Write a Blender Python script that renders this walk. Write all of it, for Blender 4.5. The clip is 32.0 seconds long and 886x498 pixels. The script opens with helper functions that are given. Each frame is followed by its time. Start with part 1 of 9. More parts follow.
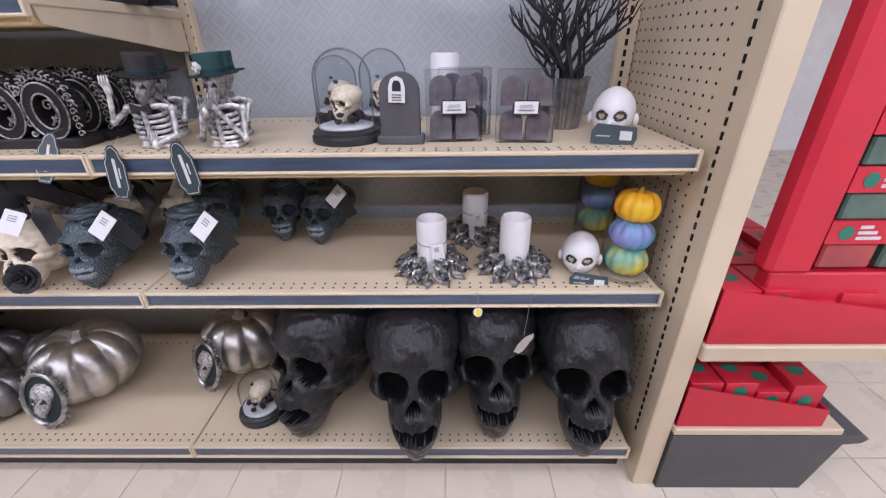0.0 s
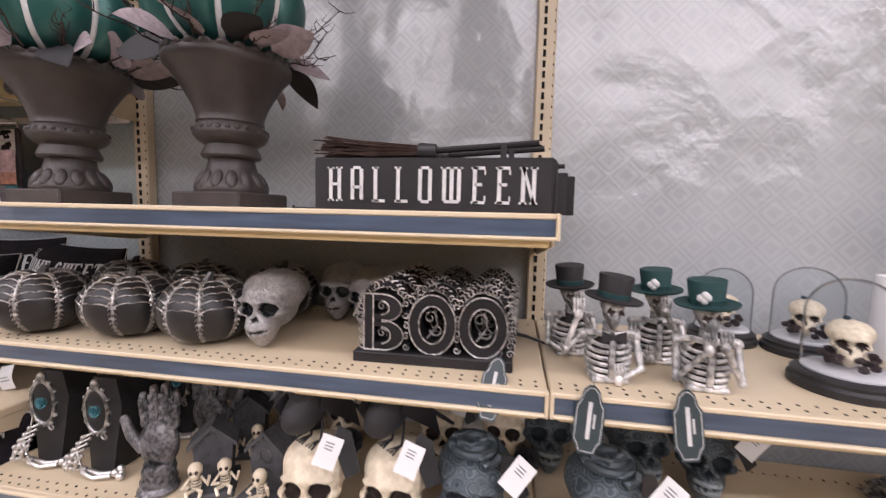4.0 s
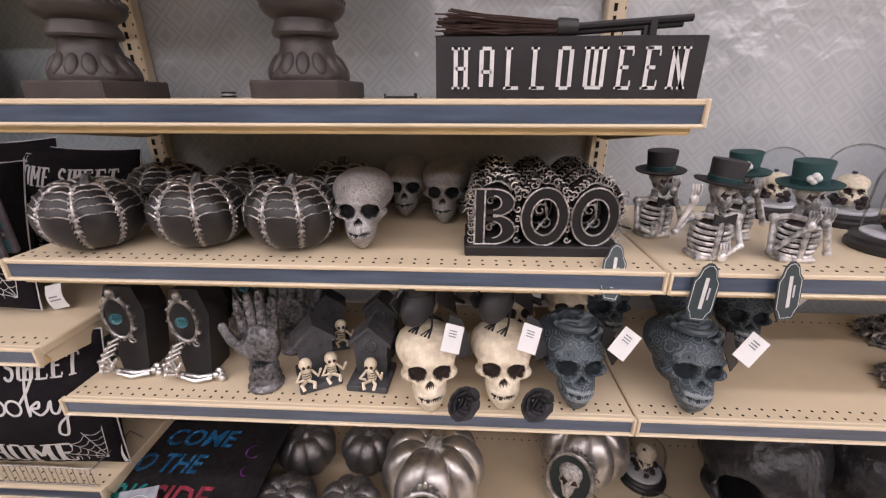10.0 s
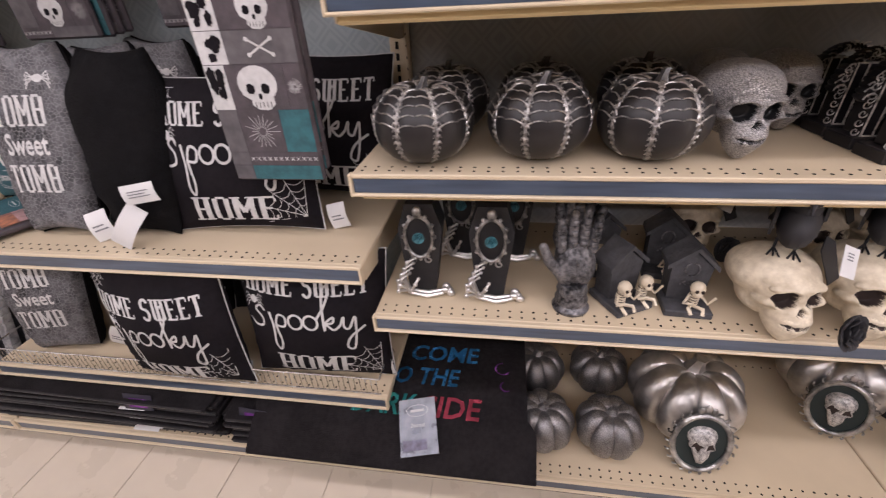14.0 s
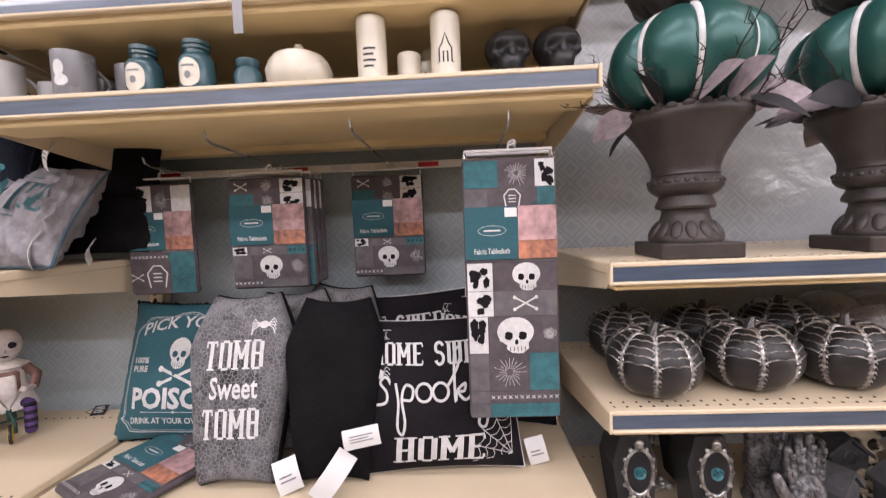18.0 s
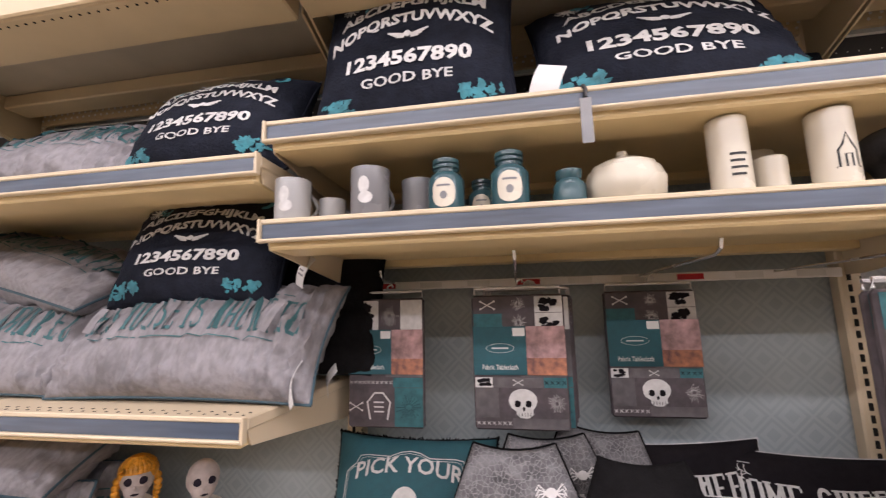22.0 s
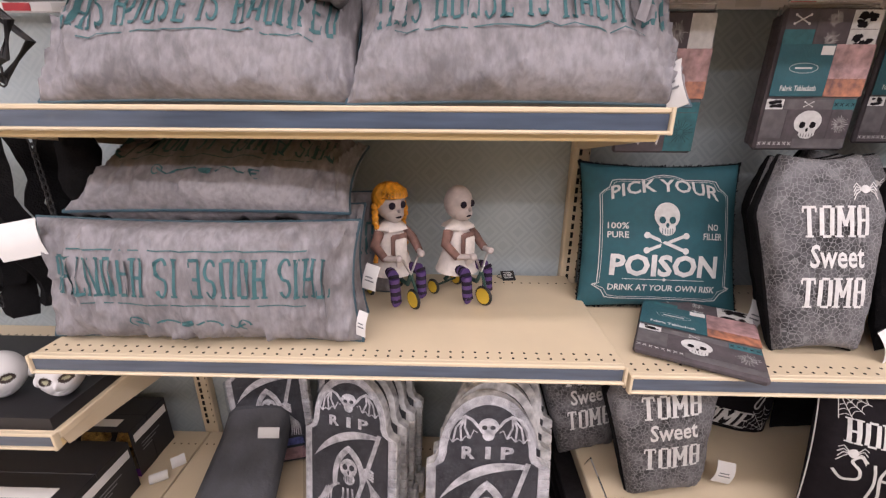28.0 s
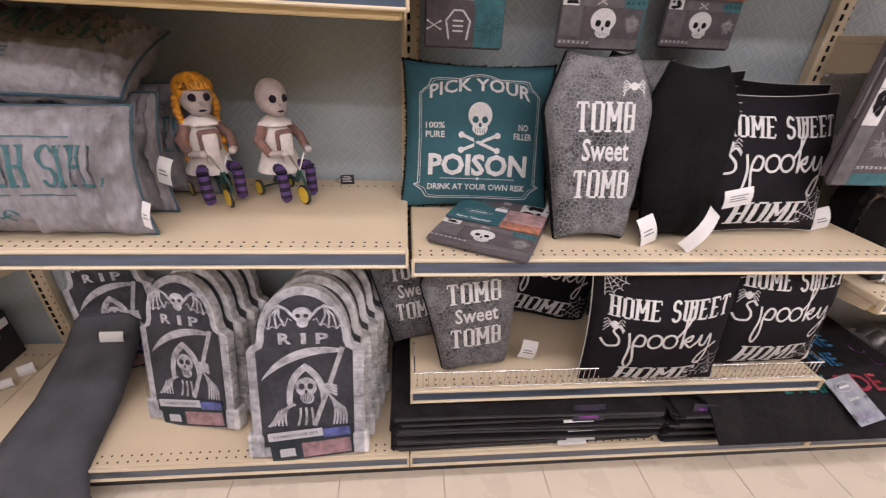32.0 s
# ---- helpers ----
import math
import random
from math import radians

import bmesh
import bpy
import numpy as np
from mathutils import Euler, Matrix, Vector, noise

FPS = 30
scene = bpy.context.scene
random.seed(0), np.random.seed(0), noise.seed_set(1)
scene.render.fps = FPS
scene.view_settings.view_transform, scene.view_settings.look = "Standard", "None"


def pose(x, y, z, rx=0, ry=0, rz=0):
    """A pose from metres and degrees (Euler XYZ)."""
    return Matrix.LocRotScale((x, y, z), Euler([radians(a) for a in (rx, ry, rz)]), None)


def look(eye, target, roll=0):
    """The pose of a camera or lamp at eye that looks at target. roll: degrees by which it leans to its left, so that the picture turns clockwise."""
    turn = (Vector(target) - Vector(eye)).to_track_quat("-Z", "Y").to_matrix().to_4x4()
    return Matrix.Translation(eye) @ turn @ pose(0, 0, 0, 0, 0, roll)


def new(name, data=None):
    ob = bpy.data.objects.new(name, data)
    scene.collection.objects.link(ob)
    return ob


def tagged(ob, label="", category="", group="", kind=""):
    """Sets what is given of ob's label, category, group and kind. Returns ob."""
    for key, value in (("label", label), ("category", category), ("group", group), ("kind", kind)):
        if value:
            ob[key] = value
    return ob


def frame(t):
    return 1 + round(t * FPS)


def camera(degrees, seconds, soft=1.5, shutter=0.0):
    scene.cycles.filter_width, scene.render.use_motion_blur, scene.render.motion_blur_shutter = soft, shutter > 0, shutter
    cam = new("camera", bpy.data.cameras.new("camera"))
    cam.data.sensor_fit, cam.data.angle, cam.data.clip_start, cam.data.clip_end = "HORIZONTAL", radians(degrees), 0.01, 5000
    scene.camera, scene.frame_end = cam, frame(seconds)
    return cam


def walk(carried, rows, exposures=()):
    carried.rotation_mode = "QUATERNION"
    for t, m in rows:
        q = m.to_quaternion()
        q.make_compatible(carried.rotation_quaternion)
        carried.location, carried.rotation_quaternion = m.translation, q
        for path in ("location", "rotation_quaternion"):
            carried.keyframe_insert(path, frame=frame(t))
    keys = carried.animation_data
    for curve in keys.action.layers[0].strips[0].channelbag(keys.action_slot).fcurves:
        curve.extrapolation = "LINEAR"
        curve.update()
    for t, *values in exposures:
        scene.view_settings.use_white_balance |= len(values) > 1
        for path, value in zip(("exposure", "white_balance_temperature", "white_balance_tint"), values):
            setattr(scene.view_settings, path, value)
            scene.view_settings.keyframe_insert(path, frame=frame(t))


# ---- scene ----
cam = camera(95.2, 32.0, soft=1.2, shutter=0.3)
PATH = [
    (0, (0.722, -0.793, 1.123), (0.695, 0.991, 0.22), -0.7),
    (0.5, (0.73, -0.778, 1.158), (0.709, 1.057, 0.362), -0.7),
    (1, (0.707, -0.736, 1.188), (0.668, 1.147, 0.514), -0.9),
    (1.5, (0.663, -0.668, 1.201), (0.602, 1.259, 0.668), -1.4),
    (2, (0.574, -0.624, 1.205), (0.427, 1.318, 0.752), -1.4),
    (2.5, (0.396, -0.641, 1.213), (0.16, 1.306, 0.821), -0.7),
    (3, (0.204, -0.68, 1.225), (-0.078, 1.267, 0.865), -0.5),
    (3.5, (0.068, -0.689, 1.21), (-0.253, 1.262, 0.91), 0.5),
    (4, (-0.067, -0.636, 1.212), (-0.404, 1.328, 1.036), 1.3),
    (4.5, (-0.178, -0.612, 1.263), (-0.485, 1.364, 1.262), 0.7),
    (6.5, (-0.382, -0.701, 1.364), (-0.643, 1.282, 1.385), 1.1),
    (7, (-0.384, -0.686, 1.346), (-0.637, 1.295, 1.239), 0.6),
    (7.5, (-0.379, -0.668, 1.326), (-0.607, 1.304, 1.084), -0.4),
    (8, (-0.372, -0.663, 1.304), (-0.571, 1.295, 0.949), -0.9),
    (8.5, (-0.368, -0.66, 1.283), (-0.535, 1.278, 0.818), -1.1),
    (9, (-0.366, -0.658, 1.261), (-0.498, 1.26, 0.713), -0.9),
    (9.5, (-0.364, -0.656, 1.242), (-0.476, 1.236, 0.603), -0.5),
    (10, (-0.361, -0.655, 1.223), (-0.451, 1.209, 0.504), 0.0),
    (10.5, (-0.361, -0.66, 1.214), (-0.435, 1.169, 0.409), 0.5),
    (11, (-0.369, -0.663, 1.199), (-0.448, 1.127, 0.31), 1.0),
    (11.5, (-0.388, -0.666, 1.18), (-0.469, 1.09, 0.227), 1.6),
    (12, (-0.44, -0.652, 1.168), (-0.629, 1.078, 0.181), 1.4),
    (12.5, (-0.545, -0.641, 1.174), (-0.873, 1.041, 0.143), -0.6),
    (13, (-0.67, -0.602, 1.169), (-1.09, 1.02, 0.078), -0.9),
    (13.5, (-0.798, -0.593, 1.168), (-1.175, 1.031, 0.063), -0.8),
    (14, (-0.95, -0.643, 1.185), (-1.228, 1.041, 0.142), -2.9),
    (14.5, (-1.07, -0.681, 1.187), (-1.359, 1.015, 0.167), -2.7),
    (16.5, (-1.465, -0.674, 1.192), (-1.611, 1.187, 0.475), -1.8),
    (17, (-1.479, -0.712, 1.235), (-1.557, 1.223, 0.736), -2.6),
    (17.5, (-1.487, -0.727, 1.263), (-1.544, 1.249, 0.966), -2.7),
    (18, (-1.487, -0.752, 1.297), (-1.57, 1.243, 1.179), -2.3),
    (18.5, (-1.517, -0.767, 1.336), (-1.641, 1.229, 1.37), -1.7),
    (19, (-1.546, -0.758, 1.356), (-1.701, 1.23, 1.519), -1.3),
    (19.5, (-1.582, -0.752, 1.378), (-1.747, 1.222, 1.653), -1.1),
    (20, (-1.623, -0.747, 1.397), (-1.814, 1.215, 1.732), -1.1),
    (20.5, (-1.689, -0.699, 1.391), (-1.959, 1.253, 1.735), -0.5),
    (21, (-1.791, -0.653, 1.406), (-2.104, 1.294, 1.737), -0.7),
    (21.5, (-1.875, -0.62, 1.402), (-2.221, 1.324, 1.72), -0.7),
    (22, (-1.994, -0.635, 1.405), (-2.337, 1.312, 1.712), -1.2),
    (22.5, (-2.165, -0.692, 1.414), (-2.505, 1.256, 1.713), -1.4),
    (23, (-2.305, -0.714, 1.403), (-2.635, 1.236, 1.703), -2.0),
    (23.5, (-2.432, -0.674, 1.407), (-2.82, 1.263, 1.719), -1.4),
    (24, (-2.548, -0.649, 1.398), (-2.946, 1.289, 1.691), -1.7),
    (24.5, (-2.707, -0.671, 1.395), (-2.999, 1.297, 1.595), -3.7),
    (25, (-2.796, -0.685, 1.377), (-2.983, 1.305, 1.467), -2.4),
    (25.5, (-2.809, -0.68, 1.354), (-2.917, 1.316, 1.3), -1.3),
    (26, (-2.8, -0.684, 1.32), (-2.867, 1.305, 1.125), -0.5),
    (26.5, (-2.795, -0.683, 1.302), (-2.852, 1.289, 0.977), -0.4),
    (28.5, (-2.799, -0.687, 1.215), (-2.832, 1.171, 0.476), 1.1),
    (29, (-2.796, -0.698, 1.2), (-2.817, 1.133, 0.397), 2.0),
    (29.5, (-2.793, -0.722, 1.179), (-2.79, 1.089, 0.33), 2.6),
    (30, (-2.775, -0.73, 1.172), (-2.738, 1.058, 0.276), 2.7),
    (30.5, (-2.733, -0.736, 1.174), (-2.669, 1.033, 0.242), 2.5),
    (31, (-2.654, -0.742, 1.181), (-2.545, 1.014, 0.229), 2.4),
    (31.5, (-2.549, -0.742, 1.173), (-2.401, 1.009, 0.218), 2.6),
    (32, (-2.452, -0.758, 1.172), (-2.268, 0.993, 0.223), 2.9),
]
walk(cam, [(t, look(eye, target, roll)) for t, eye, target, roll in PATH],
     ((0, -0.25, 5470, 10), (1, -0.27, 5670, 10), (2, -0.27, 6020, 10), (3, -0.27, 6070, 10), (4, -0.05, 6170, 10), (7, 0.0, 6270, 10), (9, -0.2, 6370, 10), (11, -0.2, 6270, 11), (13, -0.3, 6270, 12), (14.5, -0.35, 6270, 12), (17, 0.0, 6120, 10),
      (19, 0.15, 6270, 10), (23, 0.05, 6370, 10), (26, 0.1, 6320, 10), (29, 0.05, 6420, 10), (32, -0.08, 6420, 10)))

# ---- light ----
world = bpy.data.worlds.new("store_air")
scene.world = world
world.use_nodes = True
world.node_tree.nodes["Background"].inputs[0].default_value = (0.9, 0.93, 1.0, 1)
world.node_tree.nodes["Background"].inputs[1].default_value = 0.12


def tube_light(x, y, z, length, watts):
    """The light of one row of ceiling tubes."""
    data = bpy.data.lights.new("ceiling_tubes", "AREA")
    data.shape, data.size, data.size_y, data.energy, data.color = "RECTANGLE", length, 0.22, watts, (1.0, 0.92, 0.985)
    ob = new("ceiling_tubes", data)
    ob.matrix_world = pose(x, y, z)
    return ob


for lx in (-4.6, -1.9, 0.8, 3.5):
    tube_light(lx, -1.0, 3.52, 2.3, 26)
for lx in (-5.8, -3.1, -0.4, 2.3, 5.0):
    tube_light(lx, -2.9, 3.52, 2.6, 54)
for lx in (-5.8, -3.1, -0.4, 2.3, 5.0):
    tube_light(lx, -5.2, 3.52, 2.6, 84)
scene.view_settings.exposure = 0.0

# ---- materials ----
def mat(name, color, rough=0.5, metal=0.0, var=0.12, scale=14.0, bump=0.0, bscale=60.0, dark=None, coat=0.0, stretch=None):
    """A painted or plain surface: two scales of colour variation, fine relief."""
    m = bpy.data.materials.new(name)
    m.use_nodes = True
    nt = m.node_tree
    b = nt.nodes["Principled BSDF"]
    b.inputs["Metallic"].default_value = metal
    b.inputs["Coat Weight"].default_value = coat
    if max(color) < 0.05:
        b.inputs["Specular IOR Level"].default_value = 0.08 if rough > 0.7 else 0.36
    tc = nt.nodes.new("ShaderNodeTexCoord")
    n1 = nt.nodes.new("ShaderNodeTexNoise")
    n1.inputs["Scale"].default_value, n1.inputs["Detail"].default_value = scale, 6
    n2 = nt.nodes.new("ShaderNodeTexNoise")
    n2.inputs["Scale"].default_value, n2.inputs["Detail"].default_value = scale * 0.17, 3
    grain = tc.outputs["Object"]
    if stretch:
        mp = nt.nodes.new("ShaderNodeMapping")
        mp.inputs["Scale"].default_value = stretch
        nt.links.new(grain, mp.inputs["Vector"])
        grain = mp.outputs[0]
    nt.links.new(grain, n1.inputs["Vector"])
    nt.links.new(tc.outputs["Object"], n2.inputs["Vector"])
    add = nt.nodes.new("ShaderNodeMath")
    add.operation = "MULTIPLY_ADD"
    add.inputs[1].default_value = 0.5
    half = nt.nodes.new("ShaderNodeMath")
    half.operation = "MULTIPLY"
    half.inputs[1].default_value = 0.5
    nt.links.new(n2.outputs["Fac"], half.inputs[0])
    nt.links.new(n1.outputs["Fac"], add.inputs[0])
    nt.links.new(half.outputs[0], add.inputs[2])
    ramp = nt.nodes.new("ShaderNodeValToRGB")
    ramp.color_ramp.elements[0].position, ramp.color_ramp.elements[1].position = 0.38, 0.62
    lo = dark or tuple(c * (1 - var) for c in color)
    ramp.color_ramp.elements[0].color = (*lo, 1)
    ramp.color_ramp.elements[1].color = (*[min(1, c * (1 + var)) for c in color], 1)
    nt.links.new(add.outputs[0], ramp.inputs[0])
    nt.links.new(ramp.outputs[0], b.inputs["Base Color"])
    rr = nt.nodes.new("ShaderNodeMapRange")
    rr.inputs["To Min"].default_value, rr.inputs["To Max"].default_value = max(0.03, rough - 0.08), min(1, rough + 0.1)
    nt.links.new(n1.outputs["Fac"], rr.inputs["Value"])
    nt.links.new(rr.outputs[0], b.inputs["Roughness"])
    if bump:
        n3 = nt.nodes.new("ShaderNodeTexNoise")
        n3.inputs["Scale"].default_value, n3.inputs["Detail"].default_value = bscale, 4
        nt.links.new(grain, n3.inputs["Vector"])
        bp = nt.nodes.new("ShaderNodeBump")
        bp.inputs["Strength"].default_value, bp.inputs["Distance"].default_value = bump, 0.01
        nt.links.new(n3.outputs["Fac"], bp.inputs["Height"])
        nt.links.new(bp.outputs[0], b.inputs["Normal"])
    return m


def relief(m, kind, scale, strength, tint=None, dist=0.006):
    """Adds a cell or wave relief to a material, and tints its low parts."""
    nt = m.node_tree
    b = nt.nodes["Principled BSDF"]
    tc = nt.nodes.new("ShaderNodeTexCoord")
    if kind == "wave":
        tx = nt.nodes.new("ShaderNodeTexWave")
        tx.wave_type = "RINGS"
        tx.inputs["Scale"].default_value, tx.inputs["Distortion"].default_value, tx.inputs["Detail"].default_value = scale, 14, 2
        out = tx.outputs["Fac"]
    else:
        tx = nt.nodes.new("ShaderNodeTexVoronoi")
        tx.feature = "DISTANCE_TO_EDGE" if kind == "cells" else "F1"
        tx.inputs["Scale"].default_value = scale
        out = tx.outputs["Distance"]
        if kind == "rose":
            rings = nt.nodes.new("ShaderNodeMath")
            rings.operation = "MULTIPLY"
            rings.inputs[1].default_value = 26.0
            wave = nt.nodes.new("ShaderNodeMath")
            wave.operation = "SINE"
            nt.links.new(out, rings.inputs[0])
            nt.links.new(rings.outputs[0], wave.inputs[0])
            out = wave.outputs[0]
    nt.links.new(tc.outputs["Object"], tx.inputs["Vector"])
    ramp = nt.nodes.new("ShaderNodeValToRGB")
    ramp.color_ramp.elements[0].position = 0.02
    ramp.color_ramp.elements[1].position = 0.16 if kind == "cells" else 0.7
    nt.links.new(out, ramp.inputs[0])
    bp = nt.nodes.new("ShaderNodeBump")
    bp.inputs["Strength"].default_value, bp.inputs["Distance"].default_value = strength, dist
    nt.links.new(ramp.outputs[0], bp.inputs["Height"])
    nt.links.new(bp.outputs[0], b.inputs["Normal"])
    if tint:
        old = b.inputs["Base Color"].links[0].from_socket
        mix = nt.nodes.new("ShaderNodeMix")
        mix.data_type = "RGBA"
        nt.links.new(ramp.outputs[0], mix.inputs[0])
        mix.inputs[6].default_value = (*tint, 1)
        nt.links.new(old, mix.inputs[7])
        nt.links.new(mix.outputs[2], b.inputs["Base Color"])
    return m


def clear(name, tint=(1, 1, 1), rough=0.03, glint=0.45):
    """Clear glass or film: mostly lets light through, with a real gloss."""
    m = bpy.data.materials.new(name)
    m.use_nodes = True
    nt = m.node_tree
    nt.nodes.remove(nt.nodes["Principled BSDF"])
    out = nt.nodes["Material Output"]
    tr = nt.nodes.new("ShaderNodeBsdfTransparent")
    tr.inputs[0].default_value = (*tint, 1)
    gl = nt.nodes.new("ShaderNodeBsdfGlossy")
    gl.inputs["Roughness"].default_value = rough
    lw = nt.nodes.new("ShaderNodeLayerWeight")
    lw.inputs[0].default_value = 0.07
    mx = nt.nodes.new("ShaderNodeMixShader")
    k = nt.nodes.new("ShaderNodeMath")
    k.operation = "MULTIPLY"
    k.inputs[1].default_value = glint
    nt.links.new(lw.outputs["Fresnel"], k.inputs[0])
    nt.links.new(k.outputs[0], mx.inputs[0])
    nt.links.new(tr.outputs[0], mx.inputs[1])
    nt.links.new(gl.outputs[0], mx.inputs[2])
    nt.links.new(mx.outputs[0], out.inputs[0])
    return m


def crease(m, scale, strength):
    """Crumples the gloss of a clear film."""
    nt = m.node_tree
    tc, n, bp = nt.nodes.new("ShaderNodeTexCoord"), nt.nodes.new("ShaderNodeTexNoise"), nt.nodes.new("ShaderNodeBump")
    n.inputs["Scale"].default_value, n.inputs["Detail"].default_value = scale, 3
    bp.inputs["Strength"].default_value, bp.inputs["Distance"].default_value = strength, 0.02
    nt.links.new(tc.outputs["Object"], n.inputs["Vector"])
    nt.links.new(n.outputs["Fac"], bp.inputs["Height"])
    nt.links.new(bp.outputs[0], nt.nodes["Glossy BSDF"].inputs["Normal"])


BEIGE = mat("shelf_enamel", (0.60, 0.495, 0.345), 0.38, var=0.05, scale=9, bump=0.03, bscale=300)
# lighter amber copy of the enamel: warm bounced light under shelves, put into colour
AMBER = mat("bounce_lit_underside", (0.66, 0.51, 0.27), 0.42, var=0.08, scale=9)
NAVY = mat("price_channel_strip", (0.06, 0.082, 0.122), 0.3, var=0.4, scale=6, coat=0.4, stretch=(1, 1, 12))
BLACKHOLE = mat("hole_dark", (0.02, 0.018, 0.016), 0.9)
KICK = mat("kick_plate", (0.03, 0.03, 0.032), 0.5, var=0.3)
BLACK = mat("black_paint", (0.022, 0.021, 0.022), 0.45, var=0.3, scale=30)
PAPER = mat("paper_tag", (0.66, 0.65, 0.64), 0.6, var=0.05)
INK = mat("grey_print", (0.18, 0.18, 0.19), 0.6)
VELVET = mat("grey_velvet", (0.215, 0.203, 0.216), 0.7, var=0.2, scale=55, bump=0.4, bscale=30, dark=(0.145, 0.136, 0.143), stretch=(1.6, 1.6, 0.7))
TEALTHREAD = mat("teal_thread", (0.035, 0.11, 0.12), 0.7)
PLUSH = mat("black_plush", (0.008, 0.0075, 0.008), 0.9, var=0.3, scale=60, bump=0.35, bscale=220)
CANVAS = mat("black_canvas", (0.013, 0.011, 0.013), 0.85, var=0.2, scale=80, bump=0.25, bscale=500)
NIGHT = mat("midnight_fabric", (0.012, 0.014, 0.022), 0.8, var=0.3, scale=40, bump=0.3, bscale=160)
PRINT = mat("white_print", (0.56, 0.55, 0.54), 0.8, var=0.12, scale=90)
TEAL = mat("teal_fabric", (0.018, 0.085, 0.105), 0.75, var=0.12, scale=70, bump=0.25, bscale=400)
TEALPRINT = mat("teal_print", (0.03, 0.17, 0.21), 0.7, var=0.4, scale=60)
SILVER = mat("silver_paint", (0.62, 0.60, 0.58), 0.32, 0.85, var=0.16, scale=22, dark=(0.3, 0.29, 0.28), bump=0.12, bscale=70)
PEWTER = mat("pewter_paint", (0.50, 0.485, 0.48), 0.36, 0.5, var=0.3, scale=25)
PEWTERM = mat("pewter_metal", (0.27, 0.26, 0.26), 0.34, 0.8, var=0.3, scale=25)
relief(PEWTERM, "cells", 190, 0.25, (0.14, 0.135, 0.135), 0.002)
relief(PEWTER, "cells", 44, 0.5, (0.20, 0.195, 0.195), 0.008)
ROSEMETAL = mat("antique_silver", (0.47, 0.46, 0.45), 0.34, 0.85, var=0.4, scale=60, dark=(0.05, 0.05, 0.05))
IVORY = mat("ivory_resin", (0.70, 0.62, 0.48), 0.5, var=0.12, scale=12, dark=(0.5, 0.42, 0.30), bump=0.12, bscale=40)
SOCKET = mat("socket_paint", (0.035, 0.022, 0.018), 0.6, var=0.4)
BONE = mat("silvered_bone", (0.60, 0.58, 0.56), 0.4, 0.35, var=0.3, scale=70, dark=(0.12, 0.12, 0.12))
TEALSKULL = mat("teal_stone", (0.125, 0.152, 0.170), 0.5, 0.15, var=0.3, scale=30)
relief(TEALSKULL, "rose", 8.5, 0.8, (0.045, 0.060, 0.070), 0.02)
BIGBLACK = mat("black_foam", (0.018, 0.0175, 0.019), 0.30, var=0.3, scale=16, bump=0.3, bscale=9)
BIGBLACK.node_tree.nodes["Bump"].inputs["Distance"].default_value = 0.05
MATTEBLACK = mat("urn_black", (0.042, 0.034, 0.031), 0.42, var=0.25, scale=20, bump=0.08, bscale=120)
GREENGLOSS = mat("green_satin", (0.02, 0.085, 0.075), 0.3, 0.25, var=0.12, scale=14)
WAX = mat("white_wax", (0.72, 0.70, 0.70), 0.5, var=0.04)
GLASS = clear("dome_glass", (0.93, 0.94, 0.95), glint=0.7)
FILM = clear("clear_plastic", (0.90, 0.90, 0.92), 0.12)
RED = mat("red_plastic", (0.48, 0.015, 0.03), 0.4, var=0.1)
STONE = mat("foam_stone", (0.62, 0.61, 0.61), 0.7, var=0.2, scale=55, bump=0.4, bscale=90, dark=(0.30, 0.295, 0.295))
CARVED = mat("foam_relief", (0.62, 0.61, 0.61), 0.75, var=0.3, scale=70, dark=(0.30, 0.30, 0.30))
STONEDARK = mat("foam_stone_dark", (0.055, 0.055, 0.06), 0.75, var=0.4, scale=60, bump=0.3, bscale=120)
CREAM = mat("cream_ceramic", (0.58, 0.53, 0.43), 0.25, var=0.05)
GREYCER = mat("grey_ceramic", (0.20, 0.20, 0.21), 0.25, var=0.08)
LIGHTCER = mat("pale_grey_ceramic", (0.40, 0.40, 0.40), 0.3, var=0.08)
TEALCER = mat("teal_ceramic", (0.035, 0.085, 0.10), 0.22, var=0.12)
STEEL = mat("wire_steel", (0.62, 0.61, 0.60), 0.25, 0.9, var=0.1)


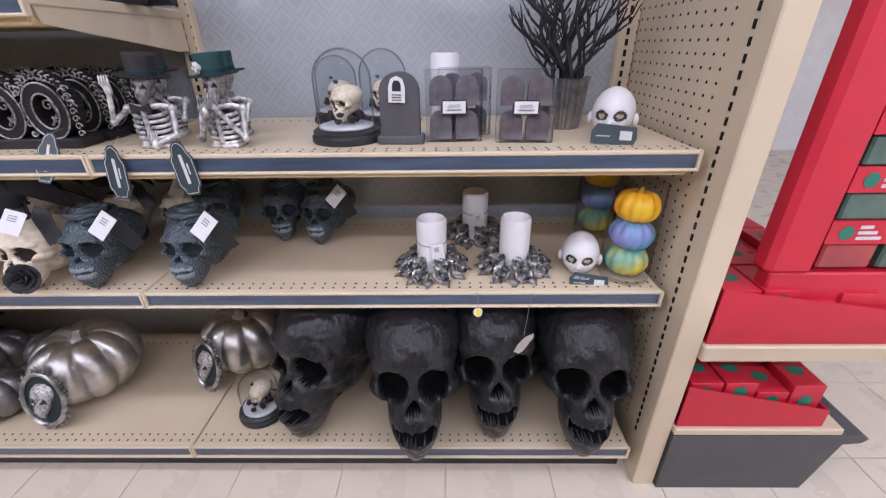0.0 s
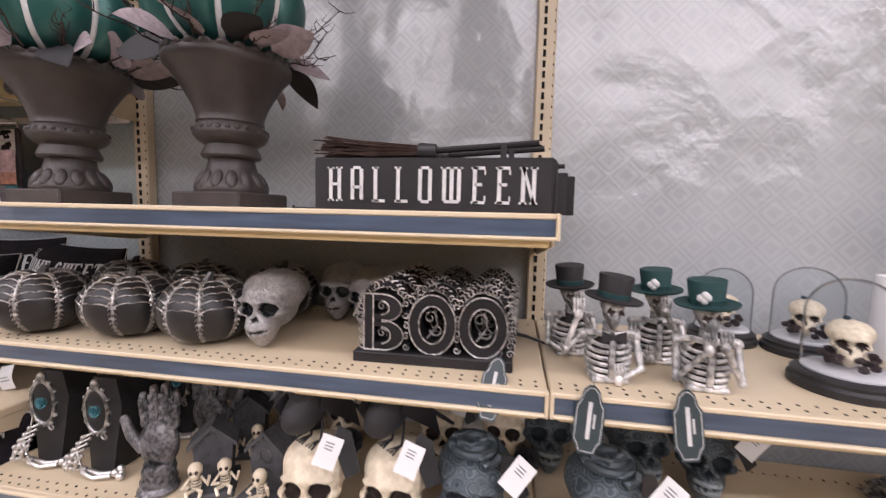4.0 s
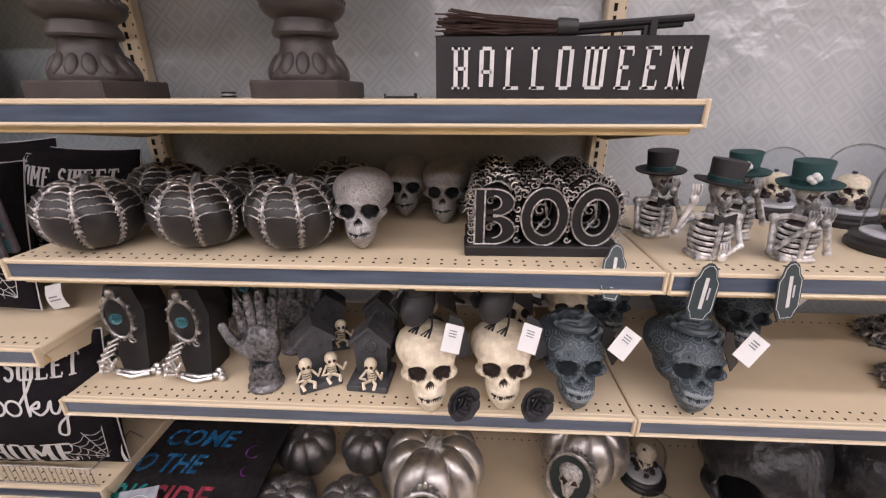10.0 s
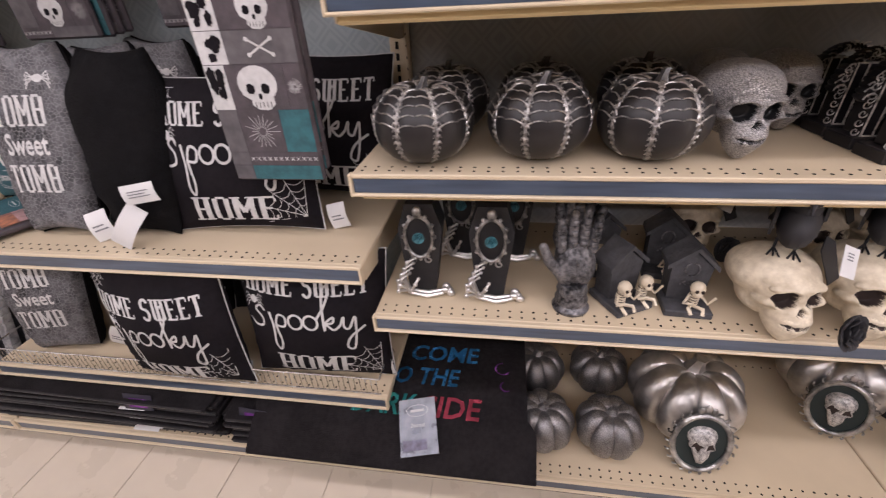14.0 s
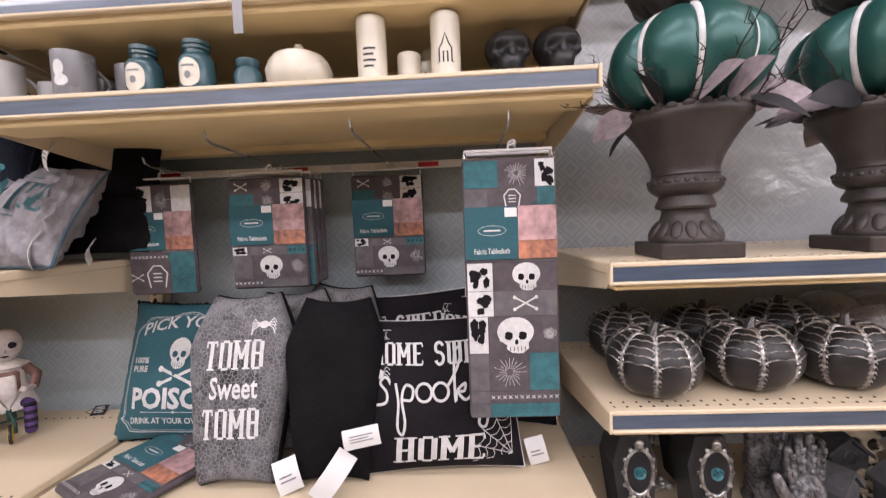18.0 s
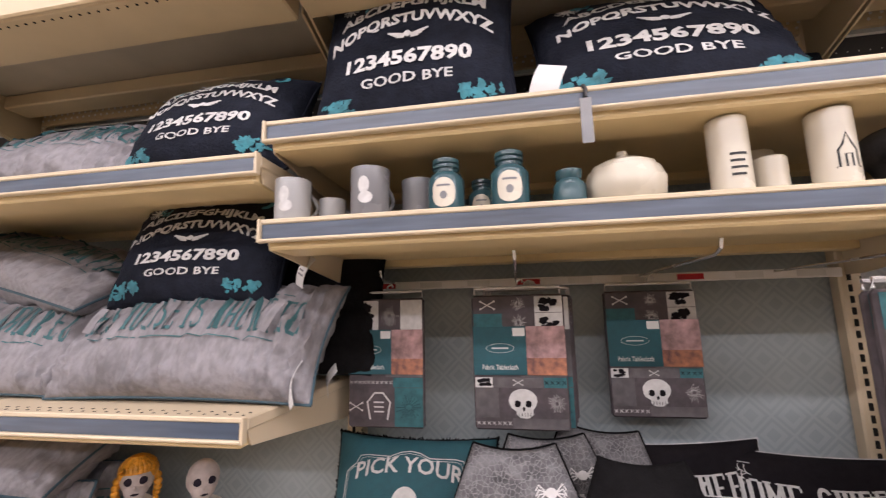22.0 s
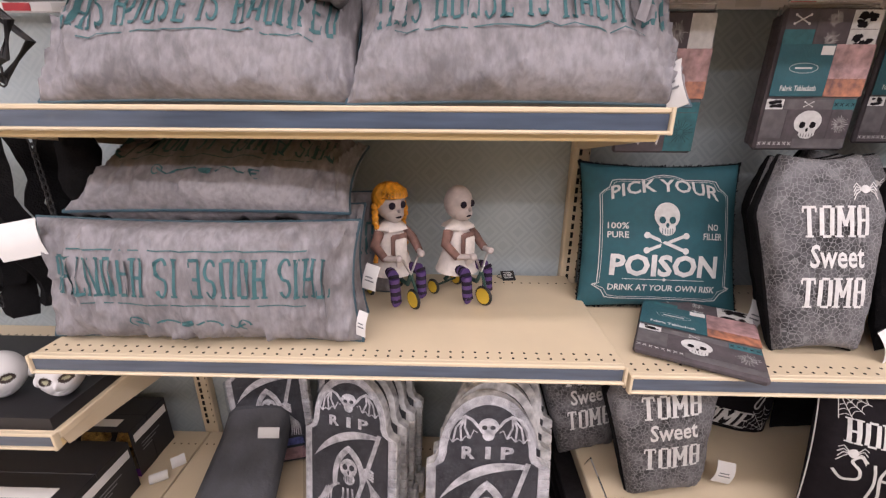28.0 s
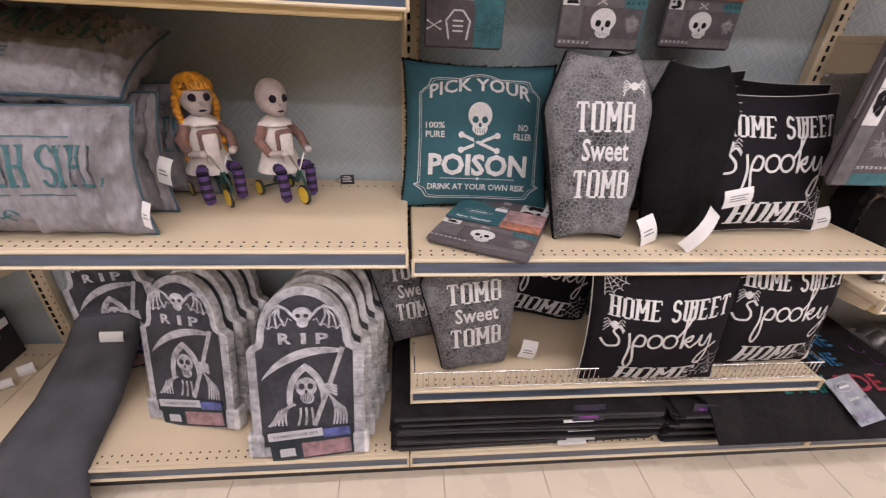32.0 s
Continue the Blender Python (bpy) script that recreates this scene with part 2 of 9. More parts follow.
# ---- mesh building ----
class MB:
    """A mesh in the making: vertices, faces and a material slot for each face."""

    def __init__(self):
        self.v, self.f, self.m = [], [], []

    def add(self, verts, faces, mi=0, M=None):
        o = len(self.v)
        self.v += [tuple(M @ Vector(p)) for p in verts] if M is not None else [tuple(p) for p in verts]
        self.f += [tuple(i + o for i in q) for q in faces]
        self.m += [mi] * len(faces)
        return self

    def box(self, x0, x1, y0, y1, z0, z1, mi=0, c=0.0, M=None):
        if c <= 0:
            vs = [(x, y, z) for z in (z0, z1) for y in (y0, y1) for x in (x0, x1)]
            fs = [(0, 2, 3, 1), (4, 5, 7, 6), (0, 1, 5, 4), (2, 6, 7, 3), (0, 4, 6, 2), (1, 3, 7, 5)]
            return self.add(vs, fs, mi, M)
        c = min(c, (x1 - x0) * 0.49, (y1 - y0) * 0.49, (z1 - z0) * 0.49)
        X, Y, Z = (x0, x1), (y0, y1), (z0, z1)
        vs, ix = [], {}
        for k in range(8):
            i, j, l = k & 1, k >> 1 & 1, k >> 2 & 1
            p = [X[i], Y[j], Z[l]]
            s = [c if not i else -c, c if not j else -c, c if not l else -c]
            for a in range(3):
                q = list(p)
                for b2 in range(3):
                    if b2 != a:
                        q[b2] += s[b2]
                ix[k, a] = len(vs)
                vs.append(q)
        fs = []
        for a in range(3):
            for side in (0, 1):
                b1, b2 = (a + 1) % 3, (a + 2) % 3
                ks = [side << a, side << a | 1 << b1, side << a | 1 << b1 | 1 << b2, side << a | 1 << b2]
                q = [ix[k, a] for k in ks]
                fs.append(tuple(q if side else q[::-1]))
            b1, b2 = (a + 1) % 3, (a + 2) % 3
            for s1 in (0, 1):
                for s2 in (0, 1):
                    k0 = s1 << b1 | s2 << b2
                    k1 = k0 | 1 << a
                    q = (ix[k0, b1], ix[k1, b1], ix[k1, b2], ix[k0, b2])
                    fs.append(q if s1 ^ s2 else q[::-1])
        for k in range(8):
            q = (ix[k, 0], ix[k, 1], ix[k, 2])
            fs.append(q if bin(k).count("1") % 2 else q[::-1])
        return self.add(vs, fs, mi, M)

    def lathe(self, prof, seg=24, mi=0, M=None, shape=None):
        """Turns (radius, height) pairs about z. shape(angle, k): a factor on the radius."""
        vs, fs = [], []
        n = len(prof)
        for s in range(seg):
            a = 2 * math.pi * s / seg
            for k, (r, z) in enumerate(prof):
                q = r * (shape(a, k / max(1, n - 1)) if shape else 1)
                vs.append((q * math.cos(a), q * math.sin(a), z))
        for s in range(seg):
            t = (s + 1) % seg
            for k in range(n - 1):
                fs.append((s * n + k, t * n + k, t * n + k + 1, s * n + k + 1))
        if prof[0][0] > 1e-6:
            fs.append(tuple(s * n for s in range(seg))[::-1])
        if prof[-1][0] > 1e-6:
            fs.append(tuple(s * n + n - 1 for s in range(seg)))
        return self.add(vs, fs, mi, M)

    def tube(self, pts, r, seg=6, mi=0, M=None, r1=None):
        pts = [Vector(p) for p in pts]
        n = len(pts)
        vs, fs = [], []
        up = Vector((0.3, 0.2, 0.93))
        for k, p in enumerate(pts):
            d = (pts[min(k + 1, n - 1)] - pts[max(k - 1, 0)]).normalized()
            a = d.cross(up)
            a = a.normalized() if a.length > 1e-4 else d.orthogonal().normalized()
            b = d.cross(a)
            q = r if r1 is None else r + (r1 - r) * k / max(1, n - 1)
            for s in range(seg):
                w = 2 * math.pi * s / seg
                vs.append(p + a * (q * math.cos(w)) + b * (q * math.sin(w)))
        for k in range(n - 1):
            for s in range(seg):
                t = (s + 1) % seg
                fs.append((k * seg + s, k * seg + t, (k + 1) * seg + t, (k + 1) * seg + s))
        fs.append(tuple(range(seg))[::-1])
        fs.append(tuple((n - 1) * seg + s for s in range(seg)))
        return self.add(vs, fs, mi, M)

    def ball(self, c, r, seg=12, rings=8, mi=0, M=None):
        r = r if isinstance(r, (tuple, list)) else (r, r, r)
        vs, fs = [(c[0], c[1], c[2] - r[2])], []
        for i in range(1, rings):
            a = math.pi * i / rings - math.pi / 2
            for s in range(seg):
                w = 2 * math.pi * s / seg
                vs.append((c[0] + r[0] * math.cos(a) * math.cos(w), c[1] + r[1] * math.cos(a) * math.sin(w), c[2] + r[2] * math.sin(a)))
        vs.append((c[0], c[1], c[2] + r[2]))
        top = len(vs) - 1
        for s in range(seg):
            t = (s + 1) % seg
            fs.append((0, 1 + t, 1 + s))
            for i in range(rings - 2):
                fs.append((1 + i * seg + s, 1 + i * seg + t, 1 + (i + 1) * seg + t, 1 + (i + 1) * seg + s))
            fs.append((top, 1 + (rings - 2) * seg + s, 1 + (rings - 2) * seg + t))
        return self.add(vs, fs, mi, M)

    def plate(self, outline, y0, y1, mi=0, M=None):
        """An outline in x, z drawn out from y0 to y1."""
        n = len(outline)
        vs = [(x, y0, z) for x, z in outline] + [(x, y1, z) for x, z in outline]
        fs = [tuple(range(n)), tuple(range(2 * n - 1, n - 1, -1))]
        fs += [(i, i + n, (i + 1) % n + n, (i + 1) % n) for i in range(n)]
        return self.add(vs, fs, mi, M)

    def mesh(self, name, mats, smooth=35):
        me = bpy.data.meshes.new(name)
        me.from_pydata(self.v, [], self.f)
        for m in mats:
            me.materials.append(m)
        me.polygons.foreach_set("material_index", self.m)
        if smooth:
            me.polygons.foreach_set("use_smooth", [True] * len(self.f))
            me.set_sharp_from_angle(angle=radians(smooth))
        me.validate()
        me.update()
        return me


def thing(name, label, category, group="", m=None, kind=""):
    ob = tagged(new(name), label, category, group, kind)
    if m is not None:
        ob.matrix_world = m
    return ob


def solid(name, mb, mats, label, category, group="", m=None, kind="", smooth=35):
    ob = tagged(new(name, mb.mesh(name, mats if isinstance(mats, list) else [mats], smooth)), label, category, group, kind)
    if m is not None:
        ob.matrix_world = m
    return ob


def part(name, mb, material, parent, label="", m=None, smooth=35, kind=""):
    me = mb if isinstance(mb, bpy.types.Mesh) else mb.mesh(name, material if isinstance(material, list) else [material], smooth)
    ob = new(name, me)
    ob.parent = parent
    if m is not None:
        ob.matrix_basis = m
    return tagged(ob, label, "", "", kind)


# ---- lettering ----
BOLD = ("ABCDEFGHIJKLM", "NOPQRSTUVWXYZ", "1234567890", "POISON", "R", "I", "P")


def letters(words):
    """Outlines of words in the built-in font as flat meshes, each in a box from 0 to 1 across and up."""
    obs = []
    for w in words:
        cu = bpy.data.curves.new("letters", "FONT")
        cu.body, cu.resolution_u, cu.offset = w, 2, 0.036 if w in BOLD else 0.018
        obs.append((w, new("letters", cu)))
    bpy.context.view_layer.update()
    deps, out = bpy.context.evaluated_depsgraph_get(), {}
    for w, ob in obs:
        me = ob.evaluated_get(deps).to_mesh()
        p = np.array([v.co[:2] for v in me.vertices])
        lo, hi = p.min(0), p.max(0)
        out[w] = ((p - lo) / (hi - lo), [tuple(q.vertices) for q in me.polygons], (hi[0] - lo[0]) / (hi[1] - lo[1]))
    for w, ob in obs:
        cu = ob.data
        bpy.data.objects.remove(ob)
        bpy.data.curves.remove(cu)
    return out


WORDS = letters(["HALLOWEEN", "BOO", "ABCDEFGHIJKLM", "NOPQRSTUVWXYZ", "1234567890", "GOOD BYE", "YES", "NO", "PICK YOUR", "POISON", "100%", "PURE",
                 "FILLER", "DRINK AT YOUR OWN RISK", "TOMB", "Sweet", "HOME SWEET", "Spooky", "HOME", "THIS HOUSE IS HAUNTED", "RIP", "TOMBSTONE SET",
                 "Fabric Tablecloth", "COME", "TO THE", "DARK", "SIDE", "SWEET", "LED Décor", "B", "O", "Doormat", "LIGHTS", "Mini", "Light Set", "R", "I", "P"])


def write(mb, word, x, z, w, h, mi=0, arc=0.0, slant=0.0, flip=False, put=None, y=-0.0015):
    """Adds a word centred at x, z in a w x h box to mb; arc lifts its middle; put(x, z) gives the place on a curved face."""
    p, faces, _ = WORDS[word]
    vs = []
    for a, b in p:
        a, b = (1 - a, 1 - b) if flip else (a, b)
        u = a - 0.5
        px, pz = x + u * w + slant * (b - 0.5) * h, z + (b - 0.5) * h + arc * (1 - 4 * u * u)
        vs.append(put(px, pz) if put else (px, y, pz))
    mb.add(vs, faces, mi)
    return mb


def ribbon(mb, pts, wd, put, mi=0):
    """A flat band along points x, z of a curved face."""
    n = len(pts)
    vs = []
    for k, (x, z) in enumerate(pts):
        a, b = pts[max(0, k - 1)], pts[min(n - 1, k + 1)]
        dx, dz = b[0] - a[0], b[1] - a[1]
        l = math.hypot(dx, dz) or 1
        vs += [put(x - dz / l * wd / 2, z + dx / l * wd / 2), put(x + dz / l * wd / 2, z - dx / l * wd / 2)]
    mb.add(vs, [(2 * k, 2 * k + 1, 2 * k + 3, 2 * k + 2) for k in range(n - 1)], mi)


# a tall slab-serif alphabet: posts at x (foot, head), thin bars, thin lines
POSTS = {"H": (0.15, 0.85), "O": (0.12, 0.88), "M": (0.08, 0.92), "E": (0.2,), "W": (0.06, 0.5, 0.94), "T": (0.5,), "B": (0.16, 0.86), "U": (0.14, 0.86), "N": (0.12, 0.88), "L": (0.2,),
         "A": (0.14, 0.86), "I": (0.5,), "D": (0.16, 0.86), "S": ()}
BARS = {"H": ((0.15, 0.85, 0.5),), "O": ((0.2, 0.8, 0.97), (0.2, 0.8, 0.03)), "E": ((0.2, 0.95, 0.97), (0.2, 0.75, 0.52), (0.2, 0.95, 0.03)), "W": ((0.06, 0.94, 0.04),), "T": ((0.0, 1.0, 0.96),),
        "B": ((0.1, 0.75, 0.97), (0.16, 0.8, 0.53), (0.1, 0.75, 0.03)), "U": ((0.2, 0.8, 0.03),), "L": ((0.1, 0.95, 0.03),), "A": ((0.2, 0.8, 0.97), (0.14, 0.86, 0.42)), "D": ((0.1, 0.75, 0.97), (0.1, 0.75, 0.03))}
SLOPES = {"M": ((0.08, 0.97, 0.5, 0.35), (0.5, 0.35, 0.92, 0.97)), "N": ((0.12, 0.97, 0.88, 0.03),)}


def tall(mb, word, x, z, w, h, put, flip=False, slant=0.0, arc=0.0, heavy=0.26, fill=0.76):
    """Writes a word in tall slab letters centred at x, z in a w x h box."""
    cell = w / sum({" ": 0.6, "I": 0.55, "W": 1.25, "M": 1.15}.get(c, 1.0) for c in word)

    def at(px, pz):
        u = (px - x) / w
        if flip:
            px, pz = 2 * x - px, 2 * z - pz
        return put(px + slant * (pz - z), pz + arc * (1 - 4 * u * u))

    cx = x - w / 2
    for c in word:
        cw = cell * {" ": 0.6, "I": 0.55, "W": 1.25, "M": 1.15}.get(c, 1.0)
        lw = cw * fill
        X = lambda a: cx + cw * (1 - fill) / 2 + lw * a
        Z = lambda b: z + (b - 0.5) * h
        th, bar = cell * heavy, h * 0.085
        for a in POSTS.get(c, ()):
            round_side = c in "OBDUWA"
            lo, hi = (0.06 if round_side else 0.0), (0.94 if c in "OBDA" else 1.0)
            ribbon(mb, [(X(a), Z(lo + (hi - lo) * i / 4)) for i in range(5)], th, at)
            if hi == 1.0 and c != "T":
                ribbon(mb, [(X(a) - th * 0.95, Z(0.97)), (X(a) + th * 0.95, Z(0.97))], bar * 0.7, at)
            if lo == 0.0:
                ribbon(mb, [(X(a) - th * 0.95, Z(0.03)), (X(a) + th * 0.95, Z(0.03))], bar * 0.7, at)
        for a, b, q in BARS.get(c, ()):
            ribbon(mb, [(X(a), Z(q)), (X((a + b) / 2), Z(q)), (X(b), Z(q))], bar, at)
        if c in "ET":
            for q in ((0.95, 0.86), (0.95, 0.14)) if c == "E" else ((0.02, 0.86), (0.98, 0.86)):
                ribbon(mb, [(X(q[0]), Z(q[1] - 0.07)), (X(q[0]), Z(q[1] + 0.07))], th * 0.4, at)
        for a, b, e, q in SLOPES.get(c, ()):
            ribbon(mb, [(X(a), Z(b)), (X(e), Z(q))], th * 0.75, at)
        if c == "S":
            pts = [(0.5 + 0.36 * math.cos(radians(20 + 16 * i)), 0.74 + 0.24 * math.sin(radians(20 + 16 * i))) for i in range(14)]
            pts += [(0.5 + 0.38 * math.cos(radians(80 - 16 * i)), 0.27 + 0.25 * math.sin(radians(80 - 16 * i))) for i in range(16)]
            ribbon(mb, [(X(a), Z(b)) for a, b in pts], th * 0.85, at)
        cx += cw
    return mb


def smooth_line(pts, n=6):
    """A rounded line through points in a plane."""
    out = []
    for k in range(len(pts) - 1):
        p0, p1, p2, p3 = pts[max(0, k - 1)], pts[k], pts[k + 1], pts[min(len(pts) - 1, k + 2)]
        for i in range(n):
            t = i / n
            out.append(tuple(0.5 * (2 * p1[j] + (p2[j] - p0[j]) * t + (2 * p0[j] - 5 * p1[j] + 4 * p2[j] - p3[j]) * t * t + (3 * p1[j] - p0[j] - 3 * p2[j] + p3[j]) * t ** 3) for j in (0, 1)))
    return out + [pts[-1]]


SCRIPT = {"s": ((0.6, 0.62), (0.42, 0.8), (0.22, 0.62), (0.45, 0.32), (0.42, 0.02), (0.05, -0.05), (-0.18, 0.2)),
          "p": ((0.78, 0.6), (0.86, 0.0), (0.8, -0.75), (0.95, -1.0), (1.06, -0.6), (0.98, 0.1), (1.12, 0.52), (1.36, 0.42), (1.3, 0.08), (1.02, 0.08)),
          "k": ((2.5, 0.45), (2.8, 0.95), (2.98, 1.5), (2.86, 1.66), (2.74, 1.3), (2.72, 0.0), (2.8, 0.3), (3.06, 0.5), (3.02, 0.28), (2.82, 0.24), (3.05, 0.0), (3.3, 0.2)),
          "y": ((3.3, 0.2), (3.42, 0.5), (3.42, 0.12), (3.6, 0.06), (3.82, 0.5), (3.8, -0.3), (3.66, -0.85), (3.44, -0.75), (3.62, -0.3), (4.15, 0.1))}


def script_word(mb, x, z, k, put, wd=0.006):
    """The script word spooky, k high in its small letters, beginning at x."""
    for c in ("s", "p", "k", "y"):
        ribbon(mb, smooth_line([(x + a * k, z + b * k) for a, b in SCRIPT[c]]), wd, put)
    for cx in (1.72, 2.26):
        ribbon(mb, [(x + k * (cx + 0.25 * math.cos(0.35 * i)), z + k * (0.28 + 0.28 * math.sin(0.35 * i))) for i in range(20)], wd, put)

# ---- the room ----
YB = 0.50      # back panel of the shelving

VINYL = mat("floor_tile", (0.70, 0.615, 0.50), 0.28, var=0.05, scale=7, bump=0.02, bscale=40)
GROUT = mat("floor_joint", (0.66, 0.59, 0.49), 0.7)
PLASTER = mat("store_wall", (0.80, 0.79, 0.77), 0.8, var=0.05)
CEIL = mat("ceiling_panel", (0.78, 0.78, 0.77), 0.85, var=0.04)


def slab(name, x0, x1, y0, y1, z0, z1, material, label, kind="structure", cat="wall"):
    return solid(name, MB().box(x0, x1, y0, y1, z0, z1), material, label, cat, kind=kind, smooth=0)


floor = slab("floor", -9, 7, -7, 4, -0.12, -0.004, GROUT, "pale speckled vinyl tile floor of the store", cat="floor")
slab("ceiling", -9, 7, -7, 4, 3.6, 3.7, CEIL, "white panel ceiling of the store", cat="ceiling")
slab("wall_north", -9, 7, 3.9, 4.05, -0.1, 3.7, PLASTER, "plain pale store wall")
slab("wall_south", -9, 7, -7.05, -6.9, -0.1, 3.7, PLASTER, "plain pale store wall")
slab("wall_west", -9.05, -8.9, -7, 4, -0.1, 3.7, PLASTER, "plain pale store wall")
slab("wall_east", 6.9, 7.05, -7, 4, -0.1, 3.7, PLASTER, "plain pale store wall")


def wallpaper(name, film):
    """Grey-teal panel with a pale diamond lattice under a creased clear film."""
    m = mat(name, (0.36, 0.38, 0.395) if film else (0.36, 0.41, 0.425), 0.36, var=0.16, scale=4.0)
    nt = m.node_tree
    b = nt.nodes["Principled BSDF"]
    tc = nt.nodes.new("ShaderNodeTexCoord")
    sp = nt.nodes.new("ShaderNodeSeparateXYZ")
    nt.links.new(tc.outputs["Object"], sp.inputs[0])

    def op(kind, a, c=None):
        n = nt.nodes.new("ShaderNodeMath")
        n.operation = kind
        for i, q in enumerate((a, c)):
            if q is None:
                continue
            if isinstance(q, (int, float)):
                n.inputs[i].default_value = q
            else:
                nt.links.new(q, n.inputs[i])
        return n.outputs[0]

    pitch = 0.088
    u = op("DIVIDE", op("ADD", sp.outputs["X"], sp.outputs["Z"]), pitch)
    v = op("DIVIDE", op("SUBTRACT", sp.outputs["X"], sp.outputs["Z"]), pitch)
    du = op("ABSOLUTE", op("SUBTRACT", op("FRACT", u), 0.5))
    dv = op("ABSOLUTE", op("SUBTRACT", op("FRACT", v), 0.5))
    big = op("MAXIMUM", du, dv)
    ring = op("LESS_THAN", op("ABSOLUTE", op("SUBTRACT", big, 0.27)), 0.075)
    edge = op("GREATER_THAN", big, 0.455)
    lat = op("MAXIMUM", ring, edge)
    old = b.inputs["Base Color"].links[0].from_socket
    mix = nt.nodes.new("ShaderNodeMix")
    mix.data_type = "RGBA"
    nt.links.new(op("MULTIPLY", lat, 0.27), mix.inputs[0])
    nt.links.new(old, mix.inputs[6])
    mix.inputs[7].default_value = (0.50, 0.52, 0.53, 1) if film else (0.50, 0.545, 0.55, 1)
    nt.links.new(mix.outputs[2], b.inputs["Base Color"])
    if film:
        n = nt.nodes.new("ShaderNodeTexNoise")
        n.inputs["Scale"].default_value, n.inputs["Detail"].default_value, n.inputs["Distortion"].default_value = 3.6, 5, 0.1
        n.inputs["Roughness"].default_value = 0.55
        nt.links.new(tc.outputs["Object"], n.inputs["Vector"])
        vo = nt.nodes.new("ShaderNodeTexVoronoi")
        vo.feature = "F1"
        vo.inputs["Scale"].default_value = 5.0
        warp = nt.nodes.new("ShaderNodeVectorMath")
        warp.operation = "MULTIPLY_ADD"
        warp.inputs[1].default_value = (0.35, 0.35, 0.35)
        nt.links.new(n.outputs["Color"], warp.inputs[0])
        nt.links.new(tc.outputs["Object"], warp.inputs[2])
        nt.links.new(warp.outputs[0], vo.inputs["Vector"])
        bp = nt.nodes.new("ShaderNodeBump")
        bp.inputs["Strength"].default_value, bp.inputs["Distance"].default_value = 0.5, 0.055
        nt.links.new(op("ADD", op("MULTIPLY", n.outputs["Fac"], 0.9), op("MULTIPLY", vo.outputs["Distance"], 0.35)), bp.inputs["Height"])
        b.inputs["Coat Weight"].default_value, b.inputs["Coat Roughness"].default_value, b.inputs["Coat IOR"].default_value = 0.85, 0.23, 1.85
        nt.links.new(bp.outputs[0], b.inputs["Coat Normal"])
    return m


PANEL, FILMED = wallpaper("damask_panel", False), wallpaper("damask_under_film", True)
BAYS = (1.22, 0.0, -1.22, -2.44, -3.66, -4.88)
for i in range(5):
    slab("gondola_back_panel", BAYS[i + 1], BAYS[i], YB, YB + 0.02, 0.0, 2.3, FILMED if i < 2 else PANEL,
         "grey-teal damask back panel under creased clear film" if i < 2 else "grey-teal damask back panel", cat="shelving panel")


def upright(x):
    t = thing("gondola_upright", "beige steel shelving upright with slots", "upright", "shelving uprights", pose(x, YB, 0), "structure")
    part("post", MB().box(-0.024, 0.024, -0.034, 0.0, 0, 2.35, c=0.004), BEIGE, t)
    sl = MB()
    z = 0.16
    while z < 2.3:
        sl.box(-0.008, -0.0005, -0.0365, -0.034, z, z + 0.0165)
        sl.box(0.018, 0.0205, -0.0355, -0.034, z + 0.003, z + 0.009)
        z += 0.0265
    part("slots", sl, BLACKHOLE, t, kind="stuff", smooth=0)
    return t


for x in BAYS:
    upright(x)


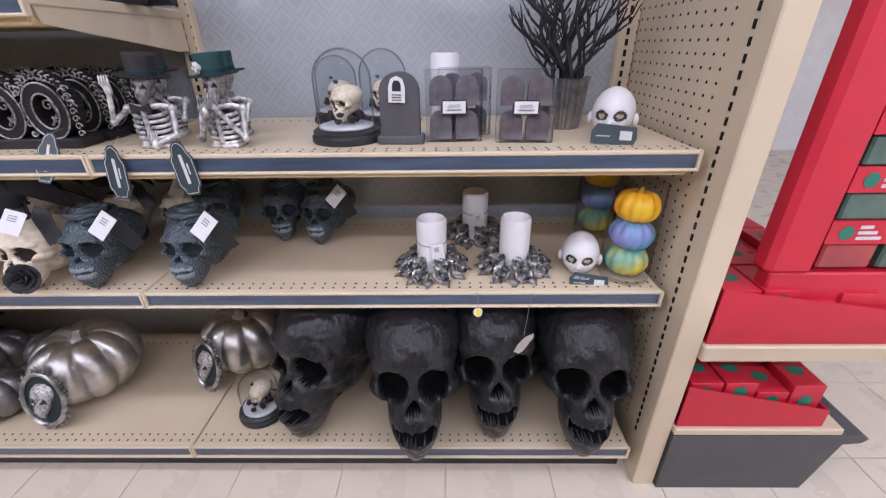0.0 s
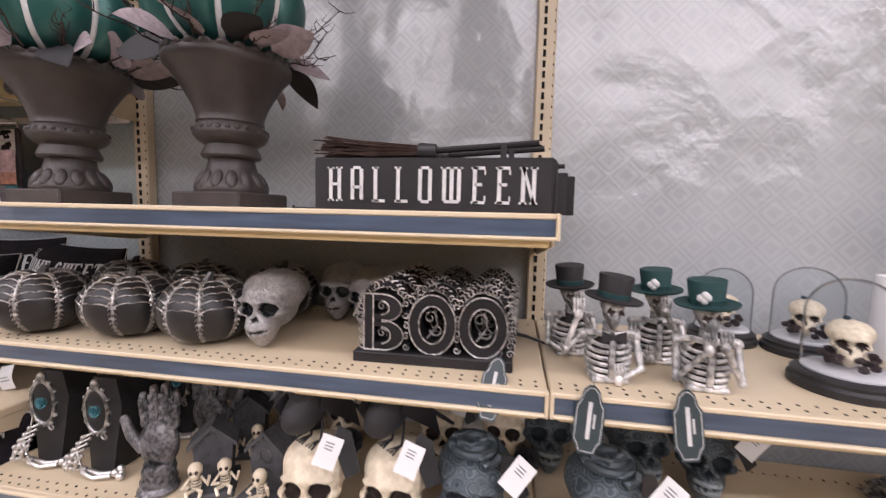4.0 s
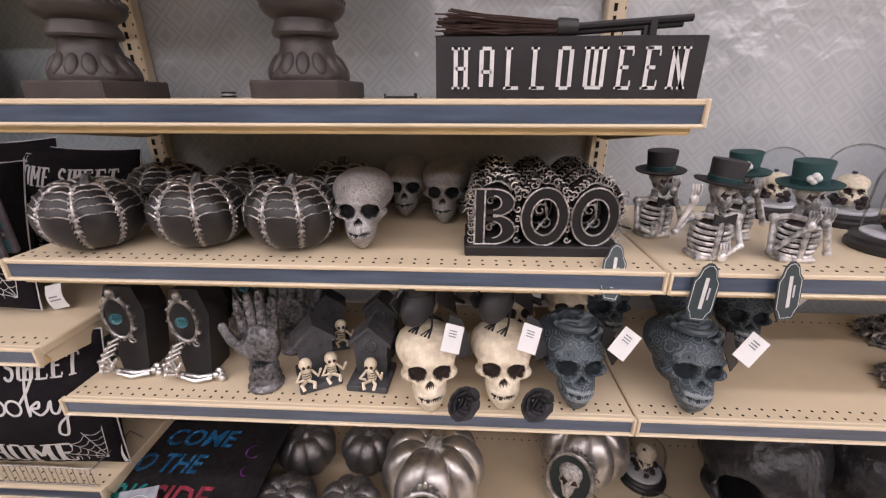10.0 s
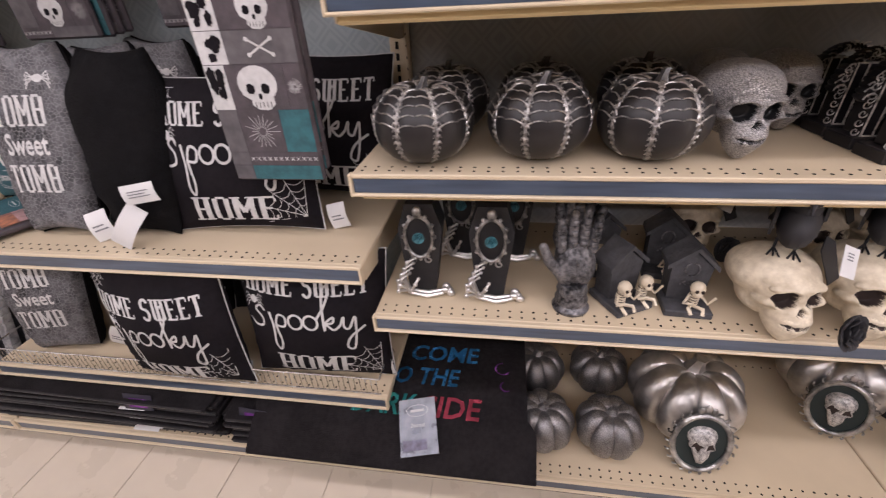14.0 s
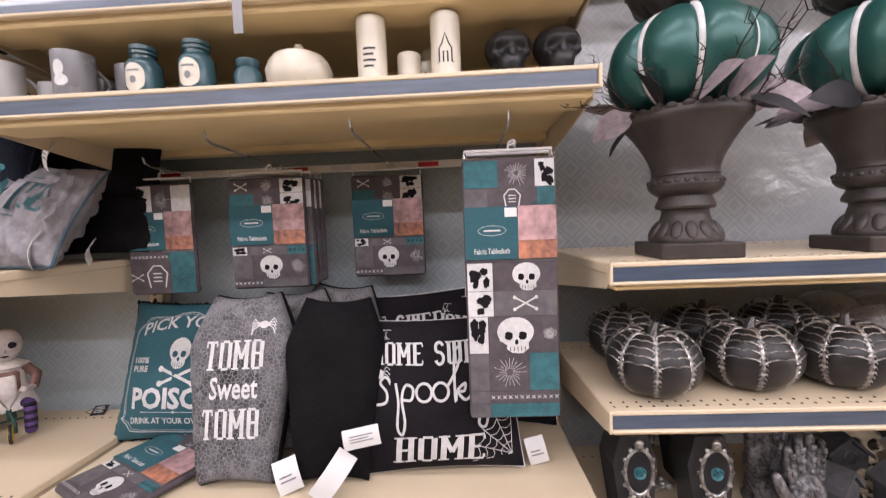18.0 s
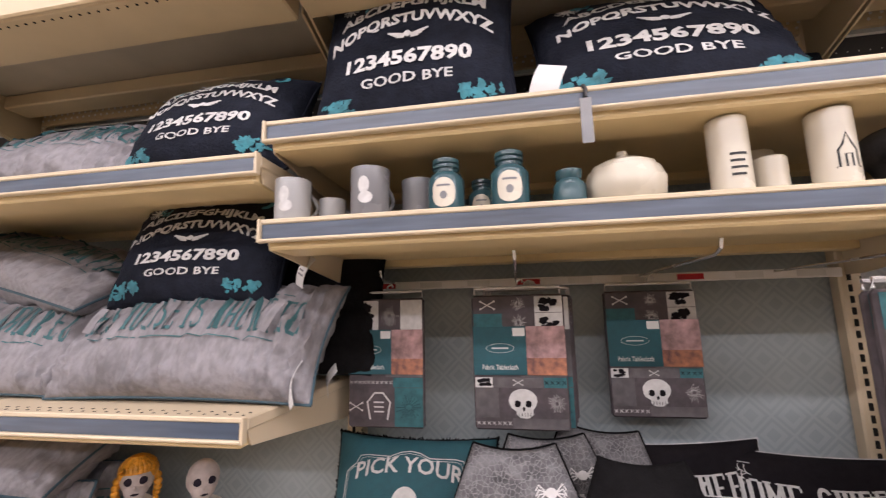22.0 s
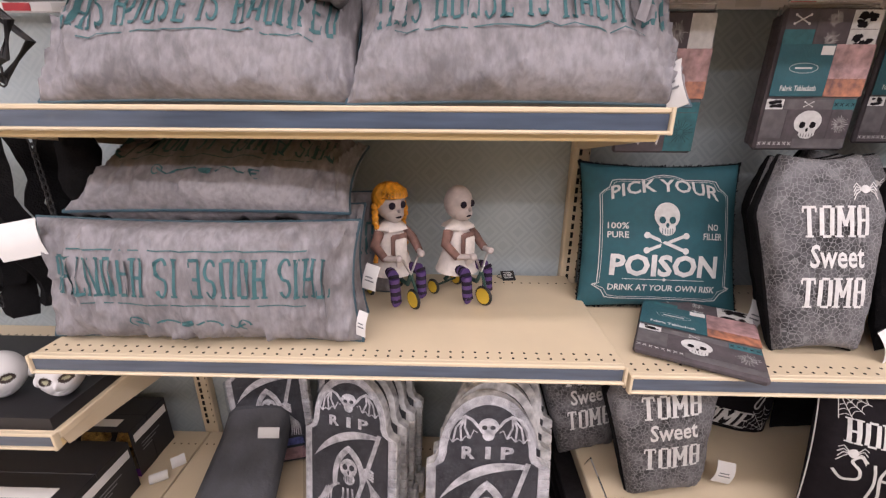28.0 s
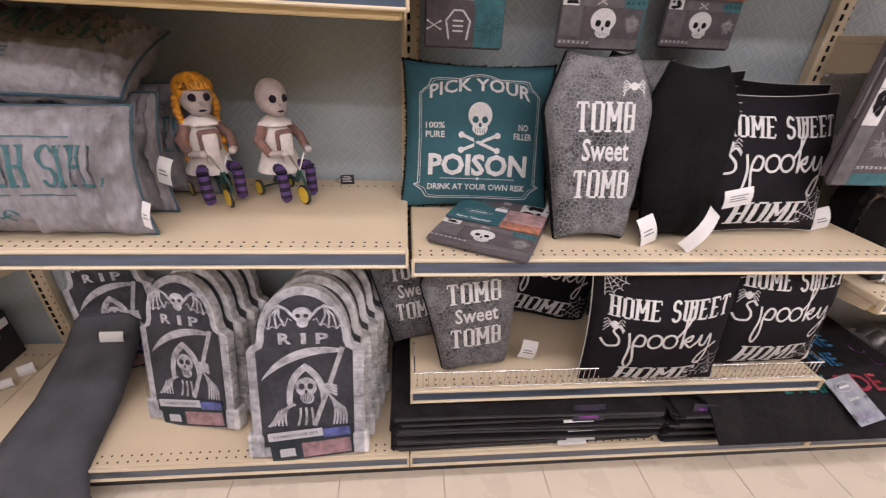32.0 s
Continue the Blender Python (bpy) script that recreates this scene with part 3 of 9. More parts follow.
def shelf(x0, x1, z, y0=0.0, label="beige steel shelf with a navy price channel", brackets=True, holes=True, strip=NAVY):
    t = thing("shelf", label, "shelf", "gondola shelves", pose(x0, y0, z))
    w, d = x1 - x0, YB - 0.036 - y0
    part("deck", MB().box(0.002, w - 0.002, 0.012, d, -0.022, 0, c=0.003), BEIGE, t)
    ch = MB()
    ch.box(0.002, w - 0.002, 0.0, 0.011, -0.007, 0.002, c=0.002)
    ch.box(0.002, w - 0.002, -0.004, 0.011, -0.040, -0.034, c=0.002)
    ch.box(0.002, w - 0.002, 0.006, 0.011, -0.034, -0.007)
    ch.box(0.001, 0.007, -0.004, 0.011, -0.0405, 0.0025, c=0.0015)
    ch.box(w - 0.007, w - 0.001, -0.004, 0.011, -0.0405, 0.0025, c=0.0015)
    part("price_channel", ch, BEIGE, t)
    part("label_strip", MB().box(0.008, w - 0.008, 0.0025, 0.0058, -0.0335, -0.0075), strip, t, "dark blue label strip")
    # beams and underside carry the bounced glow in their colour
    part("front_beam", MB().box(0.014, w - 0.014, 0.0125, 0.105, -0.052, -0.0225, c=0.004), AMBER, t, "enamel beam with bounced light put into its amber colour")
    part("rear_beam", MB().box(0.012, w - 0.012, d - 0.06, d - 0.012, -0.046, -0.0225, c=0.003), AMBER, t, "enamel beam with bounced light put into its amber colour")
    part("underside", MB().box(0.014, w - 0.014, 0.1055, d - 0.0605, -0.0275, -0.0225), AMBER, t, "enamel underside with bounced light put into its amber colour")
    if brackets:
        for bx in (0.006, w - 0.010):
            part("bracket", MB().plate([(0.02, -0.022), (d, -0.022), (d, -0.10), (d - 0.05, -0.10), (0.03, -0.05)], bx, bx + 0.004,
                                       M=Matrix(((0, 1, 0, 0), (1, 0, 0, 0), (0, 0, 1, 0), (0, 0, 0, 1)))), BEIGE, t, smooth=0)
    if holes:
        hs = MB()
        n = int(w / 0.0254)
        for row in (0.024, 0.043, d - 0.06):
            for k in range(n):
                hs.lathe([(0.0028, 0), (0.0028, 0.0007)], 8, M=Matrix.Translation((0.02 + k * (w - 0.04) / (n - 1), row, 0)))
        part("perforations", hs, BLACKHOLE, t, kind="stuff", smooth=0)
    return t


def base(x0, x1):
    shelf(x0, x1, 0.125, -0.042, "beige steel base shelf with a navy price channel", brackets=False)
    slab("kick_plate", x0, x1, 0.0, 0.02, 0.0, 0.10, KICK, "black kick plate under the base shelf", cat="kick plate")


for i in range(5):
    base(BAYS[i + 1], BAYS[i])
Z2, Z3, Z4 = 0.607, 0.932, 1.213
shelf(0, 1.22, Z2)
shelf(0, 1.22, Z3)
shelf(-1.22, 0, Z2)
shelf(-1.22, 0, Z3)
shelf(-1.215, 0.005, Z4)
C1, C2, C4, C5 = 0.318, 0.733, 1.572, 1.758
shelf(-2.44, -1.225, C2)
shelf(-2.44, -1.22, C4)
shelf(-2.44, -1.22, C5)
D2, D4, D5 = 0.754, 1.236, 1.700
shelf(-3.66, -2.445, D2)
shelf(-3.66, -2.445, D4)
shelf(-3.66, -2.445, D5)
E1 = 0.55
shelf(-4.88, -3.665, E1)
# golden tone for the storage shelf, a darker grey-brown for its deck
STORE = mat("golden_enamel", (0.54, 0.425, 0.255), 0.4, var=0.08, scale=8)
DECKGREY = mat("grey_brown_deck", (0.40, 0.345, 0.26), 0.5, var=0.12, scale=6)


def store_shelf(x0, x1):
    """The deep storage shelf over a bay, with a tall perforated front."""
    t = thing("storage_shelf", "beige perforated steel storage shelf above the display", "shelf", "storage shelves", pose(x0, 0, 0))
    w = x1 - x0
    zs = 2.150
    part("deck", MB().box(0.002, w - 0.002, 0.0, YB - 0.04, zs, zs + 0.016, c=0.002), DECKGREY, t, "grey-brown underside deck")
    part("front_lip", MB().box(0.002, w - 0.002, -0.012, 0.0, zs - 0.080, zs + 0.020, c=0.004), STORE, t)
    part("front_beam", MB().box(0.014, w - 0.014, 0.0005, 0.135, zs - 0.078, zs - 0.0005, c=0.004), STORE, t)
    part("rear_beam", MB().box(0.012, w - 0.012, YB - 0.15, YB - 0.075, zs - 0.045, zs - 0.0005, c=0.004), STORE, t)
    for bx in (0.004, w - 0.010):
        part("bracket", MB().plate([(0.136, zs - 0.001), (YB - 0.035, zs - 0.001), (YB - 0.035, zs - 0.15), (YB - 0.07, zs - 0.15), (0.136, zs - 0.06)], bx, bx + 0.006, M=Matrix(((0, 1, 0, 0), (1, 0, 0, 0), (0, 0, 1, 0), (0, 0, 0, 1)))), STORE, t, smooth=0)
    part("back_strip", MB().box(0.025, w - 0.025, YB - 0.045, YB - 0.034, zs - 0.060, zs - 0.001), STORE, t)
    part("header_bar", MB().box(0.025, w - 0.025, YB - 0.034, YB - 0.025, zs - 0.135, zs - 0.075), KICK, t, "dark steel header bar")
    part("header_edge", MB().box(0.025, w - 0.025, YB - 0.038, YB - 0.0342, zs - 0.079, zs - 0.074), PAPER, t, "pale edge of the header bar", smooth=0)
    hs, lit_holes = MB(), MB()
    n = int(w / 0.0254)
    for k in range(n):
        x = 0.03 + k * (w - 0.06) / (n - 1)
        hs.lathe([(0.0032, 0), (0.0032, 0.0008)], 8, M=pose(x, 0.018, zs - 0.0784, 180, 0, 0))
        # white dots stand in for light shining through the back holes
        for j, z in enumerate((zs - 0.042, zs - 0.026)):
            lit_holes.lathe([(0.0042, 0), (0.0042, 0.0008)], 8, M=pose(x + 0.006 * j, YB - 0.045, z, 90, 0, 0))
        lit_holes.lathe([(0.0016, 0), (0.0016, 0.0008)], 6, M=pose(x, YB - 0.034, zs - 0.118, 90, 0, 0))
    part("perforations", hs, BLACKHOLE, t, kind="stuff", smooth=0)
    part("perforations", lit_holes, PAPER, t, kind="stuff", smooth=0)


for i in range(5):
    store_shelf(BAYS[i + 1], BAYS[i])


def wire_shelf():
    t = shelf(-2.44, -1.222, C1, 0.012, "beige shelf with a wire fence along its front")
    w = 1.21
    f = MB()
    for z in (0.003, 0.058):
        f.tube([(0.012, 0.012, z), (w - 0.012, 0.012, z)], 0.0022)
    for x in (0.012, w - 0.012):
        f.tube([(x, 0.012, 0.058), (x, 0.13, 0.058), (x, 0.16, 0.004)], 0.0022)
    part("fence_frame", f, STEEL, t)
    k = MB()
    n = 80
    for i in range(n):
        x = 0.02 + i * (w - 0.04) / (n - 1)
        k.tube([(x, 0.012, 0.003), (x, 0.012, 0.058)], 0.0011, 4)
    part("fence_wires", k, STEEL, t, kind="stuff")


wire_shelf()

# end panel of pegboard beyond the last bay
end = thing("end_panel", "beige pegboard end panel with slotted front post", "end panel", m=pose(1.245, 0, 0), kind="structure")
part("pegboard", MB().box(0.0, 0.012, 0.012, YB + 0.02, 0.0, 2.35), BEIGE, end)
part("front_post", MB().box(-0.004, 0.055, -0.062, 0.012, 0.0, 2.35, c=0.003), BEIGE, end)
pg = MB()
side = pose(0, 0, 0, 0, -90, 0)
for i in range(14):
    for k in range(84):
        z = 0.16 + k * 0.0254
        pg.lathe([(0.0032, 0), (0.0032, 0.0008)], 8, M=Matrix.Translation((0, 0.06 + i * 0.033, z)) @ side)
part("peg_holes", pg, BLACKHOLE, end, kind="stuff", smooth=0)
sl = MB()
for k in range(82):
    z = 0.16 + k * 0.0265
    sl.box(-0.0065, -0.0038, -0.012, -0.006, z, z + 0.015)
part("slots", sl, BLACKHOLE, end, kind="stuff", smooth=0)
part("seam_strip", MB().box(-0.003, 0.0, 0.012, YB, 1.29, 1.293), BEIGE, end)

# floor tiles
tile = MB().box(0.0012, 0.3036, 0.0012, 0.3036, -0.004, 0.0, c=0.0008).mesh("tile", [VINYL], 0)
rest = MB()
for i in range(-26, 21):
    for j in range(-20, 12):
        x, y = i * 0.3048 + 0.1, j * 0.3048 + 0.02
        if -15 <= i <= 6 and -6 <= j <= -1:
            ob = new("tile", tile)
            ob.parent, ob.location = floor, (x, y, 0)
        elif y < -0.02 or x > 1.2:
            rest.box(x + 0.0012, x + 0.3036, y + 0.0012, y + 0.3036, -0.004, 0.0)
part("tiles", rest, VINYL, floor, kind="stuff", smooth=0)

# plain shelving across the aisle
opp = thing("facing_gondola", "plain beige shelving across the aisle", "shelving", m=pose(-1.2, -2.75, 0))
part("back_panel", MB().box(-4, 4, -0.02, 0.0, 0, 1.9), BEIGE, opp)
for z in (0.13, 0.6, 1.0, 1.4, 1.88):
    part("shelf_board", MB().box(-4, 4, 0.0, 0.42, z - 0.03, z, c=0.004), BEIGE, opp)

# ---- cushions ----
def bulge(u, v, p=0.5):
    a, b = max(0.0, 1 - u * u), max(0.0, 1 - v * v)
    return (a * b) ** p


def pillow(name, label, w, h, t, fabric, m, seed, prints=(), trim=None, trim_r=0.003, prof=None, wrinkle=0.006, group="", fringe=0.0, side=None, flat=0.5, droop=0.0):
    """A stuffed cushion, standing on its lower edge, its face towards -y. prints: (material, fill(mb, put), part name)."""
    top = thing(name, label, "pillow", group, m)
    off = Vector((seed * 7.3, seed * 3.1, 0.5))

    def place(u, v, face):
        k = prof(v) if prof else 1.0
        x = w / 2 * u * k * (1 - 0.06 * u * u * (1 - v * v))
        z = h / 2 + h / 2 * v * (1 - 0.06 * v * v * (1 - u * u))
        b = bulge(u, v, flat)
        wr = noise.noise(Vector((u * w * 14, v * h * 8, face * 2.0)) + off) * 0.7 + noise.noise(Vector((u * w * 34, v * h * 16, face)) + off) * 0.45
        pull = noise.noise(Vector((u * w * 46, face * 3.0, 0.3)) + off) * abs(v) ** 3 + noise.noise(Vector((v * h * 46, face * 3.0, 0.7)) + off) * abs(u) ** 3
        fold = 1 - abs(noise.noise(Vector((u * w * 17, v * h * 3.0, face * 5.0)) + off)) * 3
        wr += (0.8 if wrinkle > 0.015 else 1.0) * pull + 1.0 * max(0, fold) ** 2 * (1 if wrinkle > 0.015 else 0)
        edge = 0.35 + 0.65 * max(abs(u), abs(v)) ** 2
        y = face * (t / 2 * b + wrinkle * wr * edge * min(1, b * 2.5))
        sag = droop * (1 - v) * 0.25
        return Vector((x, y - sag, z))

    def put(x, z):
        u, v = x / (w / 2), (z - h / 2) / (h / 2)
        k = prof(max(-1, min(1, v))) if prof else 1.0
        u = max(-0.985, min(0.985, u / k))
        v = max(-0.985, min(0.985, v))
        q = place(u, v, -1)
        return Vector((q.x, q.y - 0.0022, q.z))

    step = 0.008 if wrinkle > 0.015 else 0.013
    nu, nv = max(14, int(w / step)), max(14, int(h / step))
    mb = MB()
    for face in (-1, 1):
        vs = [place(math.sin(math.pi / 2 * (2 * i / nu - 1)), math.sin(math.pi / 2 * (2 * j / nv - 1)), face) for j in range(nv + 1) for i in range(nu + 1)]
        fs = []
        for j in range(nv):
            for i in range(nu):
                a = j * (nu + 1) + i
                q = (a, a + 1, a + nu + 2, a + nu + 1)
                fs.append(q if face < 0 else q[::-1])
        mb.add(vs, fs, 0 if face < 0 or not side else 1)
    part("cover", mb, [fabric, side or fabric], top, smooth=80)
    rim = [place(math.sin(math.pi / 2 * (2 * i / 40 - 1)), -1, 0) for i in range(41)] + [place(1, math.sin(math.pi / 2 * (2 * i / 40 - 1)), 0) for i in range(1, 41)]
    rim += [place(-math.sin(math.pi / 2 * (2 * i / 40 - 1)), 1, 0) for i in range(1, 41)] + [place(-1, -math.sin(math.pi / 2 * (2 * i / 40 - 1)), 0) for i in range(1, 41)]
    if trim:
        part("piping", MB().tube(rim, trim_r, 6), trim, top)
    if fringe:
        fr, rnd = MB(), random.Random(seed)
        for i in range(0, len(rim) - 1):
            for q in range(5):
                p = rim[i].lerp(rim[i + 1], q / 5)
                c = Vector((p.x, 0, p.z - h / 2)).normalized()
                fr.tube([p, p + c * fringe * rnd.uniform(0.6, 1) + Vector((rnd.uniform(-1, 1), rnd.uniform(-1, 1), rnd.uniform(-1, 1))) * fringe * 0.5], 0.0022, 4, r1=0.0008)
        part("fringe", fr, PLUSH, top, "black tufted fringe")
    for material, fill, pname in prints:
        q = MB()
        fill(q, put)
        part(pname, q, material, top, smooth=0, kind="stuff" if pname == "ornament" else "")
    return top


stroke = ribbon


def disc(mb, x, z, rx, rz, put, mi=0, n=18, jag=0.0, seed=1):
    rnd = random.Random(seed)
    vs = [put(x, z)]
    for i in range(n):
        k = 1 + jag * rnd.uniform(-1, 1)
        vs.append(put(x + rx * k * math.cos(2 * math.pi * i / n), z + rz * k * math.sin(2 * math.pi * i / n)))
    mb.add(vs, [(0, 1 + i, 1 + (i + 1) % n) for i in range(n)], mi)


def arc_pts(x, z, r, a0, a1, n=16, rz=None):
    rz = rz or r
    return [(x + r * math.cos(radians(a0 + (a1 - a0) * i / n)), z + rz * math.sin(radians(a0 + (a1 - a0) * i / n))) for i in range(n + 1)]


def flat_put(y):
    return lambda x, z: (x, y, z)


def tag_thing(name, label, w, h, m, bend=0.0, bars=3, paper=None, ink=None):
    """A loose paper or fabric tag, a little curled, with bars of print."""
    t = thing(name, label, "tag", "price tags", m)
    vs, fs = [], []
    for k in range(7):
        z = h * k / 6
        y = -bend * math.sin(math.pi * k / 6)
        vs += [(-w / 2, y, z), (w / 2, y, z), (-w / 2, y + 0.0008, z), (w / 2, y + 0.0008, z)]
    for k in range(6):
        a = 4 * k
        fs += [(a, a + 1, a + 5, a + 4), (a + 3, a + 2, a + 6, a + 7), (a + 2, a, a + 4, a + 6), (a + 1, a + 3, a + 7, a + 5)]
    fs += [(1, 0, 2, 3), (24, 25, 27, 26)]
    part("paper", MB().add(vs, fs), paper or PAPER, t, smooth=60)
    if bars:
        q = MB()
        for k in range(bars):
            z = h * (0.35 + 0.14 * k)
            f = min(6, z / h * 6)
            y = -bend * math.sin(math.pi * z / h) - 0.0008
            q.box(-w * 0.32, w * (0.32 - 0.12 * (k % 2)), y, y + 0.0004, z, z + h * 0.05)
        part("print", q, ink or INK, t, smooth=0)
    return t


def ouija(put_m, w, h, t, seed, droop=0.0, label="black fabric pillow printed with white letters and numbers in arcs"):
    def white(q, put):
        write(q, "ABCDEFGHIJKLM", 0, h * 0.66, w * 0.76, h * 0.10, arc=h * 0.10, put=put)
        write(q, "NOPQRSTUVWXYZ", 0, h * 0.50, w * 0.84, h * 0.10, arc=h * 0.13, put=put)
        write(q, "1234567890", 0, h * 0.35, w * 0.62, h * 0.10, put=put)
        write(q, "GOOD BYE", 0, h * 0.22, w * 0.44, h * 0.06, put=put)
        write(q, "YES", -w * 0.15, h * 0.88, w * 0.09, h * 0.035, put=put)
        write(q, "NO", w * 0.17, h * 0.88, w * 0.07, h * 0.035, put=put)
        stroke(q, arc_pts(0, h * 0.87, w * 0.075, 20, 160, rz=h * 0.035), 0.004, put)
        stroke(q, arc_pts(0, h * 0.90, w * 0.075, 200, 340, rz=h * 0.035), 0.004, put)
        disc(q, 0, h * 0.885, w * 0.02, h * 0.016, put)
        for a in range(0, 360, 30):
            stroke(q, [(-w * 0.34 + w * 0.02 * math.cos(radians(a)), h * 0.83 + w * 0.02 * math.sin(radians(a))), (-w * 0.34 + w * 0.055 * math.cos(radians(a)), h * 0.83 + w * 0.055 * math.sin(radians(a)))], 0.004, put)
        disc(q, -w * 0.34, h * 0.83, w * 0.022, w * 0.022, put)
        disc(q, 0, h * 0.505, w * 0.018, h * 0.022, put)
        for s in (-1, 1):
            for k in range(4):
                stroke(q, [(s * w * 0.015, h * (0.50 - 0.006 * k)), (s * w * (0.10 - 0.015 * k), h * (0.53 - 0.014 * k))], 0.005, put)

    def teal(q, put):
        for s in (-1, 1):
            rnd = random.Random(seed + s)
            for k in range(26):
                disc(q, s * w * rnd.uniform(0.26, 0.44), h * rnd.uniform(0.06, 0.15), w * rnd.uniform(0.008, 0.028), h * rnd.uniform(0.008, 0.03), put, jag=0.45, n=9, seed=k)
        stroke(q, arc_pts(w * 0.35, h * 0.86, w * 0.035, -110, 90), 0.009, put)
        for k in range(14):
            rnd = random.Random(k + seed)
            disc(q, -w * 0.30 + w * rnd.uniform(-0.02, 0.06), h * 0.83 + h * rnd.uniform(-0.06, 0.06), w * 0.012, h * 0.016, put, jag=0.5, n=8, seed=k)

    return pillow("letter_pillow", label, w, h, t, NIGHT, put_m, seed, ((PRINT, white, "lettering"), (TEALPRINT, teal, "ornament")), trim=NIGHT, wrinkle=0.008, group="letter board pillows", droop=droop, flat=0.34)


def haunted(put_m, w, h, t, seed, flip=False, label="grey velvet lumbar pillow with teal stitched lettering", wrinkle=0.020, droop=0.0):
    def word(q, put):
        tall(q, "THIS HOUSE IS HAUNTED", 0, h * 0.57, w * 0.88, h * 0.30, put, flip=flip, heavy=0.2)

    def lines(q, put):
        for z in (0.36, 0.78):
            stroke(q, [(w * (-0.36 + 0.72 * i / 20), h * z) for i in range(21)], 0.0025, put)
        zz = 0.20 if flip else 0.90
        for s in (-1, 1):
            stroke(q, [(s * w * (0.03 + 0.14 * i / 12), h * (zz + 0.03 * math.sin(i * 0.55))) for i in range(13)], 0.004, put)
            stroke(q, arc_pts(s * w * 0.17, h * zz, w * 0.018, 0, 300, 10), 0.003, put)
        disc(q, 0, h * zz, w * 0.025, h * 0.03, put, jag=0.35, n=10)

    return pillow("velvet_pillow", label, w, h, t, VELVET, put_m, seed, ((TEALTHREAD, word, "lettering"), (TEALTHREAD, lines, "embroidery")), trim=mat_piping, trim_r=0.0035, wrinkle=wrinkle, group="grey velvet pillows", flat=0.42, droop=droop)


mat_piping = mat("blue_piping", (0.035, 0.075, 0.10), 0.6)


def coffin_profile(v):
    return 0.64 + 0.36 * (v + 1) / 1.42 if v < 0.42 else 1 - 0.40 * (v - 0.42) / 0.58


LACE = mat("web_fabric", (0.095, 0.092, 0.097), 0.85, var=0.6, scale=34, dark=(0.016, 0.015, 0.016), bump=0.3, bscale=300)
relief(LACE, "cells", 105, 0.15, (0.19, 0.186, 0.19), 0.001)
LACE.node_tree.nodes["Color Ramp.001"].color_ramp.elements[1].position = 0.085


def tomb(put_m, seed, w=0.27, h=0.41):
    def word(q, put):
        tall(q, "TOMB", 0.0, h * 0.66, w * 0.54, h * 0.155, put)
        write(q, "Sweet", 0.004, h * 0.49, w * 0.42, h * 0.115, put=put)
        tall(q, "TOMB", 0.0, h * 0.31, w * 0.52, h * 0.15, put)
        sx, sz = w * 0.24, h * 0.82
        disc(q, sx, sz, 0.011, 0.009, put)
        for s in (-1, 1):
            for k in range(4):
                stroke(q, [(sx + s * 0.008, sz), (sx + s * 0.022, sz + 0.014 - 0.008 * k), (sx + s * 0.028, sz + 0.004 - 0.009 * k)], 0.0025, put)

    return pillow("coffin_pillow", "grey cobweb coffin-shaped pillow with white lettering and black sides", w, h, 0.11, LACE, put_m, seed, ((PRINT, word, "lettering"),),
                  trim=PLUSH, trim_r=0.004, prof=coffin_profile, wrinkle=0.006, group="coffin pillows", side=PLUSH, flat=0.2)


def web(q, put, cx, cz, r, a0, a1):
    for k in range(5):
        a = radians(a0 + (a1 - a0) * k / 4)
        stroke(q, [(cx, cz), (cx + r * math.cos(a), cz + r * math.sin(a))], 0.0016, put)
    for ring in (0.3, 0.5, 0.7, 0.9):
        pts = []
        for k in range(4):
            for i in range(5):
                a = radians(a0 + (a1 - a0) * (k + i / 5) / 4)
                rr = r * ring * (1 - 0.12 * math.sin(math.pi * i / 5))
                pts.append((cx + rr * math.cos(a), cz + rr * math.sin(a)))
        stroke(q, pts, 0.0014, put)


def spooky(put_m, seed, w=0.36, h=0.36, low=0.0):
    """low: how far the print sits down the slumped cushion."""
    def word(q, put):
        tall(q, "HOME SWEET", 0.0, h * (0.78 - low), w * 0.82, h * 0.15, put, arc=-0.008)
        script_word(q, -w * 0.40, h * (0.46 - 0.8 * low), w * 0.185, put)
        tall(q, "HOME", 0.0, h * (0.16 - 0.35 * low), w * 0.56, h * (0.17 - 0.2 * low), put, slant=0.1)
        sx, sz = -w * 0.36, h * (0.64 - low)
        disc(q, sx, sz, 0.009, 0.011, put)
        for s in (-1, 1):
            for k in range(4):
                stroke(q, [(sx + s * 0.005, sz), (sx + s * 0.018, sz + 0.016 - 0.009 * k), (sx + s * 0.026, sz + 0.008 - 0.011 * k)], 0.002, put)
        web(q, put, w * 0.43, h * 0.10, w * 0.25, 85, 190)
        web(q, put, -w * 0.44, h * 0.93, w * 0.16, -90, 0)

    return pillow("black_pillow", "black canvas pillow with white home sweet spooky home lettering", w, h, 0.13, CANVAS, put_m, seed, ((PRINT, word, "lettering"),), trim=PRINT, trim_r=0.0018,
                  wrinkle=0.005, group="black lettered pillows")


def dense(pts, step=0.012):
    """Adds points along straight lines, so that a print follows a bulging face."""
    out = [pts[0]]
    for (a, b), (c, d) in zip(pts, pts[1:]):
        n = max(1, int(math.hypot(c - a, d - b) / step))
        out += [(a + (c - a) * k / n, b + (d - b) * k / n) for k in range(1, n + 1)]
    return out


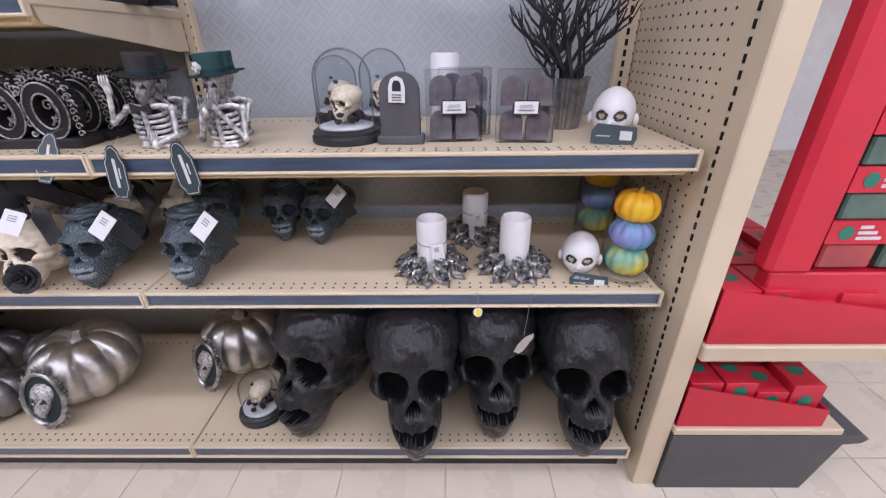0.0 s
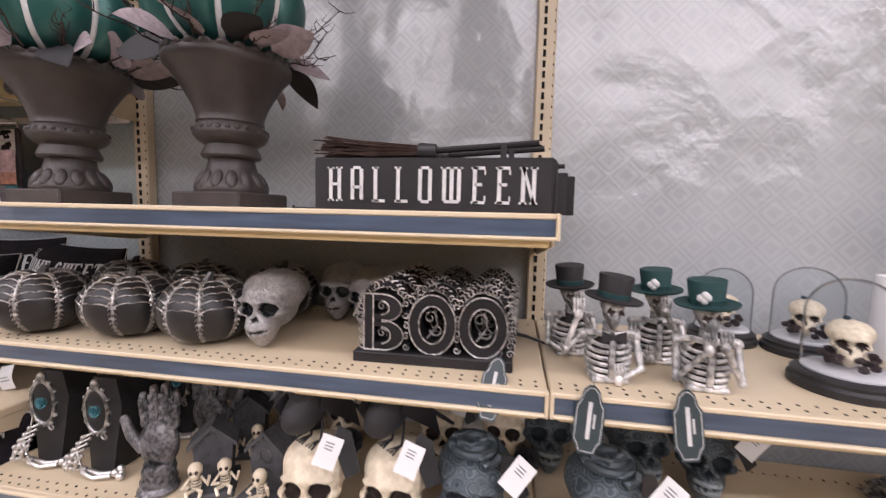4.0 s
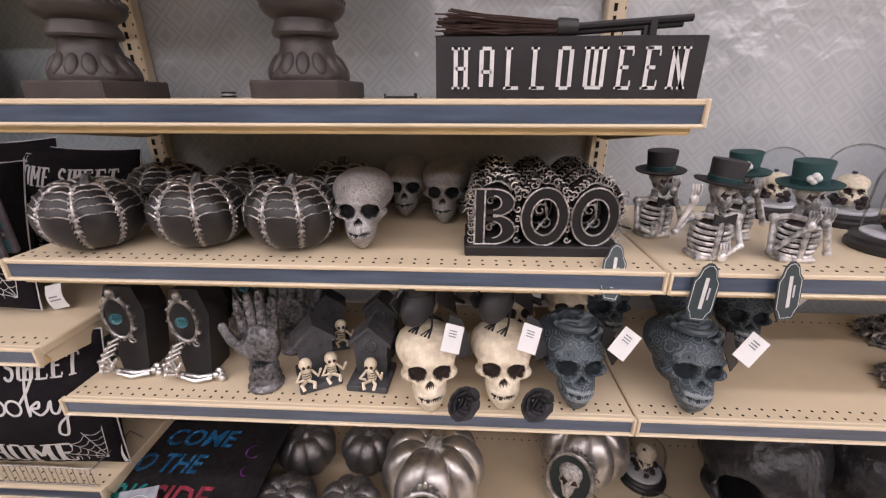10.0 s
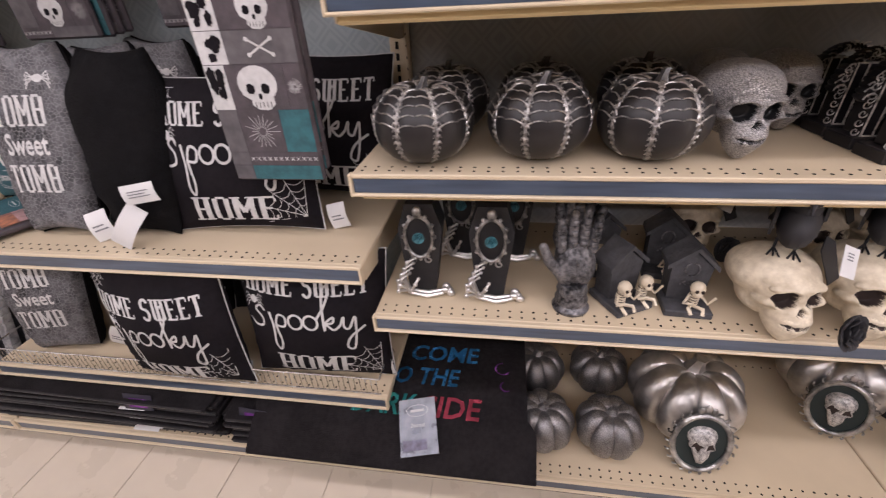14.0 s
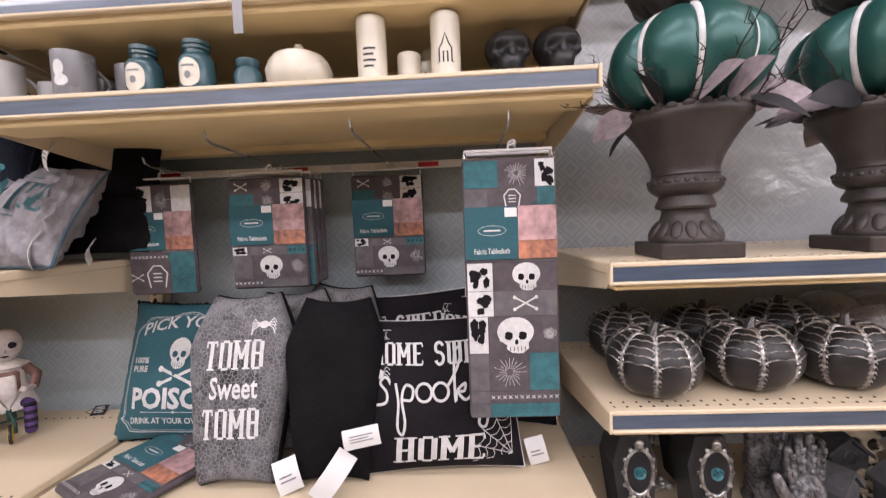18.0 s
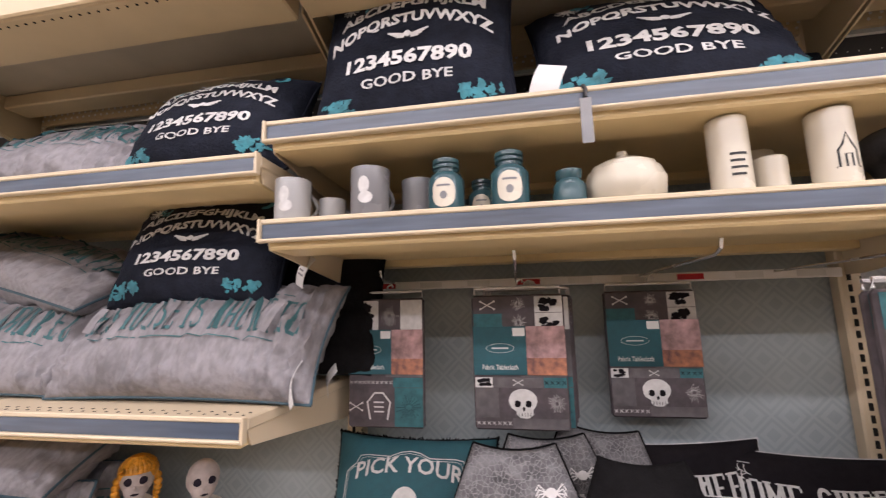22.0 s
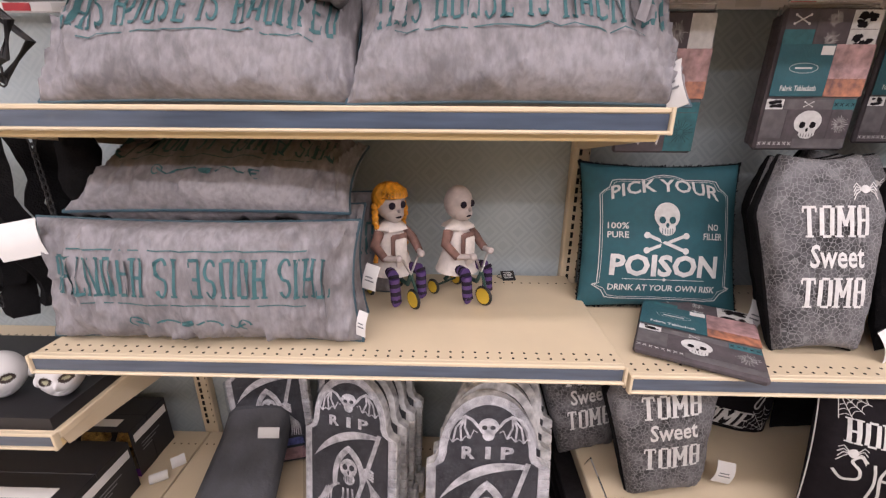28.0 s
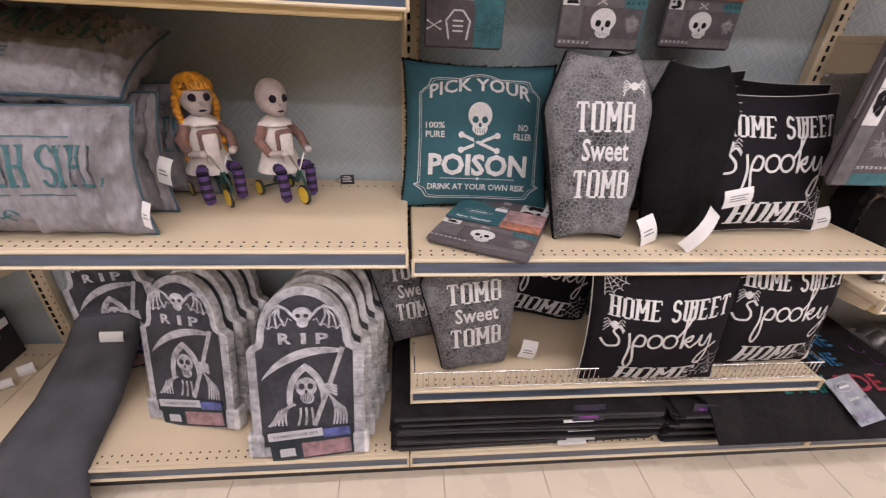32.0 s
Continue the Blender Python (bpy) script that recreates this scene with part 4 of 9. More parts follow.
def poison(put_m):
    w, h = 0.405, 0.385

    def word(q, put):
        write(q, "PICK YOUR", 0, h * 0.78, w * 0.66, h * 0.095, arc=h * 0.06, put=put)
        write(q, "POISON", 0, h * 0.30, w * 0.66, h * 0.15, put=put)
        write(q, "DRINK AT YOUR OWN RISK", 0, h * 0.145, w * 0.66, h * 0.045, put=put)
        for wd, x, z in (("100%", -0.29, 0.56), ("PURE", -0.29, 0.50), ("NO", 0.29, 0.56), ("FILLER", 0.29, 0.50)):
            write(q, wd, w * x, h * z, w * (0.13 if wd != "NO" else 0.07), h * 0.042, put=put)
        for s in (-1, 1):
            stroke(q, [(-s * 0.045, h * 0.40), (s * 0.045, h * 0.50)], 0.008, put)
            for e in (-1, 1):
                disc(q, s * e * 0.047, h * 0.45 + e * 0.019, 0.008, 0.008, put)
        for s in (-1, 1):
            for o, wd in ((0.0, 0.0022), (0.014, 0.0012)):
                edge = [(0.43 - o, 0.16), (0.40 - o, 0.17), (0.40 - o, 0.77), (0.37 - o, 0.80), (0.34 - o, 0.82 - o), (0.32 - o, 0.87 - o), (0.27, 0.88 - o), (0.12, 0.88 - o), (0.06, 0.91 - o), (0.0, 0.92 - o)]
                low = [(0.43 - o, 0.16), (0.37 - o, 0.12 + o), (0.34 - o, 0.07 + o), (0.27, 0.06 + o), (0.0, 0.06 + o)]
                for line in (edge, low):
                    stroke(q, dense([(s * w * a, h * b) for a, b in line]), wd, put)
        stroke(q, dense([(-w * 0.25, h * 0.205), (w * 0.25, h * 0.205)]), 0.0015, put)
        disc(q, 0, h * 0.205, 0.004, 0.004, put)
        disc(q, 0, h * 0.63, 0.031, 0.034, put)
        disc(q, 0, h * 0.545, 0.020, 0.018, put)

    def eyes(q, put):
        up = lambda x, z: put(x, z) + Vector((0, -0.0012, 0))
        for s in (-1, 1):
            disc(q, s * 0.012, h * 0.60, 0.008, 0.009, up)
        disc(q, 0, h * 0.565, 0.004, 0.006, up)
        for k in range(-2, 3):
            stroke(q, [(k * 0.006, h * 0.545), (k * 0.006, h * 0.51)], 0.0015, up)

    return pillow("poison_pillow", "dark teal pillow with white poison-label lettering and black fringe", w, h, 0.12, TEAL, put_m, 5,
                  ((PRINT, word, "lettering"), (TEAL, eyes, "skull_features")), wrinkle=0.004, fringe=0.006)


# bay of the hanging tablecloths
ouija(pose(-2.185, 0.105, C5 + 0.005, -13, 0, -2), 0.43, 0.385, 0.12, 11)
ouija(pose(-1.685, 0.12, C5 + 0.005, -27, 0, 2), 0.50, 0.355, 0.15, 12, label="black letter pillow lying back on the shelf")
ouija(pose(-1.43, 0.34, C5 + 0.01, -20, 0, 0), 0.40, 0.26, 0.10, 13, label="black letter pillow half hidden at the back")
tag_thing("fabric_tag", "white care tag tucked beside a letter pillow", 0.05, 0.075, pose(-1.935, 0.04, C5 + 0.002, -8, 18, -12), 0.010, 0)
poison(pose(-2.262, 0.285, C2 + 0.004, -19, 0, -3))
tomb(pose(-2.005, 0.105, C2 + 0.004, -17, -1, 0), 21, 0.265, 0.425)
tomb(pose(-1.93, 0.23, C2 + 0.004, -16, -2, 0), 22)
tomb(pose(-1.86, 0.31, C2 + 0.004, -12, 4, -8), 23)
pillow("plush_pillow", "black plush back of a coffin-shaped pillow", 0.255, 0.41, 0.12, PLUSH, pose(-1.79, 0.105, C2 + 0.004, -14, 2, 4), 24, prof=coffin_profile, wrinkle=0.014, group="black plush pillows")
spooky(pose(-1.545, 0.140, C2 + 0.004, -15, -1, 2), 25, 0.375, 0.35)
spooky(pose(-1.425, 0.36, C2 + 0.004, -10, 2, -4), 26, 0.38, 0.36)
spooky(pose(-1.66, 0.38, C2 + 0.004, -8, -2, 2), 27, 0.40, 0.37)
tag_thing("price_tag", "long white folded tag hanging from a black pillow", 0.045, 0.11, pose(-1.80, 0.035, C2 + 0.012, -8, 38, 5), 0.012, 0)
tag_thing("price_tag", "white paper tag sticking out beside a black pillow", 0.075, 0.042, pose(-1.70, 0.045, C2 + 0.115, -4, -8, 8), 0.004)
tag_thing("care_tag", "white cloth care tag beside a pillow seam", 0.05, 0.07, pose(-1.865, 0.07, C2 + 0.006, -15, -14, 20), 0.008, 2)
tag_thing("care_tag", "white cloth care tag beside a pillow seam", 0.04, 0.07, pose(-2.085, 0.19, C2 + 0.006, -10, 20, 0), 0.008, 2)
tag_thing("care_tag", "white cloth care tag beside a pillow seam", 0.045, 0.06, pose(-1.32, 0.16, C2 + 0.006, -10, -14, 0), 0.008, 2)
# wire-fronted shelf
tomb(pose(-2.255, 0.11, C1 + 0.004, -12, -4, 6), 31, 0.285, 0.375)
tomb(pose(-2.41, 0.24, C1 + 0.004, -12, -6, 10), 32, 0.25, 0.37)
spooky(pose(-1.775, 0.035, C1 + 0.004, -5, -3, -4), 33, 0.385, 0.38, low=0.07)
spooky(pose(-1.41, 0.085, C1 + 0.004, -6, 1, 3), 34, 0.385, 0.385, low=-0.04)
spooky(pose(-2.02, 0.33, C1 + 0.004, -12, 12, -4), 35, 0.36, 0.36)
pillow("plush_pillow", "plain black plush pillow", 0.34, 0.36, 0.12, PLUSH, pose(-1.66, 0.33, C1 + 0.004, -10, 2, 4), 36, wrinkle=0.012, group="black plush pillows")
tag_thing("care_tag", "white cloth care tag beside a pillow seam", 0.05, 0.06, pose(-2.10, 0.12, C1 + 0.01, -10, 14, 0), 0.008, 2)
tag_thing("care_tag", "white cloth care tag beside a pillow seam", 0.05, 0.04, pose(-1.63, 0.05, C1 + 0.006, -20, -10, 0), 0.008, 2)
tag_thing("care_tag", "white cloth care tag beside a pillow seam", 0.04, 0.07, pose(-1.235, 0.09, C1 + 0.006, -10, -10, 0), 0.008, 2)

# bay of the velvet pillows
haunted(pose(-3.265, 0.105, D4 + 0.004, -36, 0, 2), 0.60, 0.27, 0.15, 41)
haunted(pose(-2.685, 0.095, D4 + 0.004, -36, 0, -1), 0.62, 0.28, 0.16, 42)
haunted(pose(-3.28, 0.15, D4 + 0.255, -66, 13, -3), 0.60, 0.26, 0.13, 43, label="grey velvet pillow lying on top of the others")
ouija(pose(-2.715, 0.165, D4 + 0.185, -22, 0, 1), 0.425, 0.29, 0.14, 44)
pillow("plush_pillow", "plain black plush pillow half hidden at the back", 0.36, 0.40, 0.10, PLUSH, pose(-2.50, 0.34, D4 + 0.01, -8, 0, 0), 45, wrinkle=0.012, group="black plush pillows")
haunted(pose(-3.12, 0.10, D5 + 0.004, -44, 0, 0), 0.58, 0.28, 0.15, 46, label="grey velvet pillow lying on the shelf")
ouija(pose(-2.655, 0.10, D5 + 0.004, -26, 0, -2), 0.42, 0.29, 0.15, 47)
haunted(pose(-3.325, 0.075, D2 + 0.004, -9, 0, 0), 0.68, 0.262, 0.13, 51, flip=True, label="grey velvet lumbar pillow standing upside down")
haunted(pose(-3.30, 0.195, D2 + 0.004, -9, 0, 1), 0.60, 0.268, 0.10, 52, label="grey velvet lumbar pillow behind another")
haunted(pose(-3.25, 0.33, D2 + 0.004, -6, 0, -1), 0.60, 0.275, 0.10, 53, label="grey velvet lumbar pillow behind another")
haunted(pose(-3.31, 0.125, D2 + 0.272, -66, 0, 1), 0.60, 0.28, 0.15, 54, flip=True, label="grey velvet lumbar pillow laid flat on the stack")
tag_thing("care_tag", "white cloth care tag on a velvet pillow", 0.085, 0.075, pose(-3.655, 0.06, D2 + 0.19, -10, -10, 10), 0.008, 0)
tag_thing("care_tag", "white cloth care tag on a velvet pillow", 0.035, 0.06, pose(-2.985, 0.15, D2 + 0.09, -10, 10, -20), 0.006, 2)
tag_thing("care_tag", "white cloth care tag on a velvet pillow", 0.025, 0.055, pose(-2.985, 0.05, D2 + 0.03, -10, 4, -30), 0.004, 2)
tag_thing("strap_tag", "grey ribbon strap hanging from a letter pillow", 0.018, 0.06, pose(-2.895, 0.092, D4 + 0.14, -30, 12, 0), 0.004, 0, paper=VELVET)
tag_thing("strap_tag", "grey ribbon strap hanging from a letter pillow", 0.018, 0.075, pose(-2.485, 0.092, D4 + 0.14, -30, 20, 0), 0.004, 0, paper=VELVET)
tag_thing("care_tag", "white cloth care tag hanging at a velvet pillow corner", 0.035, 0.085, pose(-2.405, 0.075, D4 + 0.002, -14, -24, -50), 0.012, 2)
tag_thing("care_tag", "white cloth care tag at the back of the shelf end", 0.04, 0.06, pose(-2.40, 0.21, D4 + 0.002, -14, 20, -60), 0.010, 2)
tag_thing("care_tag", "white cloth care tag tucked by a letter pillow", 0.03, 0.07, pose(-2.455, 0.175, D4 + 0.23, -10, 25, -30), 0.010, 2)

# ---- skulls ----
def skull_mesh(name, mats, sub=5, jaw=1.0, teeth=True, rough=0.0, long=1.0, lift=0.72, gape=0.010):
    """A skull one unit high on its base, facing -y; slot 1 takes the sockets, slot 2 the teeth."""
    bm = bmesh.new()
    bmesh.ops.create_icosphere(bm, subdivisions=sub, radius=1.0)
    blobs = [((0, 0.07 * long, 0.63), (0.36, 0.43 * long, 0.37)), ((0, -0.20, 0.46), (0.262, 0.20, 0.27)), ((0, -0.235, 0.20 * jaw), (0.178, 0.215, 0.20 * jaw)),
             ((0.20, -0.20, 0.375), (0.095, 0.15, 0.055)), ((-0.20, -0.20, 0.375), (0.095, 0.15, 0.055)), ((0, -0.29, 0.545), (0.245, 0.09, 0.06)), ((0, 0.06, 0.3), (0.235, 0.3, 0.2))]
    c0 = Vector((0, -0.02, 0.46))
    eyes = []
    for v in bm.verts:
        d = v.co.normalized()
        tot = 0.0
        for c, r in blobs:
            o = [(c0[i] - c[i]) / r[i] for i in range(3)]
            e = [d[i] / r[i] for i in range(3)]
            a, b, k = sum(q * q for q in e), 2 * sum(o[i] * e[i] for i in range(3)), sum(q * q for q in o) - 1
            disc2 = b * b - 4 * a * k
            if disc2 > 0:
                s = (-b + math.sqrt(disc2)) / (2 * a)
                if s > 0:
                    tot += s ** 9
        v.co = c0 + d * (tot ** (1 / 9))
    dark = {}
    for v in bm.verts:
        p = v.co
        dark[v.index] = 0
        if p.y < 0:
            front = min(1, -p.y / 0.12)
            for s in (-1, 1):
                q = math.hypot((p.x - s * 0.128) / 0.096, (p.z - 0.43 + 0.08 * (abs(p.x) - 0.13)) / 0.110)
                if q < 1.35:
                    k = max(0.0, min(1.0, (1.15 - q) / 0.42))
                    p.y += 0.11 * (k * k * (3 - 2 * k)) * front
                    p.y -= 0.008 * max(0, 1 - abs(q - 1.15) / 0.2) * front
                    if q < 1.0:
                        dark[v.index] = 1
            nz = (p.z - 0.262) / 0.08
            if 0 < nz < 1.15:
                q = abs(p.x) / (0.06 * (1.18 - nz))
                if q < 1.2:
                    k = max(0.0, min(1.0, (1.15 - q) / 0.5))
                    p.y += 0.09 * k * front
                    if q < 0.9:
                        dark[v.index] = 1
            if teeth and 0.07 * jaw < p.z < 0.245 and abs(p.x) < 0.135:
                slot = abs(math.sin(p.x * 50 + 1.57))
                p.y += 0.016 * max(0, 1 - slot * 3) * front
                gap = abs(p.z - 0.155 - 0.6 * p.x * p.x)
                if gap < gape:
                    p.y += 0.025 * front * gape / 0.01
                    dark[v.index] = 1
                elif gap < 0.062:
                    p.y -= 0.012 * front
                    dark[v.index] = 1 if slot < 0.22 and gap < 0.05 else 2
            hollow = math.hypot((abs(p.x) - 0.235) / 0.05, (p.z - 0.235) / 0.09)
            if hollow < 1:
                p.x *= 1 - 0.16 * (1 - hollow)
        if rough:
            p += v.normal * (noise.noise(p * 9) * 0.6 + noise.noise(p * 21) * 0.4) * rough
    for f in bm.faces:
        f.smooth = True
        ks = [dark[v.index] for v in f.verts]
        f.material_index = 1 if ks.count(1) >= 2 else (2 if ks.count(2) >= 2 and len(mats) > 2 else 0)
    lo = min(v.co.z for v in bm.verts)
    hi = max(v.co.z for v in bm.verts)
    for v in bm.verts:
        v.co.z = ((v.co.z - lo) / (hi - lo)) ** lift
    me = bpy.data.meshes.new(name)
    bm.to_mesh(me)
    bm.free()
    for m in mats:
        me.materials.append(m)
    return me


def place_mesh(name, me, m, label, cat, group="", s=(1, 1, 1)):
    ob = tagged(new(name, me), label, cat, group)
    ob.matrix_world = m @ Matrix.Diagonal((*s, 1))
    return ob


BLACKGLOSS = mat("black_socket", (0.012, 0.012, 0.013), 0.3)
TEETH = mat("tooth_ivory", (0.68, 0.60, 0.46), 0.45, var=0.2, scale=60)
TEALTOOTH = mat("teal_tooth", (0.21, 0.24, 0.255), 0.5, var=0.3, scale=60)
# dark copy of the teal stone: socket shade held in the colour
TEALSHADE = mat("teal_socket_shade", (0.018, 0.024, 0.028), 0.6)
# near-black puts the shade of the big skulls' hollows into colour
HOLLOWSHADE = mat("hollow_shade", (0.005, 0.005, 0.005), 0.95)
big_skull = skull_mesh("big_skull", [BIGBLACK, HOLLOWSHADE], 6, rough=0.008, long=1.15, gape=0.034)
ivory_skull = skull_mesh("ivory_skull", [IVORY, SOCKET, TEETH], 6)
teal_skull = skull_mesh("teal_skull", [TEALSKULL, TEALSHADE, TEALTOOTH], 6, rough=0.008)
pewter_skull = skull_mesh("pewter_skull", [PEWTER, BLACKGLOSS], 6, rough=0.004)
tiny_skull = skull_mesh("tiny_skull", [BONE, SOCKET], 3, teeth=True)
cream_skull = skull_mesh("cream_skull", [IVORY, SOCKET], 4, teeth=False)
black_tiny = skull_mesh("black_tiny_skull", [BLACK, BLACKGLOSS], 4)

# four great black skulls on the base shelf and two behind them
zb = 0.126


def rest(me, m, s, z):
    """Lowers or lifts the pose m so that the scaled mesh just touches the height z."""
    k = m @ Matrix.Diagonal((*s, 1))
    a = np.empty(len(me.vertices) * 3)
    me.vertices.foreach_get("co", a)
    low = (np.c_[a.reshape(-1, 3), np.ones(len(a) // 3)] @ np.array(k)[2]).min()
    return Matrix.Translation((0, 0, z - low)) @ m


for x, y, rz, tilt, k in ((0.352, 0.075, -26, -15, 1.06), (0.630, 0.015, 3, -15, 1.06), (0.845, 0.08, 2, -14, 1.04), (1.083, 0.025, -4, -15, 1.04)):
    sz = (0.36 * k, 0.38 * k, 0.43 * k)
    place_mesh("black_skull", big_skull, rest(big_skull, pose(x, y, 0, tilt, 0, rz), sz, zb), "large black crackled foam skull with hollow eyes on the base shelf", "skull", "large black skulls", sz)
for x, y in ((0.74, 0.30), (1.02, 0.30)):
    sz = (0.34, 0.24, 0.42)
    place_mesh("black_skull", big_skull, rest(big_skull, pose(x, y, 0, -6, 0, 0), sz, zb), "large black foam skull standing behind the front row", "skull", "large black skulls", sz)

# pewter skulls
for x, y, rz, k in ((-0.560, 0.135, 4, 1.0), (-0.40, 0.31, -4, 0.95), (-0.50, 0.36, 0, 0.95), (-0.36, 0.39, 0, 0.9)):
    place_mesh("pewter_skull", pewter_skull, pose(x, y, Z3 + 0.001, 0, 0, rz), "pewter skull with a snakeskin texture on the shelf", "skull", "pewter skulls", (0.168 * k, 0.18 * k, 0.152 * k))


def price_card(x, y, z, rx, ry, rz, parent=None, w=0.034, h=0.048):
    q = MB().box(-w / 2, w / 2, -0.0006, 0.0006, 0, h)
    c = part("price_card", q, PAPER, parent, "white paper price card", pose(x, y, z, rx, ry, rz), smooth=0)
    b = MB()
    for k in range(3):
        b.box(-w * 0.25, w * 0.15, -0.0012, -0.0007, h * (0.55 + 0.1 * k), h * (0.59 + 0.1 * k))
    part("print", b, INK, c, smooth=0)
    return c


ROSE = mat("black_petal", (0.02, 0.019, 0.021), 0.6, var=0.3)


def rose(mb, c, r, mi=0, seed=0, n=11, M=None):
    rnd = random.Random(seed)
    base = M if M is not None else Matrix()
    for ring, m, lean in ((0.16, 3, 8), (0.40, 4, 24), (0.68, 5, 44), (0.90, 7, 64)):
        if m > n * 0.5:
            continue
        for k in range(m):
            a = 360 * k / m + ring * 140 + rnd.uniform(-12, 12)
            s = r * (0.30 + 0.34 * ring)
            X = base @ Matrix.Translation(Vector(c) + Vector((0, 0, r * 0.42 * (1 - ring)))) @ pose(0, 0, 0, 0, 0, a) @ pose(r * ring * 0.72, 0, 0, 0, lean, 0)
            mb.ball((0, 0, 0), (s * 0.20, s * 1.06, s * rnd.uniform(0.75, 0.95)), 8, 5, mi, X)


def raven_parts(t, k=1.0):
    b = MB()
    b.ball((0, 0.0, 0.055), (0.026, 0.045, 0.034), 14, 10, M=pose(0, 0, 0, 28, 0, 0))
    b.ball((0, -0.042, 0.098), (0.019, 0.022, 0.019), 12, 8)
    b.ball((0, -0.028, 0.078), (0.02, 0.026, 0.026), 12, 8)
    b.tube([(0, -0.058, 0.099), (0, -0.075, 0.095), (0, -0.088, 0.086)], 0.007, 8, r1=0.001)
    for s in (-1, 1):
        b.plate([(-0.05, 0.02), (0.035, 0.045), (0.04, 0.075), (0.0, 0.085), (-0.04, 0.055), (-0.075, 0.01)], -0.002, 0.002, M=pose(s * 0.027, 0.0, 0, 0, -20 * s, -90 + 5 * s))
    b.plate([(-0.016, 0.0), (0.016, 0.0), (0.022, -0.075), (-0.022, -0.075)], -0.003, 0.003, M=pose(0, 0.05, 0.04, 50, 0, 0))
    body = part("raven", b, ROSE, t, "black feathered raven", pose(0, 0.03, 0.163 * k, 0, 0, -35) @ Matrix.Scale(1.1, 4))
    for s in (-1, 1):
        f = MB()
        f.tube([(s * 0.012, 0.0, 0.03), (s * 0.013, -0.004, 0.0), (s * 0.013, -0.008, -0.012)], 0.0022, 5)
        for a in (-0.4, 0, 0.4):
            f.tube([(s * 0.013, -0.006, -0.008), (s * 0.013 + 0.02 * a, -0.03, -0.012)], 0.0018, 4)
        part("claw", f, ROSE, body)


def raven_skull(x, y, rz, back=False, tagged_card=True, k=1.0, lab="ivory skull with a black raven and a black rose"):
    t = thing("raven_skull", lab, "skull", "raven skulls", pose(x, y, Z2 + 0.001, 0, 0, rz) @ Matrix.Scale(k, 4))
    part("skull", ivory_skull, None, t, m=rest(ivory_skull, pose(0, 0, 0, -13, 0, 0), (0.182, 0.18, 0.166), 0) @ Matrix.Diagonal((0.182, 0.18, 0.166, 1)))
    raven_parts(t)
    r = MB()
    rose(r, (0, 0, 0), 0.044, seed=3, n=15)
    part("rose", r, ROSE, t, "black fabric rose", pose(0.056, -0.088, 0.062, 75, 0, 20) @ Matrix.Scale(0.68, 4), smooth=25, kind="stuff")
    if tagged_card:
        price_card(0.035, -0.06, 0.150, -28, 24, 10, t, 0.038, 0.05)
        g = MB().plate([(-0.014, 0), (0.014, 0), (0.018, 0.07), (0, 0.09), (-0.018, 0.07)], -0.001, 0.001)
        part("hang_tag", g, BLACK, t, "black hang tag", pose(0.075, -0.01, 0.105, -20, -14, 25))


raven_skull(-0.425, 0.045, 8, k=1.05)
raven_skull(-0.27, 0.06, -2, k=1.05)
raven_skull(-0.47, 0.33, -10, k=0.95, lab="ivory raven skull at the back of the shelf")
raven_skull(-0.22, 0.30, 12, k=0.95, lab="ivory raven skull at the back of the shelf")
raven_skull(-0.07, 0.33, -4, k=0.95, lab="ivory raven skull at the back of the shelf")


def teal_one(x, y, rz, k=1.0, card=True, lab="dark teal rose-carved skull with a coiled snake on top"):
    t = thing("carved_skull", lab, "skull", "carved teal skulls", pose(x, y, Z2 + 0.001, 0, 0, rz) @ Matrix.Scale(k, 4))
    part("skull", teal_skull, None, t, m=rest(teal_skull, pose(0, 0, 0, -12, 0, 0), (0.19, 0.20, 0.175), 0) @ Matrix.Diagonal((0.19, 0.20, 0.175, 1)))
    pts = []
    for i in range(46):
        a = i * 0.30 - 1.2
        r = 0.052 - 0.0007 * i
        pts.append((r * math.cos(a) * 0.95, 0.012 + r * math.sin(a), 0.156 + 0.0004 * i + 0.003 * math.sin(a * 0.5)))
    part("snake", MB().tube(pts, 0.0060, 8, r1=0.0095), TEALSKULL, t, "coiled dark teal snake")
    if card:
        price_card(0.055, -0.06, 0.135, -25, 35, -15, t, 0.036, 0.055)
        g = MB().plate([(-0.014, 0), (0.014, 0), (0.018, 0.075), (0, 0.095), (-0.018, 0.075)], -0.001, 0.001)
        part("hang_tag", g, BLACK, t, "black hang tag", pose(0.088, 0.0, 0.08, -10, -24, 40))


teal_one(-0.122, 0.075, 2, k=1.06)
teal_one(0.115, 0.075, -4, k=1.06)
teal_one(0.235, 0.325, 10, card=False, lab="dark teal rose-carved skull at the back of the shelf")
teal_one(0.365, 0.30, -14, lab="dark teal rose-carved skull at the back of the shelf")
teal_one(0.03, 0.34, 6, card=False, lab="dark teal rose-carved skull at the back of the shelf")

